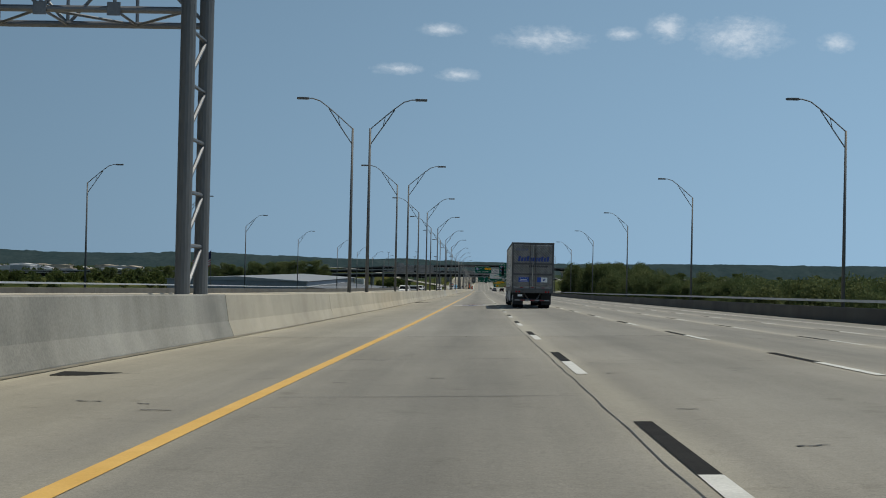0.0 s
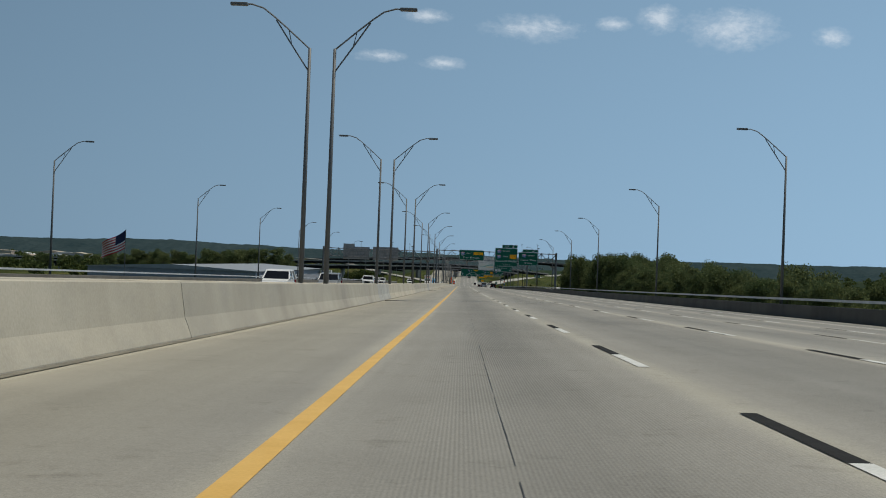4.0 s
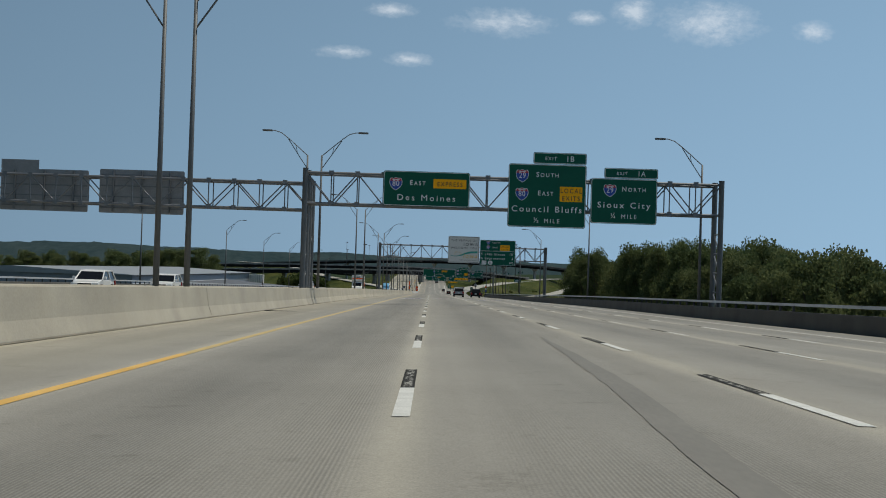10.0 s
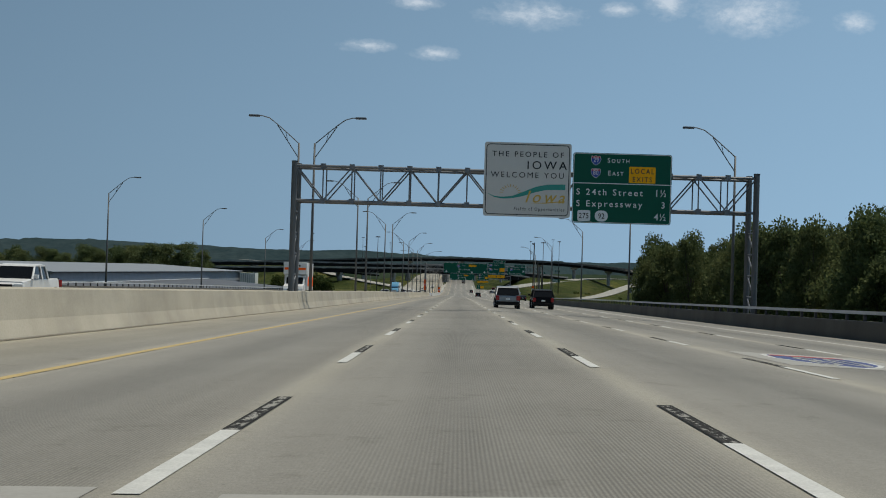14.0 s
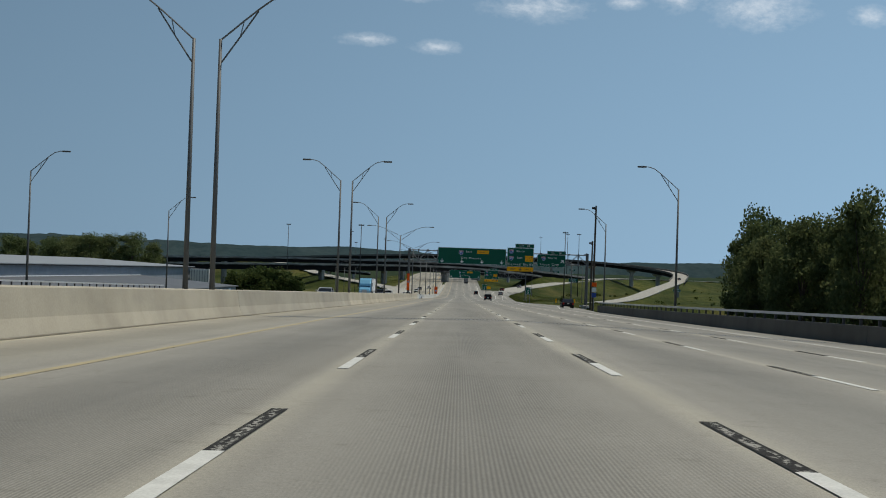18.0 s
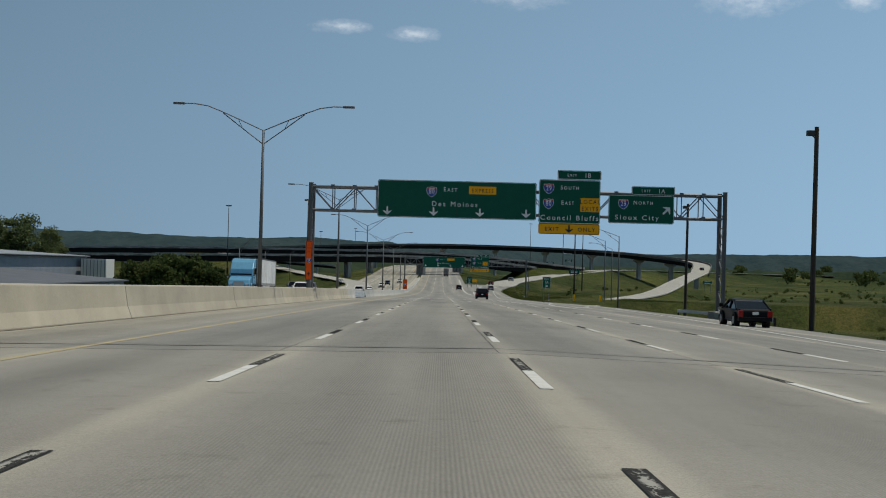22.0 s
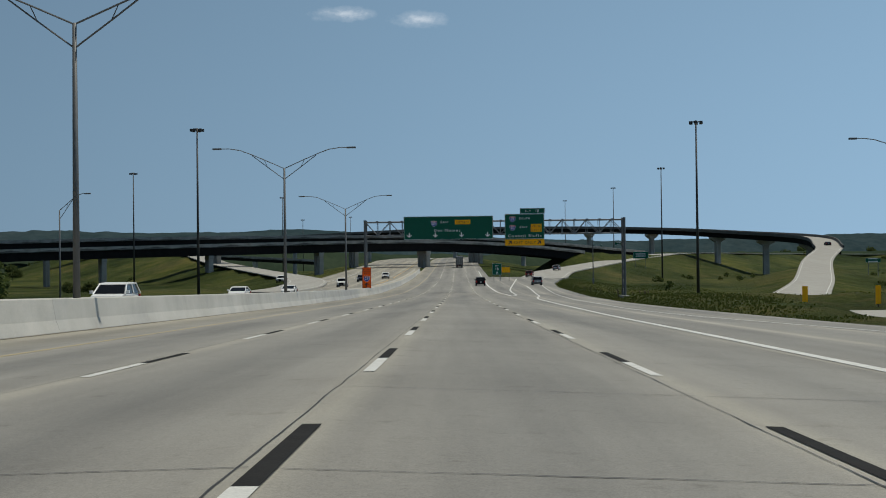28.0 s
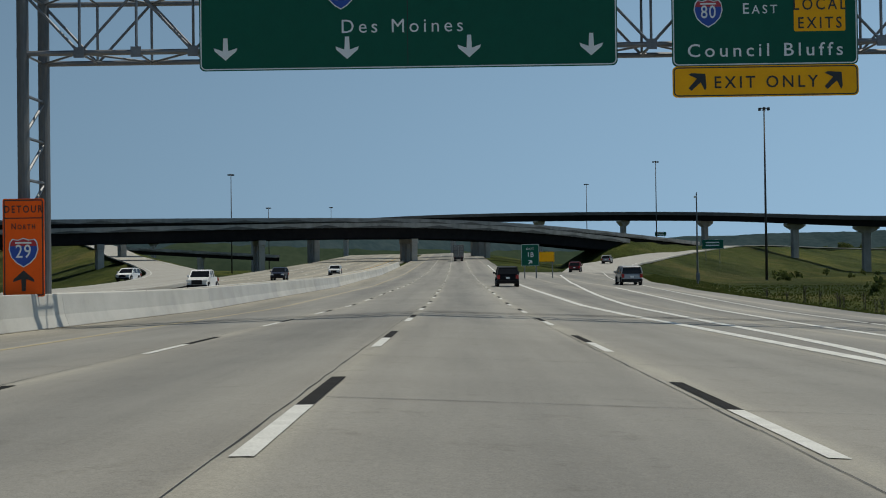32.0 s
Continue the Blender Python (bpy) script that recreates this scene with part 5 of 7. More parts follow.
def exit_only(y, x0, x1, z0, z1, zy, tx0, tx1, tz1, turn, label):
    s, w, h = hung_sign(y, x0, x1, z0, z1, label)
    cx = (x0 + x1) / 2
    tab(s, tx0 - cx, tx1 - cx, h / 2 + 0.02, h / 2 + 0.02 + tz1, "EXIT", "1B")
    interstate(s, -1.7, h / 2 - 0.72, 0.95, "29")
    interstate(s, -1.7, h / 2 - 1.95, 0.95, "80")
    lettering("SOUTH", 0.36, (0, -0.03, h / 2 - 0.78), SIGN_WHITE, s)
    lettering("EAST", 0.36, (-0.15, -0.03, h / 2 - 2.0), SIGN_WHITE, s)
    plaque(s, 1.65, h / 2 - 2.0, 1.55, 1.12, ["LOCAL", "EXITS"])
    lettering("Council Bluffs", 0.44, (0, -0.03, -h / 2 + 0.28), SIGN_WHITE, s, 1.22)
    hy = z0 - zy
    zc = -h / 2 - hy / 2
    panel(s, w, hy, SIGN_YELLOW, (0, zc), SIGN_BLACK, 0.14, "exit_only_strip")
    if turn:
        lettering("EXIT ONLY", 0.40, (0, -0.03, zc - 0.2), SIGN_BLACK, s, 1.0)
        arrow(s, -2.05, zc, 0.66, SIGN_BLACK, 135)
        arrow(s, 2.05, zc, 0.66, SIGN_BLACK, 135)
    else:
        lettering("EXIT", 0.36, (-1.4, -0.03, zc - 0.18), SIGN_BLACK, s)
        lettering("ONLY", 0.36, (1.4, -0.03, zc - 0.18), SIGN_BLACK, s)
        arrow(s, 0, zc, 0.62, SIGN_BLACK)


exit_only(875, 13.97, 18.92, 6.73, 10.27, 5.86, 15.44, 18.97, 0.75, False, "green overhead exit sign with a yellow exit-only strip")
s, w, h = hung_sign(875, 19.6, 24.9, 6.87, 9.17, "green overhead sign for the exit to Sioux City")
tab(s, -0.8, 2.7, 1.17, 1.87, "EXIT", "1A")
interstate(s, -1.45, 0.42, 0.92, "29")
lettering("NORTH", 0.36, (0.15, -0.03, 0.4), SIGN_WHITE, s)
lettering("Sioux City", 0.44, (-0.35, -0.03, -0.85), SIGN_WHITE, s, 1.25)
arrow(s, 2.05, -0.05, 0.78, SIGN_WHITE, 135)

# fourth gantry
gantry(1158.0, -4.65, 32.1, 10.25, 8.35, "steel box-truss sign gantry before the overpasses", 0.1, -1.4)
tagged(part("column_pedestal", boxes((31.3, 32.9, 1156.6, 1159.4, -24.0, -21.4), bevel=0.06), PIER), "concrete pedestal under the gantry columns", "pedestal")
wide_sign(1158, 0.86, 13.52, 7.67, 10.97, "wide green overhead sign for the express lanes to Des Moines")
exit_only(1158, 15.17, 20.77, 7.6, 11.17, 6.66, 17.34, 20.85, 0.78, True, "green overhead exit sign with a yellow exit-only strip")

# gantry over the westbound lanes near the start
gantry(31.1, -31.5, -4.75, 9.45, 7.5, "steel box-truss gantry whose columns stand on the median", None, 0.1)


# orange detour signs on the median posts
def detour(x, y, w, h, z0, turn, label):
    s = thing("detour_sign", Matrix.Translation((x, y, road_z(-4.5, y) + z0 + h / 2)) @ Matrix.Rotation(radians(turn), 4, "Z"), label, "road sign", "orange detour signs")
    panel(s, w, h, SIGN_ORANGE, border=SIGN_BLACK, r=0.06)
    k = min(1.0, w / 1.25)
    lettering("DETOUR", 0.24 * k, (0, -0.03, h / 2 - 0.42), SIGN_BLACK, s, 0.82)
    lettering("NORTH", 0.20 * k, (0, -0.03, h / 2 - 0.92), SIGN_BLACK, s, 0.82)
    part("rule", boxes((-w / 2 + 0.03, w / 2 - 0.03, -0.028, -0.02, h / 2 - 0.60, h / 2 - 0.57)), SIGN_BLACK, s)
    interstate(s, 0, h / 2 - 1.6, 0.98 * k, "29")
    arrow(s, 0, -h / 2 + 0.48, 0.62 * k, SIGN_BLACK, 180)


detour(-4.44, 1156.7, 1.25, 2.95, 1.0, 0, "orange detour sign with a blue route shield on a gantry column")
detour(-4.5, 873.9, 0.55, 3.15, 1.7, 18, "narrow orange detour sign strapped to a gantry column")

# exit sign in the gore and small posts
s = thing("exit_sign", Matrix.Translation((24.2, 988.0, -13.6)), "green gore exit sign with an arrow on two posts", "road sign")
panel(s, 1.35, 1.95, GREEN, (0, -1.1), r=0.1)
lettering("EXIT", 0.28, (0, -0.03, -0.65), SIGN_WHITE, s)
lettering("1A", 0.40, (0, -0.03, -1.25), SIGN_WHITE, s)
arrow(s, 0, -1.72, 0.5, SIGN_WHITE, 135)
for x in (-0.45, 0.45):
    part("post", boxes((x - 0.05, x + 0.05, 0.02, 0.1, -5.2, -0.15)), STEEL, s)
s = thing("exit_sign", Matrix.Translation((17.6, 1275.0, -17.4)), "green gore exit sign with an arrow on two posts", "road sign")
panel(s, 2.2, 2.7, GREEN, (0, 0), r=0.1)
lettering("EXIT", 0.3, (0, -0.03, 0.65), SIGN_WHITE, s)
lettering("1B", 0.55, (0, -0.03, -0.2), SIGN_WHITE, s)
arrow(s, 0, -0.85, 0.6, SIGN_WHITE, 135)
for x in (-0.7, 0.7):
    part("post", boxes((x - 0.06, x + 0.06, 0.02, 0.12, -4.0, 1.2)), STEEL, s)
s = thing("warning_sign", Matrix.Translation((19.6, 1279.0, -17.6)), "yellow warning board behind the gore sign", "road sign")
panel(s, 2.5, 1.3, SIGN_YELLOW, (0, 0), SIGN_BLACK, 0.1)
for x in (-1, 1):
    part("post", boxes((x - 0.06, x + 0.06, 0.02, 0.12, -3.6, 0.6)), STEEL, s)
for x, y, w, h, up in ((79.5, 1473, 6.0, 2.6, 7.0), (78.8, 1620, 5.0, 1.8, 12.3), (123, 1330, 4.2, 1.2, 4.0), (95, 1660, 4.8, 1.7, 14.4)):
    s = thing("road_sign", Matrix.Translation((x, y, LAND + up + 2.2)), "green guide sign on two posts in the grass", "road sign")
    panel(s, w, h, GREEN, r=0.1)
    for k in (-0.32, 0.32):
        part("post", boxes((k * w - 0.07, k * w + 0.07, 0.02, 0.15, -up - 2.4, h / 2 - 0.1)), STEEL, s)
    for k in range(2):
        part("bar_of_writing", boxes((-w * 0.32, w * 0.3, -0.03, -0.02, 0.3 - k * 0.8, 0.62 - k * 0.8)), SIGN_WHITE, s)
for x, y in ((39.8, 1092), (46.4, 1092)):
    s = thing("delineator_post", Matrix.Translation((x, y, -20.4)) @ Matrix.Diagonal((1.4, 1.4, 1.6, 1)), "yellow delineator plate on a short post", "marker post", "yellow markers")
    part("post", boxes((-0.04, 0.04, -0.03, 0.03, -1.2, 0.2)), DARK_STEEL, s)
    part("plate", boxes((-0.18, 0.18, -0.04, -0.03, 0.1, 1.15), bevel=0.01), SIGN_YELLOW, s)


# ---- overpasses ----
def overpass(name, points, half, depth, label, piers, hammer, edge=None):
    line = bend(points)
    o = thing(name, label=label, category="overpass", kind="structure")
    part("deck", ribbon(line, [(-half, -1.0), (-half, -1.25), (half, -1.25), (half, -1.0)]), RAMP, o)
    for s in (-1, 1):
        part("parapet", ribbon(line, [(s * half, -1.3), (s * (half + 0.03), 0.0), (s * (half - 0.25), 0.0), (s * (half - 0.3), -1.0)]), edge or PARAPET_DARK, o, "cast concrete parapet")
    if edge:  # raised dark triangles along the face towards the road
        for i in range(len(line) - 1):
            a, b = line[i], line[i + 1]
            if a.x < -190 or not -200 < b.x < 95:
                continue
            d = (b - a).normalized()
            f = Vector((d.y, -d.x, 0)) * (half + 0.05)
            pts = [a + f + Vector((0, 0, -1.28)), b + f + Vector((0, 0, -1.28)), a.lerp(b, 0.5) + f * 1.001 + Vector((0, 0, -0.45 - 0.2 * (i % 2)))]
            back_ = [q - f * 0.008 for q in pts]
            vs = [tuple(q) for q in pts + back_]
            part("relief_panel", (vs, [(0, 1, 2), (5, 4, 3), (0, 3, 4, 1), (1, 4, 5, 2), (2, 5, 3, 0)]), TRIANGLE_DARK, o)
    k = 4
    for i in range(k):
        c = -half + 1.0 + (2 * half - 2.0) * i / (k - 1)
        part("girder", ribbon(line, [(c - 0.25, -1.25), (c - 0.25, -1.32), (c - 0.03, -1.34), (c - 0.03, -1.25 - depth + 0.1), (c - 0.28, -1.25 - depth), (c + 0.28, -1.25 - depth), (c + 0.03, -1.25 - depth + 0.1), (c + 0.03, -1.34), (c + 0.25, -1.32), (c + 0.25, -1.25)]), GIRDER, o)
    for i in piers:
        c = line[int(i)].lerp(line[int(i) + 1], i % 1)
        d = line[int(i) + 1] - line[int(i) - 1]
        a = math.atan2(d.y, d.x)
        g = rough_land(c.x, c.y) - 1
        ztop = c.z - 1.25 - depth
        p = part("pier_cap", prism([(-half + 0.6, ztop), (half - 0.6, ztop), (half - 0.6, ztop - 0.8), (1.7, ztop - 2.2), (-1.7, ztop - 2.2), (-half + 0.6, ztop - 0.8)], -1.0, 1.0, "y", 0.05) if hammer else boxes((-half + 0.5, half - 0.5, -0.9, 0.9, ztop - 1.3, ztop), bevel=0.04), PIER, o)
        p.matrix_basis = Matrix.Translation((c.x, c.y, 0)) @ Matrix.Rotation(a - math.pi / 2, 4, "Z")
        for x in ((0,) if hammer else (-half + 1.6, 0, half - 1.6)):
            q = part("pier_column", boxes((x - (1.3 if hammer else 0.75), x + (1.3 if hammer else 0.75), -0.8, 0.8, g, ztop - (2.1 if hammer else 1.3)), bevel=0.08), PIER, o)
            q.matrix_basis = p.matrix_basis
    return line


FLY = [(q[0], q[1], q[2] + float(np.interp(q[1], [1490, 1620], [1.0, 0.0]))) for q in EXIT_A[7:]]
fly = bend(FLY)
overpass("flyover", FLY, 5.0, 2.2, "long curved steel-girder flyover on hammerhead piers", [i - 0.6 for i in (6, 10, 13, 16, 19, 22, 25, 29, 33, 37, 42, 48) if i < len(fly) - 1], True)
low = bend(LOW_OVER[:8])
overpass("overpass", LOW_OVER[:8], 5.6, 3.0, "curved steel-girder overpass with pale parapets across the highway", [i for i in (6, 10, 14, 18, 22, 26, 30, 33, 36, 39, 42) if i < len(low) - 2], False, PARAPET_PALE)
overpass("overpass", [(-520, 1352, -13.0), (-300, 1410, -9.5), (-190, 1444, -6.0), (-125, 1470, -4.4), (-75, 1489, -3.8), (-23, 1507, -3.7), (5, 1522, -4.1), (27, 1535, -5.1), (50, 1553, -6.8), (74, 1575, -8.9), (95, 1600, -10.6)], 5.6, 2.2, "second steel-girder overpass close behind the first", [10, 18, 24, 30, 35, 39, 43], False, PARAPET_PALE)

overpass("overpass", [(-205, 1652, -5.4), (-132, 1660, -8.6), (-100, 1661, -10.6), (-67, 1660, -12.7)], 4.0, 1.5, "short pale ramp bridge beyond the overpasses", [3, 6, 8], False, PARAPET_PALE)

# ---- distance ----
def far_ridge(name, pts, mat, label, seed, depth=600, wob=6, lump=3.0):
    """A long wooded slope: rows of tree-top lumps that rise to an uneven crest."""
    vs, fs = [], []
    n, rows = 1300, 9
    for i in range(n + 1):
        s = i / n
        x = pts[0][0] + (pts[-1][0] - pts[0][0]) * (0.5 + 0.5 * (2 * s - 1) * (0.35 + 0.65 * abs(2 * s - 1)))
        y = float(np.interp(x, [p[0] for p in pts], [p[1] for p in pts]))
        z = float(np.interp(x, [p[0] for p in pts], [p[2] for p in pts]))
        z += wob * noise.noise(Vector((x * 0.004, seed, 0))) + wob * 0.5 * noise.noise(Vector((x * 0.02, seed, 4)))
        for k in range(rows):
            q = k / (rows - 1)
            up_ = LAND - 3 + (z - LAND + 3) * (1 - (1 - q) ** 1.7)
            up_ += lump * (noise.noise(Vector((x * 0.03, k * 0.8, seed))) + 0.7 * noise.noise(Vector((x * 0.11, k * 2.1, seed + 3)))) * (0.35 if k in (0, rows - 1) else 1.0)
            vs.append((x, y + depth * q, up_))
        vs.append((x, y + depth + 120, LAND))
    w = rows + 1
    for i in range(n):
        for k in range(rows):
            p = i * w + k
            fs.append((p, p + w, p + w + 1, p + 1))
    return tagged(part(name, (vs, fs), mat, smooth=True), label, "hills", kind="structure")


# Aerial haze is mixed into these base colours, bluest for the bluffs
HAZE_FAR = worn("hazed_far_hills", (0.022, 0.040, 0.046), (0.042, 0.062, 0.066), 1.0, 0.02, 0.16, 0, 0, 0.3, spec=0.0)
HAZE_MID = worn("hazy_woods", (0.020, 0.034, 0.022), (0.042, 0.058, 0.036), 1.0, 0.03, 0.25, 0, 0, 0.4, spec=0.0)
far_ridge("backdrop_hills", [(-3500, 1300, 30), (-1200, 1650, 22), (-700, 1750, 12.0), (-590, 1750, 10.8), (-460, 1750, 12.6), (-400, 1750, 13), (-350, 1750, 12.2), (-300, 1750, 11), (-220, 1750, 10.2), (-160, 1760, 10), (-110, 1780, 12), (-60, 1830, 9.5), (0, 1950, 9), (110, 2250, 10), (230, 2450, 11), (390, 2450, 16), (620, 2450, 17.5), (1500, 2400, 26), (3500, 2200, 40)], HAZE_FAR, "long wooded bluffs, coloured blue for the haze of distance", 3, 150, 2.2)
far_ridge("backdrop_woods", [(-2800, 1250, -9), (-1500, 1500, -9), (-700, 1690, -9), (-300, 1700, -9), (0, 1830, -9), (300, 2100, -8), (700, 1900, -9), (1600, 1500, -8), (2600, 1200, -8)], HAZE_MID, "belt of distant riverside woods", 8, 40, 4)

CLOUD, n_, l_, b_ = material("thin_cloud", 1.0)
n_.remove(b_)
cv = coords(n_, l_, (1, 1, 1), "UV")
cn = noise_tex(n_, l_, coords(n_, l_, (0.011, 1, 0.019), "Object", (0, radians(-10), 0)), 1.0, 8, 0.6)
gr_ = n_.new("ShaderNodeTexGradient")
gr_.gradient_type = "SPHERICAL"
mp = n_.new("ShaderNodeMapping")
mp.inputs["Location"].default_value, mp.inputs["Scale"].default_value = (-1, -1, 0), (2, 2, 1)
l_.new(cv, mp.inputs["Vector"])
l_.new(mp.outputs["Vector"], gr_.inputs["Vector"])
wisp = noise_tex(n_, l_, coords(n_, l_, (0.035, 1, 0.06), "Object", (0, radians(-14), 0)), 1.0, 8, 0.65)
al = mix(n_, l_, "ADD", 1.0, mix(n_, l_, "MULTIPLY", 1.0, gr_.outputs["Fac"], (0.50, 0.50, 0.50)), mix(n_, l_, "MIX", 0.4, cn, wisp))
al = ramp(n_, l_, al, [(0.58, (0, 0, 0)), (0.78, (0.16, 0.16, 0.16)), (1.0, (0.58, 0.58, 0.58))])
edge_fade = ramp(n_, l_, gr_.outputs["Fac"], [(0.02, (0, 0, 0)), (0.25, (1, 1, 1))])
al = mix(n_, l_, "MULTIPLY", 1.0, al, edge_fade)
em, tp, ms = n_.new("ShaderNodeEmission"), n_.new("ShaderNodeBsdfTransparent"), n_.new("ShaderNodeMixShader")
em.inputs["Color"].default_value, em.inputs["Strength"].default_value = (0.80, 0.86, 0.92, 1), 0.95
l_.new(al, ms.inputs["Fac"])
l_.new(tp.outputs["BSDF"], ms.inputs[1])
l_.new(em.outputs["Emission"], ms.inputs[2])
l_.new(ms.outputs["Shader"], n_["Material Output"].inputs["Surface"])


def cloud(x, z, w, h, deep):
    me = bpy.data.meshes.new("cloud")
    me.from_pydata([(x - w, deep, z - h), (x + w, deep, z - h), (x + w, deep, z + h), (x - w, deep, z + h)], [], [(0, 1, 2, 3)])
    uv = me.uv_layers.new()
    for i, c in enumerate(((0, 0), (1, 0), (1, 1), (0, 1))):
        uv.data[i].uv = c
    me.materials.append(CLOUD)
    ob = new("cloud", me)
    ob.visible_shadow = False
    tagged(ob, "thin white fair-weather cloud", "cloud", "clouds", "structure")


CLOUDS = [(-163, 892, 120, 36), (232, 862, 239, 67), (523, 887, 96, 36), (690, 915, 101, 78), (959, 885, 239, 109), (1322, 869, 96, 52), (-327, 747, 139, 31), (-96, 727, 120, 34)]
for i, c in enumerate(CLOUDS):
    cloud(*c, 4800 + 6 * i)


# ---- trees ----
def leaf_cloud(rnd, blobs, count, size):
    """Many small bent leaf sprays spread over the shells of a few blobs."""
    vs, fs = [], []
    for i in range(count):
        c, r = blobs[i % len(blobs)] if rnd.random() < 0.5 else rnd.choice(blobs)
        d = Vector((rnd.gauss(0, 1), rnd.gauss(0, 1), rnd.gauss(0, 1))).normalized()
        k = 0.40 + 0.80 * rnd.random() + (0.25 * rnd.random() if rnd.random() < 0.15 else 0.0)
        p = Vector(c) + Vector((d.x * r[0], d.y * r[1], d.z * r[2])) * k
        q = Euler((rnd.random() * 6.28, rnd.random() * 6.28, rnd.random() * 6.28)).to_matrix()
        s = size * (0.5 + rnd.random())
        o = len(vs)
        for a, b, e in ((-1, -0.4, 0), (0.1, -0.7, 0.25), (1, 0.1, 0), (0.2, 0.75, -0.2), (-0.7, 0.45, 0.15)):
            vs.append(tuple(p + q @ Vector((a * s, b * s, e * s))))
        fs += [(o, o + 1, o + 2), (o, o + 2, o + 3), (o, o + 3, o + 4)]
    return vs, fs


def make_tree(seed, height, spread, count, size, mat, label, category="tree", group=""):
    r = random.Random(seed)
    t = thing(category if category != "tree" else "tree", label=label, category=category, group=group)
    bm = bmesh.new()
    tube(bm, (0, 0, -1), (0.2, 0, height * 0.42), 0.32, 0.2, 8)
    blobs = []
    for i in range(15):
        a, hgt = i * 2.4 + r.random(), 0.28 + 0.62 * (i / 14) + r.uniform(-0.03, 0.03)
        d = spread * (0.66 if i < 9 else 0.36) * (0.6 + 0.65 * r.random())
        c = (math.cos(a) * d, math.sin(a) * d, height * hgt)
        tube(bm, (0.1, 0, height * min(0.42, hgt * 0.6)), c, 0.13, 0.03, 6)
        k = spread * (0.24 + 0.24 * r.random())
        blobs.append((c, (k, k, k * (0.7 + 0.3 * r.random()))))
    blobs.append(((0.2, 0, height * 0.88), (spread * 0.36, spread * 0.36, height * 0.11)))
    part("trunk", bm, BARK, t)
    part("crown", leaf_cloud(r, blobs, count, size), mat, t)
    return t


TREES = [make_tree(11 + i, 19 + 1.6 * i, 5.2 + 0.4 * i, 6800, 0.235, LEAF, "full green riverside cottonwood beside the bridge", group="riverside trees") for i in range(4)]
rt = random.Random(21)
spots = []
for y in np.arange(150, 908, 8.7):
    for row in range(3):
        x = 66 + row * 9.5 + rt.uniform(-3, 3) + 5 * math.sin(y * 0.02) + float(np.interp(y, [640, 900], [0, 4]))
        if y > 905 and row == 2:
            continue
        top = 2.0 * noise.noise(Vector((y * 0.018, row * 0.7, 2))) + row * 0.5 + rt.uniform(-1.2, 1.2) + float(np.interp(y, [150, 400, 500, 600, 680, 720, 790, 850, 895, 910], [-3.4, -3.8, -4.8, -3.8, -0.5, 0.6, 0.5, -1.0, 1.0, -0.3]))
        spots.append((x, y + rt.uniform(-2.5, 2.5), top))
used = set()


def plant(protos, x, y, z, scale, stretch=1.0):
    p = protos[rt.randrange(len(protos))]
    m = Matrix.Translation((x, y, z)) @ Matrix.Rotation(rt.random() * 6.28, 4, "Z") @ Matrix.Diagonal((scale * stretch, scale * stretch, scale, 1))
    if p.name not in used:
        used.add(p.name)
        p.matrix_basis = m
    else:
        copy_thing(p, m).matrix_basis = m


for x, y, top in spots:
    h = top - LAND + 0.6
    plant(TREES, x, y, LAND - 0.6, h / 21.0, rt.uniform(0.75, 1.1))
BUSHES = [make_tree(51 + i, 6.0, 3.6, 1500, 0.30, LEAF_BUSH, "rounded green roadside scrub bush", "bush", "scrub bushes") for i in range(3)]
for i in range(60):  # scrub over the river meadow
    x, y = rt.uniform(300, 720), rt.uniform(1000, 2100)
    if min(math.hypot(q.x - x, q.y - y) for q in fly + low) < 22 or (x < 230 and y < 1700 and x < 0.35 * (y - 900)):
        continue
    plant(BUSHES, x, y, rough_land(x, y) - 0.4, rt.uniform(0.35, 0.9), 1.6)
far_trees = []
for i in range(110):
    x, y = rt.uniform(260, 1100), rt.uniform(1500, 2300)
    far_trees.append((x, y, rt.uniform(8, 15)))
for i in range(330):  # woods on the other bank, beyond the westbound lanes
    x, y = (rt.uniform(-620, -230), rt.uniform(800, 1400)) if i < 110 else (rt.uniform(-1000, -230), rt.uniform(1400, 1740))
    if abs(x + 130) < 75 and 880 < y < 1260:
        continue
    far_trees.append((x, y, rt.uniform(8, 15)))
bank = [(-156 - 5.2 * i + rt.uniform(-3, 3), 1296 + rt.uniform(-9, 22), (24.0 - 0.20 * i) * rt.uniform(0.82, 1.06)) for i in range(46)]
for x, y, h in bank:
    plant(TREES, x, y, LAND - 0.5, h / 21.0, rt.uniform(1.2, 1.7))
for i in range(260):  # hedges and thickets of the flood plain
    x, y = rt.uniform(190, 800), rt.uniform(1150, 2100)
    if min(math.hypot(q.x - x, q.y - y) for q in fly + low + bend(EXIT_B)) > 18:
        far_trees.append((x, y, rt.uniform(2.0, 5.5) * (0.5 + 0.9 * abs(noise.noise(Vector((x * 0.006, y * 0.006, 3)))))))
for i in range(260):  # taller weeds and saplings near the ramps
    x, y = rt.uniform(55, 330), rt.uniform(930, 1500)
    if min(math.hypot(q.x - x, q.y - y) for q in fly + low + bend(EXIT_B) + bend(EXIT_A)[:34]) > 13:
        far_trees.append((x, y, rt.uniform(1.2, 3.0)))
for i in range(420):  # low scrub and weeds of the meadow
    x = rt.uniform(60, 700)
    y = rt.uniform(max(860, 900 + (x - 200) * 0.4), 2000)
    if min(math.hypot(q.x - x, q.y - y) for q in fly + low + bend(EXIT_B) + bend(EXIT_A)[:34]) > 14:
        far_trees.append((x, y, rt.uniform(0.5, 1.6)))
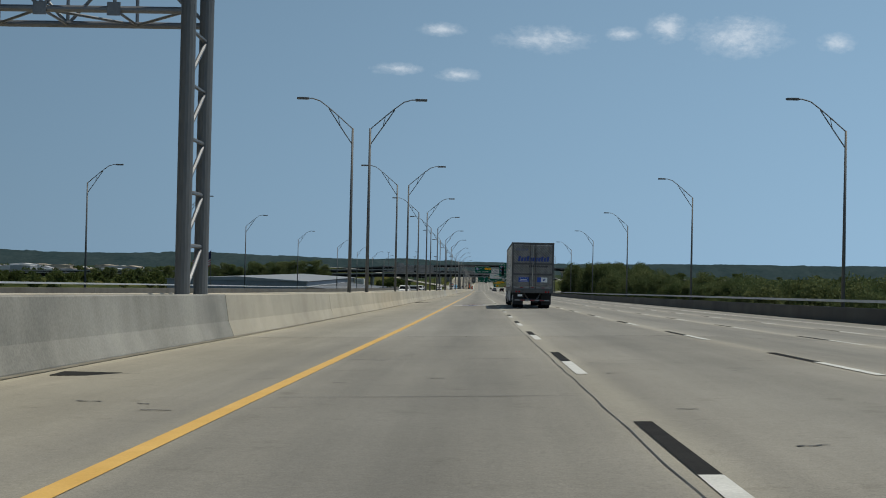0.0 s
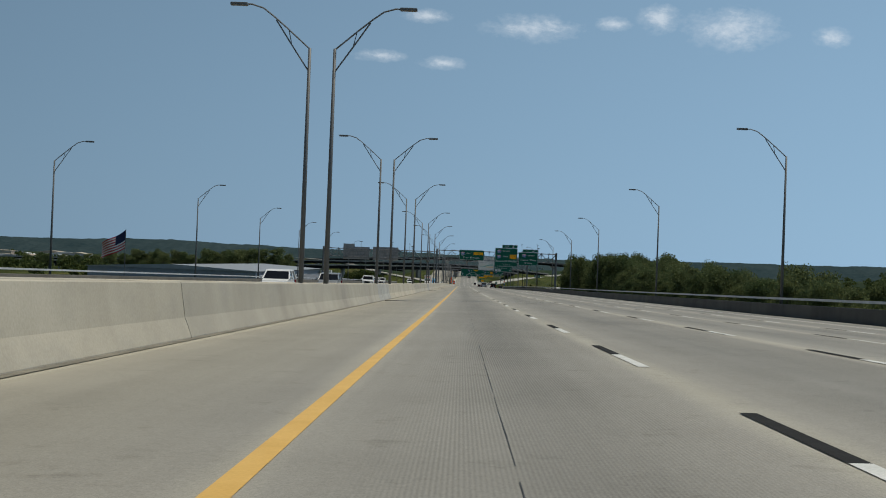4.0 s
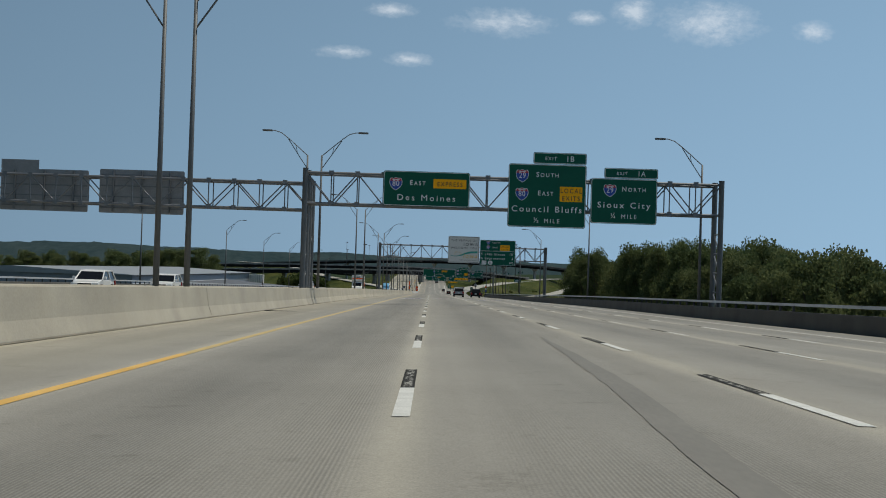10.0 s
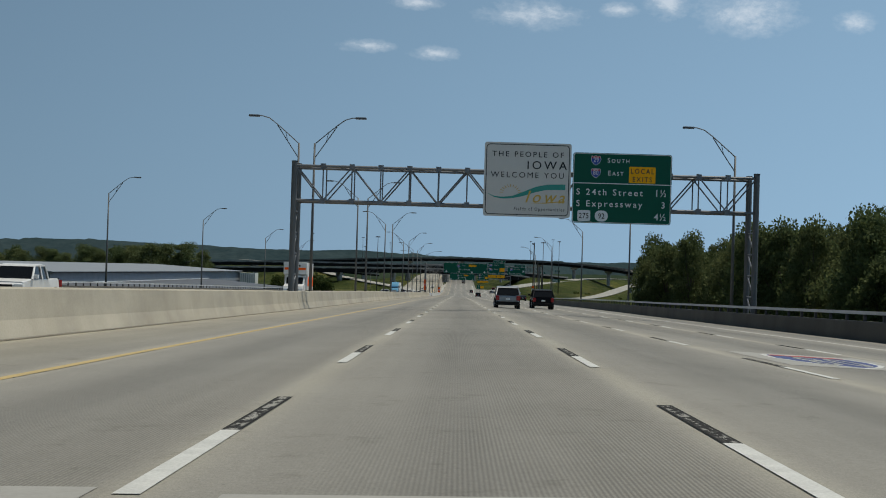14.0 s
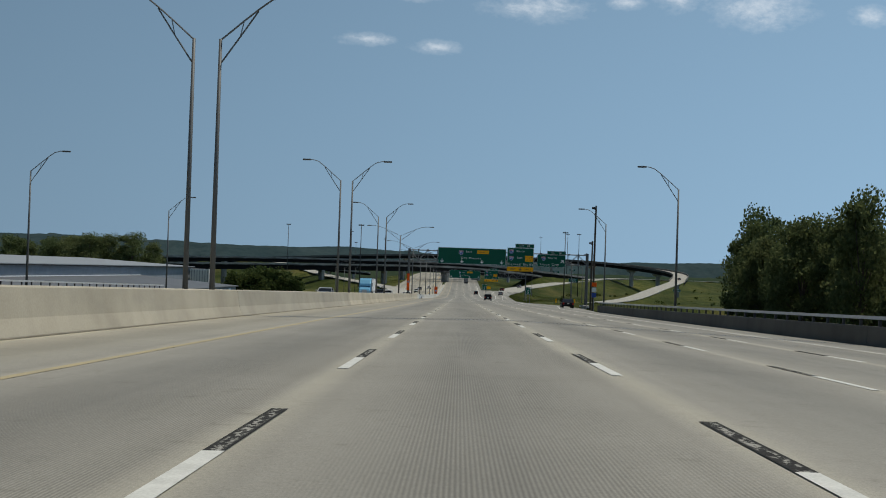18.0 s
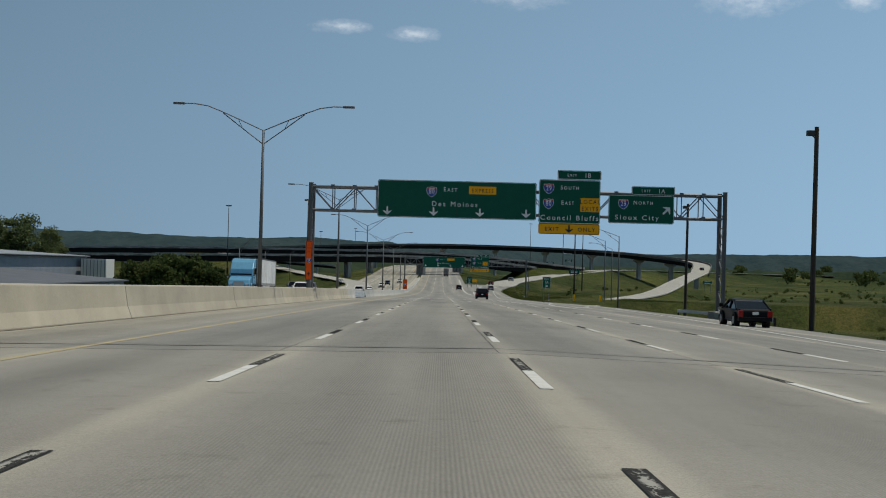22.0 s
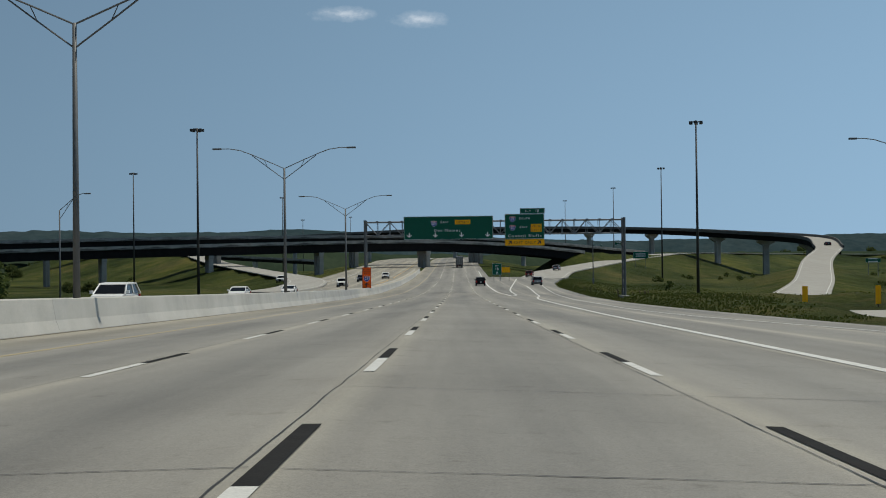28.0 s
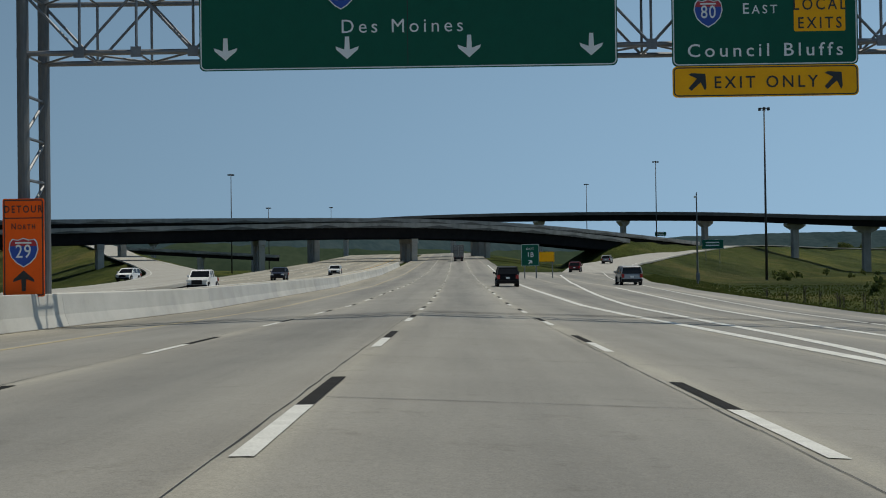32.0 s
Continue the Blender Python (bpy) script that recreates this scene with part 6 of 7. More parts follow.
vs, fs = [], []
for x, y, h in far_trees:
    g = rough_land(x, y) - 0.5
    blobs = [((x + rt.uniform(-0.3, 0.3) * h, y + rt.uniform(-0.3, 0.3) * h, g + h * rt.uniform(0.35, 0.8)), (h * 0.26, h * 0.26, h * 0.2)) for k in range(6)]
    v, f = leaf_cloud(rt, blobs, 300 if h > 5 else 60, h * (0.065 if h > 5 else 0.11))
    fs += [tuple(i + len(vs) for i in q) for q in f]
    vs += v
tagged(part("far_woods", (vs, fs), LEAF_BUSH), "scattered distant trees over the flood plain", "trees", kind="stuff")
for x, y, sc in ((-88, 1166, 1.5), (-82, 1172, 1.75), (-76, 1168, 1.85), (-70, 1174, 1.75), (-65, 1168, 1.45), (-79, 1160, 1.5)):
    plant(BUSHES, x, y, LAND - 0.3, sc, 1.2)
for i in range(24):
    x, y = rt.uniform(-260, -70), rt.uniform(1240, 1700)
    if min(math.hypot(q.x - x, q.y - y) for q in low + fly + bend(WEST_RAMP)) < 16:
        continue
    plant(BUSHES, x, y, rough_land(x, y) - 0.4, rt.uniform(0.4, 0.9), 1.3)


# ---- buildings beyond the road ----
def warehouse():
    b = thing("warehouse", label="low warehouse with a broad grey metal roof and pale fascia", category="building")
    wall_m = worn("warehouse_wall", (0.16, 0.18, 0.21), (0.22, 0.245, 0.28), 0.7, 0.3, 5)
    pale_roof = worn("pale_roof_metal", (0.22, 0.235, 0.25), (0.30, 0.315, 0.33), 0.5, 0.2, 4, 0.2)
    roof_m = worn("grey_roof", (0.075, 0.08, 0.09), (0.13, 0.137, 0.148), 0.6, 0.2, 4, 0.2)
    x0, x1, y0, y1, ze, zr = -214, -117, 880, 1216, -11.9, -9.2
    part("wall", boxes((x0, x1, y0, y1, LAND - 1, ze)), wall_m, b)
    part("roof", prism([(x1 + 1, ze), (x1 + 1, ze + 0.3), ((x0 + x1) / 2, zr), (x0 - 1, ze + 0.3), (x0 - 1, ze)], y0 - 1, y1 + 1, "y"), pale_roof, b, "pale low-pitched metal roof")
    part("fascia", boxes((x1 + 1.02, x1 + 1.2, y0 - 1, y1 + 1, ze - 0.25, ze + 0.05)), TRIM, b, "dark eaves line")
    part("lean_to", boxes((x1 + 0.02, x1 + 37, y0, y1 - 96, LAND - 1, -18.2)), wall_m, b)
    part("lean_to_roof", prism([(x1 + 0.05, -15.6), (x1 + 0.05, -15.3), (x1 + 38, -18.1), (x1 + 38, -18.4)], y0 - 1, y1 - 95, "y"), roof_m, b, "dark grey lean-to roof")
    part("flashing", boxes((x1 + 0.06, x1 + 0.5, y0 - 1, y1 - 95, -15.42, -15.1)), SIGN_WHITE, b, "pale flashing along the wall")
    for i in range(14):
        y = y0 + 10 + i * 16.5
        part("dock_door", boxes((x1 + 37.02, x1 + 37.1, y, y + 4, LAND, LAND + 3.6)), SIGN_WHITE, b)
    part("stair_tower", boxes((x1 + 1.5, x1 + 10, y1 - 12, y1 - 1, LAND - 1, -12.6), bevel=0.05), SIGN_CREAM, b)
    for i in range(7):
        part("stair_mullion", boxes((x1 + 2.2 + i * 1.2, x1 + 2.4 + i * 1.2, y1 - 12.08, y1 - 12.01, LAND, -12.9)), STEEL, b)


warehouse()


rb = random.Random(77)
pale_m = [plain("shed_white", (0.6, 0.6, 0.6), 0.7), plain("shed_grey", (0.32, 0.33, 0.35), 0.7), plain("shed_tan", (0.4, 0.34, 0.27), 0.8)]
for i in range(46):  # town below the bluffs
    x, y = rb.uniform(-720, -430), rb.uniform(1530, 1700)
    w, d, h = rb.uniform(12, 40), rb.uniform(12, 30), rb.uniform(8, 15)
    b = thing("shed_building", label="low commercial shed below the wooded bluffs", category="building", group="distant sheds")
    g = rough_land(x, y) - 0.5
    part("wall", boxes((x - w / 2, x + w / 2, y, y + d, g, g + h)), rb.choice(pale_m), b)
    part("roof", prism([(x - w / 2 - 0.4, g + h), (x, g + h + rb.uniform(0.6, 2.2)), (x + w / 2 + 0.4, g + h)], y - 0.4, y + d + 0.4, "y"), rb.choice(pale_m), b)
    part("door", boxes((x - 2, x + 2, y - 0.1, y - 0.02, g, g + 3.4)), TRIM, b)
for x, y, zz in ((-313, 1412, -10.9),):
    b = thing("fuel_canopy", label="white flat canopy of a filling station on two columns", category="canopy")
    part("roof", boxes((x - 2, x + 22, y - 6, y + 6, zz - 1.3, zz), bevel=0.05), SIGN_WHITE, b)
    for k in (4, 16):
        part("column", boxes((x + k - 0.4, x + k + 0.4, y - 0.4, y + 0.4, LAND, zz - 1.3)), SIGN_WHITE, b)

# large flag on its pole
f = thing("flagpole", Matrix.Translation((-147.6, 709.1, LAND)), "striped flag drooping from a tall pole beyond the bridge", "flag")
bm = bmesh.new()
tube(bm, (0, 0, 0), (0, 0, 29.8), 0.28, 0.12, 10)
part("pole", bm, POLE_STEEL, f)
NX, NZ = 20, 13
def flag_pt(u, v):
    droop = 10.5 * u ** 1.1
    return (-10.5 * u, 1.1 * math.sin(u * 7 + v * 2) * u, 29.3 - v * (8.2 - 1.5 * u) - droop * 0.62 - 0.5 * math.sin(u * 5))
for k in range(13):
    vs, fs = [], []
    u0 = 0.42 if k < 7 else 0.0
    for i in range(NX + 1):
        u = u0 + (1 - u0) * i / NX
        vs += [flag_pt(u, k / 13), flag_pt(u, (k + 1) / 13)]
    fs = [(2 * i, 2 * i + 1, 2 * i + 3, 2 * i + 2) for i in range(NX)]
    part("stripe", (vs, fs), SIGN_RED if k % 2 == 0 else SIGN_CREAM, f)
vs = [flag_pt(0.42 * i / 8, j * 7 / 13 / 4) for i in range(9) for j in range(5)]
part("canton", (vs, [(i * 5 + j, i * 5 + j + 1, i * 5 + j + 6, i * 5 + j + 5) for i in range(8) for j in range(4)]), plain("flag_navy", (0.012, 0.016, 0.06), 0.8), f)

# wooden poles and roadside rail past the bridge
for x, y, zt in ((26.3, 840, -4.4), (23.4, 808.4, -0.4), (31.7, 904, -5.3)):
    p = thing("wooden_pole", Matrix.Translation((x, y, -19.0)), "dark weathered wooden utility pole beside the shoulder", "utility pole")
    bm = bmesh.new()
    tube(bm, (0, 0, 0), (0.1, 0, zt + 19.0), 0.17, 0.12, 10)
    part("pole", bm, WOOD, p)
    part("floodlight", boxes((-0.45, 0.0, -0.15, 0.15, zt + 18.5, zt + 18.8), bevel=0.04), DARK_STEEL, p)
    part("bracket", bars([((0, 0, zt + 18.4), (-0.3, 0, zt + 18.65))], 0.03), DARK_STEEL, p)
s = thing("sign_stack", Matrix.Translation((23.3, 806.0, -12.2)), "orange marker over two small route signs on the pole", "road sign")
part("marker", boxes((-0.32, 0.32, -0.03, 0.0, 0.75, 1.3)), SIGN_ORANGE, s)
part("route_plate", boxes((-0.3, 0.3, -0.03, 0.0, 0.0, 0.62)), SIGN_WHITE, s)
part("route_plate", boxes((-0.3, 0.3, -0.03, 0.0, -0.7, -0.1)), SIGN_BLUE, s)
part("post", boxes((-0.04, 0.04, 0.0, 0.08, -4.2, 1.2)), STEEL, s)
gr = thing("guardrail", label="weathered steel guardrail in front of the gantry columns", category="guardrail")
line = [Vector((q[0], q[1], road_z(right_edge(q[1]), q[1]) + 0.25)) for q in ((27.4, 852), (28.0, 860), (28.6, 868), (29.2, 876), (29.9, 884), (30.2, 900))]
part("rail", ribbon(line, [(0, -0.15), (0.05, -0.1), (0, 0), (0.05, 0.1), (0, 0.15), (-0.03, 0.15), (-0.03, -0.15)]), RAIL_STEEL, gr)
for q in line:
    part("post", boxes((q.x + 0.02, q.x + 0.17, q.y, q.y + 0.12, q.z - 1.3, q.z + 0.15)), WOOD, gr)


# rough grass along the right-hand verge and on the ramp banks
def grass_stand(name, spots, label, mat):
    vs, fs = [], []
    for x, y, z, h in spots:
        for k in range(5):
            a = rt.random() * 6.28
            c, s_ = math.cos(a), math.sin(a)
            w, lean = h * 0.2, h * rt.uniform(-0.7, 0.7)
            o = len(vs)
            vs += [(x - c * w, y - s_ * w, z - 0.05), (x + c * w, y + s_ * w, z - 0.05), (x + s_ * lean + c * w * 0.5, y + c * lean, z + h), (x - c * w * 0.6 - s_ * lean, y + c * lean * 0.4, z + h * 0.8)]
            fs += [(o, o + 1, o + 2), (o, o + 2, o + 3)]
    tagged(part(name, (vs, fs), mat), label, "grass", kind="stuff")


GRASS = leafy("verge_grass", (0.060, 0.094, 0.023), (0.160, 0.178, 0.058))
ground_mesh = bpy.data.objects["ground"].data
from mathutils.bvhtree import BVHTree
ground_tree = BVHTree.FromPolygons([v.co for v in ground_mesh.vertices], [tuple(p.vertices) for p in ground_mesh.polygons])
ramp_lines = [(q.x, q.y) for q in bend(EXIT_A)[:40] + bend(EXIT_B)]


def scatter(n, y0, y1, off, far, h0, h1):
    out = []
    for i in range(n):
        y = rt.uniform(y0, y1)
        x = right_edge(y) + off + far * rt.random() ** 2
        if min((a - x) ** 2 + (b - y) ** 2 for a, b in ramp_lines) < 70:
            continue
        hit = ground_tree.ray_cast(Vector((x, y, 20)), Vector((0, 0, -1)))[0]
        if hit:
            out.append((x, y, hit.z, rt.uniform(h0, h1)))
    return out


grass_stand("verge_grass", scatter(13000, 796, 1012, 0.6, 30, 0.05, 0.20) + scatter(20000, 1030, 1325, 0.7, 34, 0.05, 0.20), "tufts of rough verge grass beside the shoulder", GRASS)
p = thing("camera_pole", Matrix.Translation((42.7, 1300, -21.6)), "slim grey traffic camera pole beside the exit ramp", "pole")
bm = bmesh.new()
tube(bm, (0, 0, 0), (0, 0, 13.0), 0.15, 0.08, 10)
part("pole", bm, POLE_STEEL, p)
part("camera_housing", boxes((-0.35, -0.05, -0.12, 0.12, 12.2, 12.5), bevel=0.03), SIGN_WHITE, p)
part("cabinet", boxes((-0.25, 0.25, -0.4, -0.15, 0.5, 1.6), bevel=0.02), STEEL, p)


# ---- vehicles ----
def paint(name, c, metal=0.3):
    m, n, l, b = material(name, 0.4, metal, 0.25)
    v = noise_tex(n, l, coords(n, l), 3.0, 3)
    l.new(ramp(n, l, v, [(0.3, tuple(x * 0.88 for x in c)), (0.7, c)]), b.inputs["Base Color"])
    b.inputs["Coat Weight"].default_value, b.inputs["Coat Roughness"].default_value = 0.2 if max(c) > 0.1 else 0.0, 0.08
    b.inputs["Specular IOR Level"].default_value = 0.25 if max(c) > 0.1 else 0.1
    return m


P_BLACK, P_WHITE, P_SILVER = paint("black_car_paint", (0.008, 0.008, 0.010), 0.0), paint("white_car_paint", (0.72, 0.72, 0.71), 0.0), paint("silver_car_paint", (0.32, 0.33, 0.34), 0.6)
P_DARK, P_RED, P_BLUE = paint("dark_blue_car_paint", (0.02, 0.028, 0.05)), paint("dark_red_car_paint", (0.12, 0.015, 0.02)), paint("light_blue_truck_paint", (0.14, 0.36, 0.55), 0.2)
P_NAVY = paint("navy_truck_paint", (0.022, 0.050, 0.105), 0.35)


def wheel(parent, x, y, r, width, side):
    w = part("wheel", boxes((-0.02, 0.02, -0.02, 0.02, -0.02, 0.02)), TRIM, parent)
    w.matrix_basis = Matrix.Translation((x, y, r)) @ Matrix.Rotation(radians(90), 4, "Y")
    bm = bmesh.new()
    for a, b, ra, rb_ in ((-width / 2, -width / 2 + 0.04, r * 0.93, r), (-width / 2 + 0.04, width / 2 - 0.04, r, r), (width / 2 - 0.04, width / 2, r, r * 0.93)):
        tube(bm, (0, 0, a), (0, 0, b), ra, rb_, 24)
    part("tyre", bm, RUBBER, w)
    bm = bmesh.new()
    o = side * width / 2
    tube(bm, (0, 0, o - 0.02 * side), (0, 0, o + 0.012 * side), r * 0.64, r * 0.58, 20)
    tube(bm, (0, 0, o), (0, 0, o + 0.05 * side), r * 0.2, r * 0.15, 12)
    for k in range(5):
        a = k * 1.2566
        tube(bm, (math.cos(a) * r * 0.36, math.sin(a) * r * 0.36, o), (math.cos(a) * r * 0.36, math.sin(a) * r * 0.36, o + 0.03 * side), 0.04, 0.03, 6)
    part("rim", bm, CHROME, w)
    return w


CAR_KINDS = {
    # length, width, height, bonnet, belt; cabin as (y at foot, y at roof) behind and in front
    "suv": (4.75, 1.90, 1.72, 1.04, 1.08, (-2.26, -1.75), (1.25, 0.30)),
    "sedan": (4.85, 1.84, 1.46, 0.90, 0.97, (-1.95, -0.95), (1.30, 0.25)),
    "pickup": (5.75, 1.98, 1.88, 1.15, 1.20, (-0.75, -0.60), (1.55, 0.85)),
    "van": (5.05, 1.98, 1.76, 1.02, 1.10, (-2.42, -2.2), (1.70, 0.65)),
}


def car(kind, mat, x, y, z, heading, label, group=""):
    """A car at the ground point given; heading 0 drives to +y."""
    L, W, H, hood, belt, back, front = CAR_KINDS[kind]
    t = thing({"suv": "sport_utility", "sedan": "sedan_car", "pickup": "pickup_truck", "van": "minivan"}[kind], Matrix.Translation((x, y, z)) @ Matrix.Rotation(radians(heading), 4, "Z"), label, "car", group)
    h = L / 2
    f0 = front[0]
    low = [(-h + 0.08, 0.36), (-h, 0.55), (-h + 0.03, belt - 0.12), (-h + 0.12, belt), (f0, belt), (f0 + 0.25, hood + 0.03), (h - 0.35, hood - 0.06), (h - 0.06, hood - 0.22), (h, 0.5), (h - 0.1, 0.3), (h - 0.6, 0.26), (-h + 0.6, 0.26)]
    bm = prism(low, -W / 2, W / 2, "x", 0.0)
    bmesh.ops.subdivide_edges(bm, edges=[e for e in bm.edges if abs(e.verts[0].co.x - e.verts[1].co.x) < 0.01], cuts=1)
    bmesh.ops.bevel(bm, geom=[e for e in bm.edges if e.calc_face_angle(0) > 0.35], offset=0.07, segments=3, affect="EDGES", profile=0.6)
    for v in bm.verts:  # narrower towards both ends and in from the waist to the bonnet
        v.co.x *= (1 - 0.11 * (abs(v.co.y) / h) ** 4) * (1 - 0.05 * max(0.0, (v.co.z - 0.55) / 0.5)) * (1 - 0.05 * max(0.0, (0.45 - v.co.z) / 0.2))
        v.co.y -= math.copysign(0.16 * (abs(v.co.x) / (W / 2)) ** 3, v.co.y) if abs(v.co.y) > h - 0.3 else 0.0
    part("body", bm, mat, t, smooth=False)
    # cabin glass that leans in towards the roof
    i = 0.20
    foot = [(-W / 2 + 0.05, back[0]), (W / 2 - 0.05, back[0]), (W / 2 - 0.05, f0), (-W / 2 + 0.05, f0)]
    top = [(-W / 2 + i, back[1]), (W / 2 - i, back[1]), (W / 2 - i, front[1]), (-W / 2 + i, front[1])]
    for k, nm in enumerate(("rear_window", "side_window", "windscreen", "side_window")):
        p, q = foot[k], foot[(k + 1) % 4]
        u, v = top[(k + 1) % 4], top[k]
        vs = [(*p, belt - 0.02), (*q, belt - 0.02), (*u, H - 0.07), (*v, H - 0.07)]
        part(nm, (vs, [(0, 1, 2, 3)]), GLASS_DARK, t)
    mid_ = (back[1] + front[1]) / 2
    part("roof", prism([(back[1] - 0.10, H - 0.12), (back[1] - 0.02, H - 0.06), (back[1] + 0.35, H - 0.012), (mid_, H + 0.01), (front[1] - 0.4, H - 0.012), (front[1] + 0.02, H - 0.06), (front[1] + 0.10, H - 0.12)], -W / 2 + i - 0.05, W / 2 - i + 0.05, "x", 0.03), mat, t)
    for k in range(4):
        bm = bmesh.new()
        s = -1 if k in (0, 3) else 1
        tube(bm, (foot[k][0] + 0.02 * s, foot[k][1], belt - 0.03), (top[k][0] + 0.03 * s, top[k][1], H - 0.05), 0.055, 0.045, 6)
        part("pillar", bm, mat, t)
    mid = (back[1] + front[1]) / 2
    for s in (-1, 1):
        bm = bmesh.new()
        tube(bm, (s * (W / 2 - 0.03), mid, belt - 0.03), (s * (W / 2 - i + 0.02), mid, H - 0.05), 0.05, 0.045, 6)
        part("pillar", bm, TRIM if kind == "sedan" else mat, t)
        part("mirror", boxes((s * (W / 2 + 0.10) - 0.10, s * (W / 2 + 0.10) + 0.10, f0 - 0.25, f0 - 0.08, belt + 0.02, belt + 0.2), bevel=0.03), mat, t)
        part("tail_lamp", boxes((s * (W / 2 - 0.16) - 0.13, s * (W / 2 - 0.16) + 0.13, -h - 0.015, -h + 0.1, belt - 0.42, belt - 0.08), bevel=0.02), TAIL, t)
        part("head_lamp", boxes((s * (W / 2 - 0.24) - 0.2, s * (W / 2 - 0.24) + 0.2, h - 0.16, h - 0.01, hood - 0.36, hood - 0.18), bevel=0.03), HEAD, t)
        for yy in (-h + 0.95, h - 0.95):
            bm = bmesh.new()
            tube(bm, (s * (W / 2 - 0.25), yy, 0.36), (s * (W / 2 + 0.006), yy, 0.36), 0.43, 0.43, 20)
            part("wheel_arch", bm, TRIM, t)
            wheel(t, s * (W / 2 - 0.09), yy, 0.355, 0.22, s)
    part("rear_bumper", boxes((-W / 2 + 0.04, W / 2 - 0.04, -h - 0.05, -h + 0.2, 0.34, 0.56), bevel=0.04), TRIM if kind != "sedan" else mat, t)
    part("front_bumper", boxes((-W / 2 + 0.05, W / 2 - 0.05, h - 0.2, h + 0.05, 0.3, 0.52), bevel=0.04), TRIM if kind != "sedan" else mat, t)
    part("grille", boxes((-W / 2 + 0.5, W / 2 - 0.5, h - 0.06, h + 0.012, 0.55, hood - 0.2), bevel=0.01), TRIM, t)
    part("number_plate", boxes((-0.16, 0.16, -h - 0.04, -h - 0.01, 0.68, 0.83)), SIGN_WHITE, t)
    if kind == "pickup":
        part("bed", boxes((-W / 2 + 0.16, W / 2 - 0.16, -h + 0.12, back[0] - 0.12, belt - 0.05, belt + 0.012)), TRIM, t)
    return t


def on_road(kind, mat, x, y, label, heading=0, group="cars on the eastbound road"):
    return car(kind, mat, x, y, road_z(x, y) + 0.005, heading, label, group)


on_road("suv", P_BLACK, 12.8, 612, "black sport utility car in its lane on the bridge")
on_road("suv", P_SILVER, 9.2, 599, "silver sport utility car in its lane on the bridge")
on_road("suv", P_BLACK, 12.8, 974, "black sport utility car on the grey pavement")
on_road("sedan", P_BLACK, 22.55, 839.5, "black saloon car in the exit lane by the guardrail")
on_road("suv", P_BLACK, 12.9, 1229, "black sport utility car near the exit nose")
on_road("van", P_SILVER, 24.6, 1238, "silver minivan in the exit lane")
car("suv", P_RED, 28.5, 1333, -19.85, -10, "dark red sport utility car on the curving ramp", "cars on the eastbound road")
car("suv", P_SILVER, 40.3, 1388, -18.4, -14, "silver car on the curving ramp", "cars on the eastbound road")
WB = "cars on the westbound road"
for kind, mat, x, y, label in (
    ("van", P_SILVER, -11.5, 270, "silver minivan behind the median barrier"),
    ("pickup", P_WHITE, -15.2, 372, "white pickup behind the median barrier"),
    ("suv", P_WHITE, -19.0, 471, "white sport utility car behind the median barrier"),
    ("suv", P_WHITE, -19.0, 447, "white sport utility car behind the median barrier"),
    ("pickup", P_WHITE, -15.2, 558, "white pickup behind the median barrier"),
    ("sedan", P_SILVER, -11.5, 793, "silver saloon car behind the median barrier"),
    ("suv", P_WHITE, -11.5, 934, "white sport utility car behind the median barrier"),
    ("pickup", P_DARK, -15.2, 960, "dark blue pickup behind the median barrier"),
    ("pickup", P_SILVER, -15.2, 981, "grey pickup behind the median barrier"),
    ("suv", P_WHITE, -11.5, 1050, "white sport utility car behind the median barrier"),
    ("sedan", P_WHITE, -15.2, 1114, "white saloon car behind the median barrier"),
    ("sedan", P_WHITE, -15.2, 1155, "white saloon car behind the median barrier"),
    ("pickup", P_WHITE, -15.2, 1238, "white pickup behind the median barrier"),
    ("suv", P_WHITE, -11.5, 235, "white sport utility car behind the median barrier"),
    ("suv", P_DARK, -15.2, 1290, "dark sport utility car behind the median barrier"),
    ("suv", P_WHITE, -11.5, 1330, "white sport utility car behind the median barrier"),
):
    on_road(kind, mat, x, y, label, 180, WB)
car("suv", P_WHITE, -34, 1284, -20.0, 175, "white car on the ramp beside the grass", WB)
car("suv", P_DARK, -115, 1168, -20.7, 60, "dark car on the loop ramp", WB)
car("sedan", P_BLACK, 144.0, 1446, -10.9, -6, "dark car on the flyover ramp", "cars on the eastbound road")

# quilted metal of the trailer doors
QUILT, n_, l_, b_ = material("quilted_metal", 0.5, 0.45, 0.3)
waves = []
for ang in (45, -45):
    wv = n_.new("ShaderNodeTexWave")
    wv.wave_type, wv.bands_direction = "BANDS", "X"
    wv.inputs["Scale"].default_value, wv.inputs["Distortion"].default_value = 2.7, 0.5
    l_.new(coords(n_, l_, (1, 1, 1), "Object", (0, radians(ang), 0)), wv.inputs["Vector"])
    waves.append(wv.outputs["Fac"])
q_ = mix(n_, l_, "LIGHTEN", 1.0, waves[0], waves[1])
l_.new(ramp(n_, l_, noise_tex(n_, l_, coords(n_, l_), 2.2, 4), [(0.3, (0.13, 0.128, 0.122)), (0.7, (0.27, 0.266, 0.257))]), b_.inputs["Base Color"])
bump(n_, l_, b_, q_, 0.85, 0.028)
VAN_WHITE = stained("trailer_white", (0.66, 0.66, 0.65), (0.80, 0.80, 0.785), (0.74, 0.73, 0.71), 0.6)
VAN_RAIL = stained("trailer_rail_grey", (0.26, 0.26, 0.25), (0.40, 0.40, 0.385), (0.6, 0.59, 0.57), 0.7)
VAN_ALU = worn("trailer_frame_metal", (0.055, 0.055, 0.055), (0.11, 0.11, 0.11), 0.6, 2, 18, 0.3)
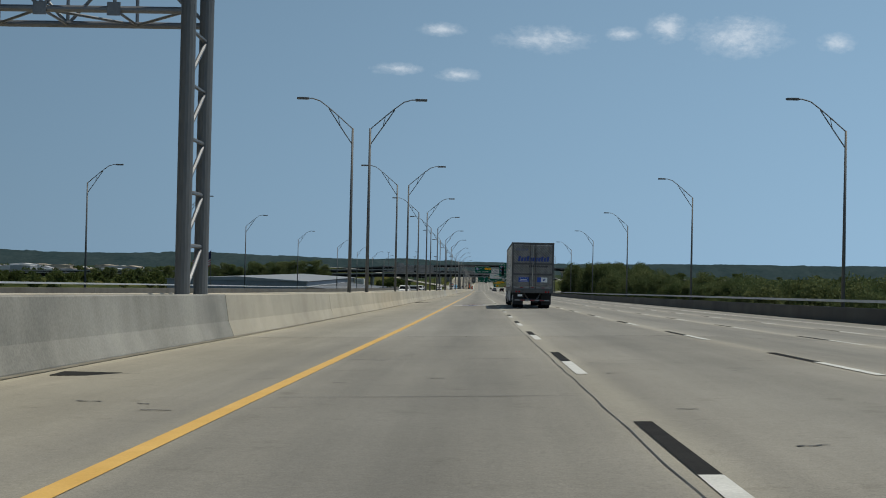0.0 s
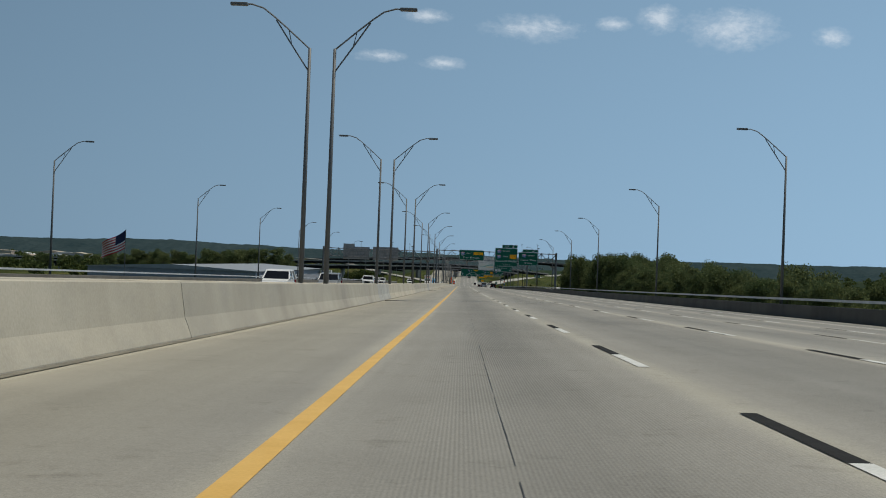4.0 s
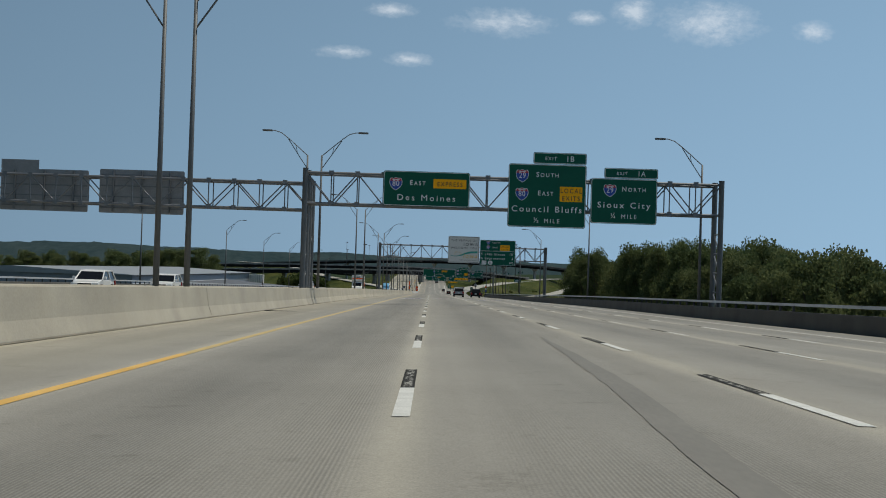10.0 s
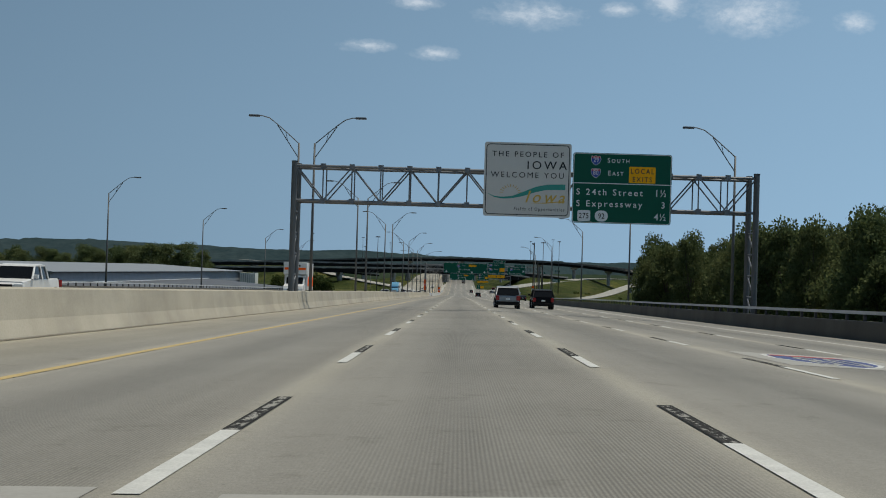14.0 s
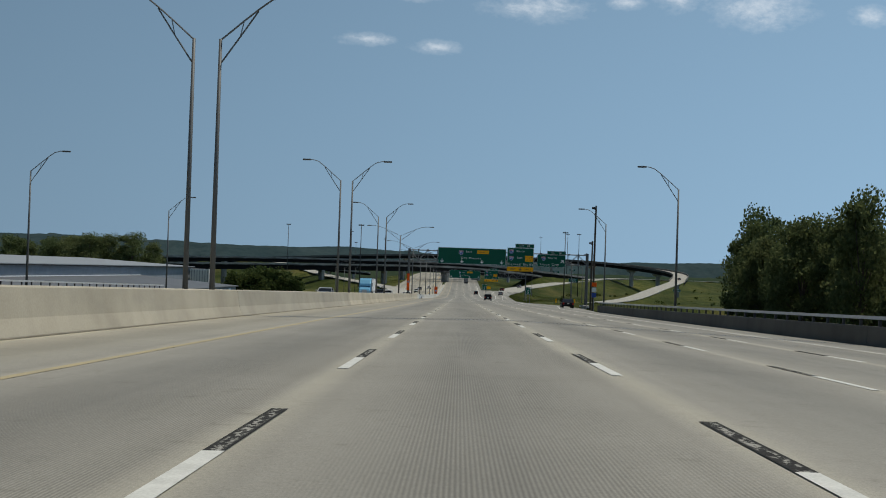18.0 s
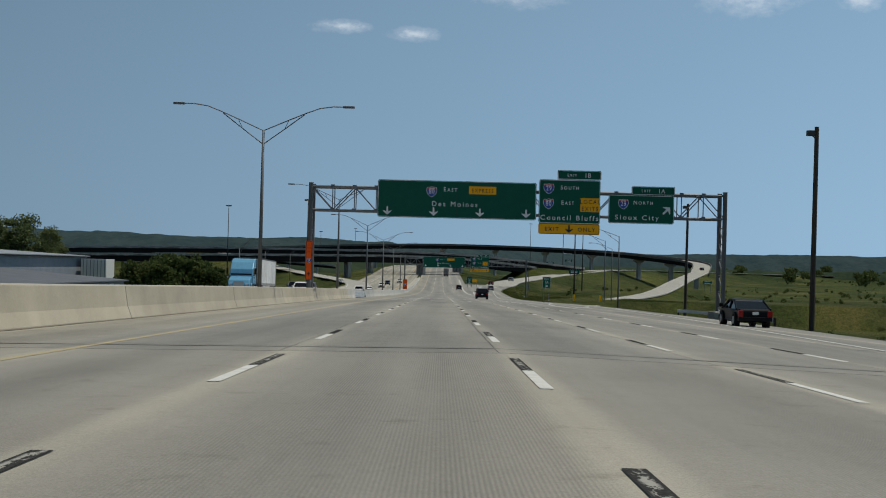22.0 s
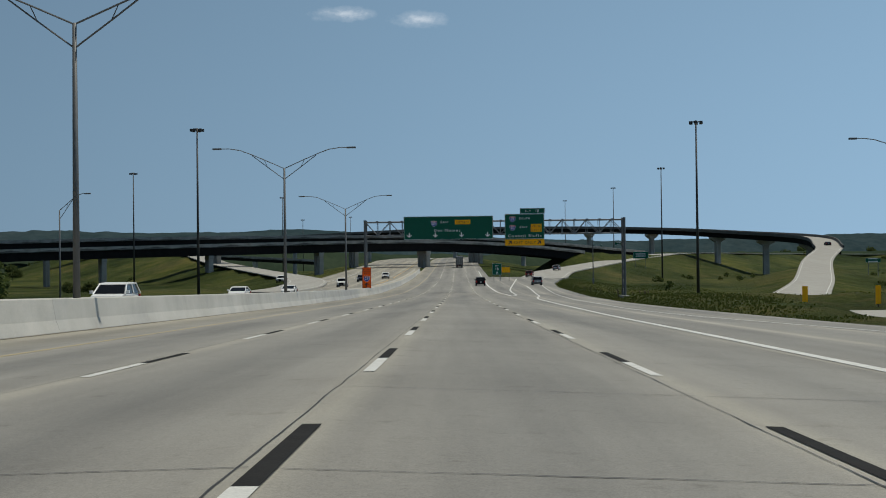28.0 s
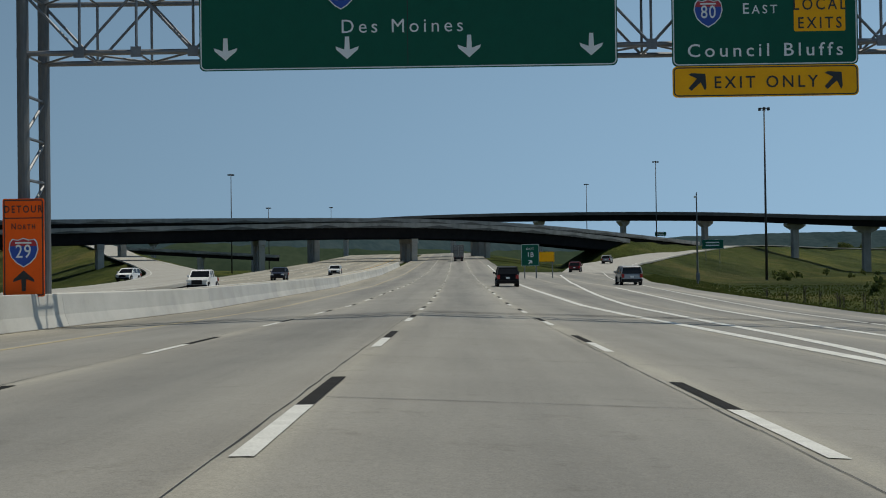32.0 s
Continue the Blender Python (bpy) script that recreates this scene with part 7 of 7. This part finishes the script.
TAPE_R, TAPE_W = plain("red_tape", (0.22, 0.02, 0.02), 0.5), plain("white_tape", (0.30, 0.30, 0.30), 0.5)
FLAP = plain("mud_flap_grey", (0.035, 0.035, 0.035), 0.9, 0, 0.1)
LOGO_FADED = plain("faded_emblem_blue", (0.14, 0.17, 0.27), 0.6)
SCUFF = worn("wall_scuffs", (0.30, 0.29, 0.28), (0.48, 0.47, 0.455), 0.9, 1.5, 20, stretch=(1, 0.3, 1))
LOGO_BLUE = plain("logo_blue", (0.02, 0.045, 0.22), 0.4)


def trailer(parent_m, length, marks, label):
    """A van trailer; origin on the ground under its rear door, driving to +y."""
    t = thing("semi_trailer", parent_m, label, "trailer")
    W, z0, z1 = 1.29, 1.08, 4.06
    part("body", boxes((-W, W, 0.06, length, z0 + 0.18, z1 - 0.06), bevel=0.02), VAN_WHITE, t, "white riveted side walls")
    part("roof_rail", boxes((-W - 0.012, W + 0.012, 0.03, length + 0.01, z1 - 0.14, z1), bevel=0.02), VAN_ALU, t)
    part("bottom_rail", boxes((-W - 0.012, W + 0.012, 0.03, length + 0.01, z0 - 0.02, z0 + 0.26), bevel=0.015), VAN_RAIL, t, "dirty grey lower rail")
    part("floor_frame", boxes((-W + 0.1, W - 0.1, 0.2, length - 0.2, z0 - 0.16, z0 - 0.02)), TRIM, t)
    for s in (-1, 1):
        part("corner_post", boxes((s * W - 0.11 if s > 0 else s * W, s * W if s > 0 else s * W + 0.11, -0.02, 0.1, z0, z1 - 0.02), bevel=0.01), VAN_ALU, t)
        d = part("door", boxes((0.02 if s > 0 else -W + 0.10, W - 0.10 if s > 0 else -0.02, -0.005, 0.05, z0 + 0.28, z1 - 0.16), bevel=0.008), QUILT, t, "quilted bright metal door")
        for z in (2.04, 2.69):
            part("hinge_strap", boxes((0.03 if s > 0 else -W + 0.02, W - 0.02 if s > 0 else -0.03, -0.03, -0.006, z, z + 0.11), bevel=0.008), VAN_ALU, d)
        bm = bmesh.new()
        tube(bm, (s * 0.18, -0.05, z0 + 0.1), (s * 0.16, -0.05, z1 - 0.12), 0.022, n=8)
        part("lock_rod", bm, VAN_ALU, d)
        for k in range(int(length / 1.22)):
            part("wall_seam", boxes((s * (W + 0.001) - 0.004, s * (W + 0.001) + 0.004, 0.4 + k * 1.22, 0.415 + k * 1.22, z0 + 0.3, z1 - 0.16)), VAN_ALU, t)
        for k in range(int(length / 0.95)):
            part("reflective_tape", boxes((s * (W + 0.014) - 0.003, s * (W + 0.014) + 0.003, 0.4 + k * 0.95, 0.7 + k * 0.95, z0 + 0.14, z0 + 0.21)), TAPE_R if k % 2 else TAPE_W, t)
        for k in range(2):
            bm = bmesh.new()
            tube(bm, (s * (0.82 + 0.17 * k), -0.06, 1.02), (s * (0.82 + 0.17 * k), -0.02, 1.02), 0.055, n=14)
            part("tail_lamp", bm, TAIL, t)
        part("skirt", prism([(4.9, z0 - 0.02), (10.6, z0 - 0.02), (10.0, 0.75), (8.9, 0.42), (5.0, 0.38)], s * (W - 0.05) - 0.015, s * (W - 0.05) + 0.015, "x"), VAN_WHITE, t, "scuffed white side skirt")
        part("mud_flap", boxes((s * 0.86 - 0.3, s * 0.86 + 0.3, 0.36, 0.38, 0.22, 0.9)), FLAP, t)
        for yy in (1.95, 3.2):
            for k in (0.66, 1.0):
                wheel(t, s * k, yy, 0.51, 0.28, s)
        part("bumper_strut", bars([((s * 0.55, 0.35, z0 - 0.1), (s * 0.22, 0.0, 0.52))], 0.05), VAN_ALU, t)
    part("sill", boxes((-W, W, -0.03, 0.16, z0 - 0.13, z0 + 0.14), bevel=0.01), VAN_ALU, t)
    part("underride_bar", boxes((-1.15, 1.15, -0.06, 0.05, 0.45, 0.55), bevel=0.01), VAN_ALU, t)
    for k in range(7):
        part("reflective_tape", boxes((-1.05 + k * 0.3, -0.77 + k * 0.3, -0.065, -0.061, 0.475, 0.53)), TAPE_R if k % 2 else TAPE_W, t)
        part("reflective_tape", boxes((-1.1 + k * 0.33, -0.9 + k * 0.33, -0.05, -0.04, z0 + 0.17, z0 + 0.22)), TAPE_R if k % 2 else TAPE_W, t)
    part("bogie", boxes((-0.5, 0.5, 1.0, 4.2, 0.6, z0 - 0.16)), TRIM, t)
    for s in (-1, 1):
        part("landing_leg", boxes((s * 0.8 - 0.06, s * 0.8 + 0.06, length - 3.4, length - 3.28, 0.35, z0)), TRIM, t)
    if marks:
        lettering("CE5510", 0.135, (-0.70, -0.012, 3.56), LOGO_BLUE, t, 1.05)
        for k in range(11):  # wordmark as slanted blocks
            x, wd, hg = -0.93 + k * 0.175, 0.135, (0.31 if k in (0, 3, 8, 10) else 0.235)
            part("wordmark_block", prism([(x, 2.9), (x + wd, 2.9), (x + wd + 0.05, 2.9 + hg), (x + 0.05, 2.9 + hg)], -0.014, -0.007, "y"), LOGO_BLUE, t)
        for k in range(10):
            x = -0.25 + k * 0.117
            part("wordmark_block", prism([(x, 2.535), (x + 0.08, 2.535), (x + 0.11, 2.655), (x + 0.03, 2.655)], -0.014, -0.007, "y"), SIGN_BLACK, t)
        o = part("decal", boxes((-0.87, -0.24, -0.014, -0.007, 1.63, 1.935)), SIGN_BLUE, t, "blue recruiting sticker")
        lettering("HIRING DRIVERS", 0.058, (-0.555, -0.018, 1.85), SIGN_WHITE, t, 0.80)
        for k in range(2):
            part("bar_of_writing", boxes((-0.80 + 0.05 * k, -0.31 - 0.05 * k, -0.017, -0.013, 1.665 + k * 0.085, 1.70 + k * 0.085)), SIGN_WHITE, t)
        part("decal", boxes((0.28, 0.52, -0.014, -0.007, 1.62, 1.92)), SIGN_BLUE, t)
        part("decal", boxes((0.52, 0.90, -0.014, -0.007, 1.62, 1.92)), SIGN_WHITE, t, "white and blue turning sticker")
        arrow(t, 0.71, 1.77, 0.2, LOGO_BLUE, -45).matrix_basis = Matrix.Translation((0, 0.02, 0))
        for s in (-1, 1):  # emblem on the side walls
            for dy, z, a, b in ((0, 3.35, 0.95, 0.2), (0.0, 2.75, 0.22, 0.8), (0.1, 2.62, 0.85, 0.2), (-0.35, 3.0, 0.7, 0.18), (-0.35, 2.45, 0.2, 0.7), (-0.4, 2.3, 0.8, 0.2), (-0.1, 1.95, 0.75, 0.22)):
                part("emblem_block", prism([(13.3 - dy, z), (13.3 - dy - a, z + 0.1), (13.3 - dy - a, z + b + 0.1), (13.3 - dy, z + b)], s * (W + 0.012) - 0.003, s * (W + 0.012) + 0.003, "x"), LOGO_FADED, t)
        for y0, y1, z, hg in ((2.6, 11.6, 1.44, 0.05), (3.4, 9.4, 1.60, 0.025), (6.2, 13.4, 1.72, 0.04), (2.2, 8.0, 1.98, 0.02), (5.0, 12.2, 2.12, 0.03), (2.4, 6.6, 2.30, 0.025), (8.6, 10.8, 2.36, 0.02)):
            for s in (-1, 1):  # long scrapes of dirt on the side walls
                part("scuff", prism([(y0, z), (y1, z + 0.06), (y1 + 0.3, z + 0.06 + hg * 0.4), (y0 + 0.5, z + hg)], s * (W + 0.006) - 0.003, s * (W + 0.006) + 0.003, "x"), SCUFF, t, "grey scrape on the wall")
        for s in (-1, 1):
            for k in range(9):
                part("bar_of_writing", boxes((s * (W + 0.012) - 0.003, s * (W + 0.012) + 0.003, 3.60 - k * 0.19, 3.74 - k * 0.19, 1.30, 1.40 if k % 3 else 1.43)), SIGN_BLACK, t)
            for k in range(6):
                part("bar_of_writing", boxes((s * (W + 0.016) - 0.002, s * (W + 0.016) + 0.002, 8.4 + k * 0.26, 8.56 + k * 0.26, 1.10, 1.16)), SIGN_BLACK, t)
        part("number_plate", boxes((-0.91, -0.62, 0.0, 0.012, 0.73, 0.86)), SIGN_WHITE, t)
    return t


def tractor(m, mat, label):
    """A conventional tractor with sleeper; origin on the ground under the back of its frame, driving to +y."""
    t = thing("truck_tractor", m, label, "truck")
    W = 1.22
    part("sleeper", prism([(1.9, 1.15), (1.9, 3.75), (2.15, 3.92), (2.9, 3.86), (3.55, 3.5), (4.2, 2.75), (4.35, 2.1), (4.35, 1.15)], -W, W, "x", 0.09), mat, t)
    part("bonnet", prism([(4.3, 0.75), (4.3, 2.0), (5.1, 1.86), (5.85, 1.6), (6.1, 1.2), (6.1, 0.6)], -W + 0.1, W - 0.1, "x", 0.1), mat, t)
    part("windscreen", prism([(3.72, 3.16), (4.33, 2.12), (4.39, 2.14), (3.78, 3.2)], -W + 0.12, W - 0.12, "x"), GLASS_DARK, t)
    part("grille", boxes((-0.55, 0.55, 6.08, 6.13, 0.75, 1.45), bevel=0.02), CHROME, t)
    part("front_bumper", boxes((-W, W, 5.95, 6.25, 0.35, 0.72), bevel=0.06), mat, t)
    part("frame_rails", boxes((-0.45, -0.3, -0.4, 5.6, 0.75, 1.0), (0.3, 0.45, -0.4, 5.6, 0.75, 1.0)), TRIM, t)
    part("fifth_wheel", boxes((-0.5, 0.5, 0.0, 1.0, 1.0, 1.12)), TRIM, t)
    for s in (-1, 1):
        part("side_window", boxes((s * (W + 0.004) - 0.004, s * (W + 0.004) + 0.004, 3.15, 3.95, 2.15, 2.85)), GLASS_DARK, t)
        part("door_seam", boxes((s * (W + 0.003) - 0.003, s * (W + 0.003) + 0.003, 2.98, 3.0, 1.2, 3.0)), TRIM, t)
        part("fairing", boxes((s * W - 0.03, s * W + 0.03, 1.45, 1.95, 1.0, 3.85), bevel=0.01), P_BLACK, t)
        part("locker_door", boxes((s * (W + 0.004) - 0.004, s * (W + 0.004) + 0.004, 2.2, 2.7, 1.25, 1.9)), mat, t)
        part("mirror", boxes((s * 1.50 - 0.10, s * 1.50 + 0.10, 4.3, 4.42, 2.22, 2.85), bevel=0.04), TRIM, t)
        part("mirror_arm", bars([((s * 1.2, 4.1, 2.05), (s * 1.56, 4.36, 2.2))], 0.03), TRIM, t)
        part("convex_mirror", boxes((s * 1.42 - 0.09, s * 1.42 + 0.09, 4.5, 4.6, 1.78, 1.96), bevel=0.05), CHROME, t)
        bm = bmesh.new()
        tube(bm, (s * 0.95, 2.3, 0.72), (s * 0.95, 3.6, 0.72), 0.32, n=18)
        part("fuel_tank", bm, CHROME, t)
        part("step", boxes((s * 1.0 - 0.18, s * 1.0 + 0.18, 3.65, 4.3, 0.45, 0.52)), TRIM, t)
        part("wheel_arch", boxes((s * 1.05 - 0.17, s * 1.05 + 0.17, 4.4, 5.65, 0.98, 1.25), bevel=0.08), mat, t)
        part("head_lamp", boxes((s * 0.85 - 0.2, s * 0.85 + 0.2, 5.85, 6.1, 0.95, 1.25), bevel=0.05), HEAD, t)
        wheel(t, s * 1.05, 5.05, 0.51, 0.3, s)
        for yy in (-0.1, 1.2):
            for k in (0.7, 1.04):
                wheel(t, s * k, yy, 0.51, 0.28, s)
        part("mud_flap", boxes((s * 0.88 - 0.3, s * 0.88 + 0.3, -0.85, -0.83, 0.2, 0.9)), FLAP, t)
    return t


def slope_pose(x, y, run, turn=0):
    a = math.atan((road_z(x, y + run) - road_z(x, y)) / run)
    return Matrix.Translation((x, y, road_z(x, y) + 0.01)) @ Matrix.Rotation(radians(turn), 4, "Z") @ Matrix.Rotation(a if not turn else -a, 4, "X")


TRUCK_M = slope_pose(5.57, 79.25, 20)
trailer(TRUCK_M, 16.15, True, "dusty white van trailer with quilted metal doors and blue lettering")
tractor(TRUCK_M @ Matrix.Translation((0, 15.1, 0)), P_NAVY, "navy blue sleeper tractor coupled to the white trailer")
M2 = slope_pose(-15.0, 925.0, 20, 180)
trailer(M2, 15.0, False, "clean white van trailer behind a light blue tractor")
tractor(M2 @ Matrix.Translation((0, 13.9, 0)), P_BLUE, "light blue sleeper tractor on the westbound road")
M3 = slope_pose(9.15, 1440, 20)
trailer(M3, 15.0, False, "white van trailer far ahead under the overpass")

# rental box truck behind the median
t = thing("box_truck", slope_pose(-11.5, 632, 10, 180), "white and orange rental box truck behind the median barrier", "truck")
part("box", boxes((-1.2, 1.2, -3.4, 1.6, 0.9, 3.75), bevel=0.05), P_WHITE, t)
part("overcab_box", boxes((-1.2, 1.2, 1.6, 2.5, 2.5, 3.75), bevel=0.06), P_WHITE, t)
part("cab", prism([(1.6, 0.5), (1.6, 2.4), (2.35, 2.4), (2.85, 1.5), (3.9, 1.3), (4.05, 1.0), (4.05, 0.45)], -1.0, 1.0, "x", 0.06), P_WHITE, t)
part("windscreen", prism([(2.33, 2.3), (2.84, 1.52), (2.88, 1.54), (2.38, 2.33)], -0.85, 0.85, "x"), GLASS_DARK, t)
part("front_bumper", boxes((-1.0, 1.0, 3.95, 4.15, 0.4, 0.65), bevel=0.04), TRIM, t)
part("grille", boxes((-0.6, 0.6, 4.04, 4.07, 0.7, 1.0)), TRIM, t)
part("front_stripe", boxes((-1.1, 1.1, 2.5, 2.515, 2.95, 3.2)), SIGN_ORANGE, t)
for k in range(5):
    part("wordmark_block", boxes((-0.55 + k * 0.24, -0.38 + k * 0.24, 2.515, 2.522, 3.3, 3.5)), SIGN_BLACK, t)
for s in (-1, 1):
    part("side_stripe", boxes((s * 1.203 - 0.004, s * 1.203 + 0.004, -3.3, 1.5, 1.3, 2.3)), SIGN_ORANGE, t)
    part("side_window", boxes((s * 1.004 - 0.004, s * 1.004 + 0.004, 1.75, 2.35, 1.5, 2.2)), GLASS_DARK, t)
    part("head_lamp", boxes((s * 0.75 - 0.16, s * 0.75 + 0.16, 4.03, 4.08, 0.75, 0.95)), HEAD, t)
    for yy in (-2.0, 3.1):
        wheel(t, s * 0.95, yy, 0.42, 0.26, s)

# young trees staked on the bank beside the exit lane
for i in range(16):
    x, y = 31.5 + rt.random() * 13, 1195 + rt.random() * 34
    hit = ground_tree.ray_cast(Vector((x, y, 20)), Vector((0, 0, -1)))[0]
    if hit is None:
        continue
    t = thing("sapling", Matrix.Translation((x, y, hit.z)), "thin bare sapling on a stake in the grass", "sapling", "staked saplings")
    tall = rt.uniform(0.9, 1.6)
    part("stem", bars([((0, 0, -0.1), (rt.uniform(-0.05, 0.05), 0, tall))], 0.025, 5), BARK, t)
    part("stake", bars([((0.1, 0, -0.1), (0.1, 0, tall * 0.8))], 0.03, 5), WOOD, t)
    part("twigs", bars([((0, 0, tall * 0.6), (rt.uniform(-0.3, 0.3), rt.uniform(-0.3, 0.3), tall * 0.95)) for k in range(4)], 0.012, 4), BARK, t)
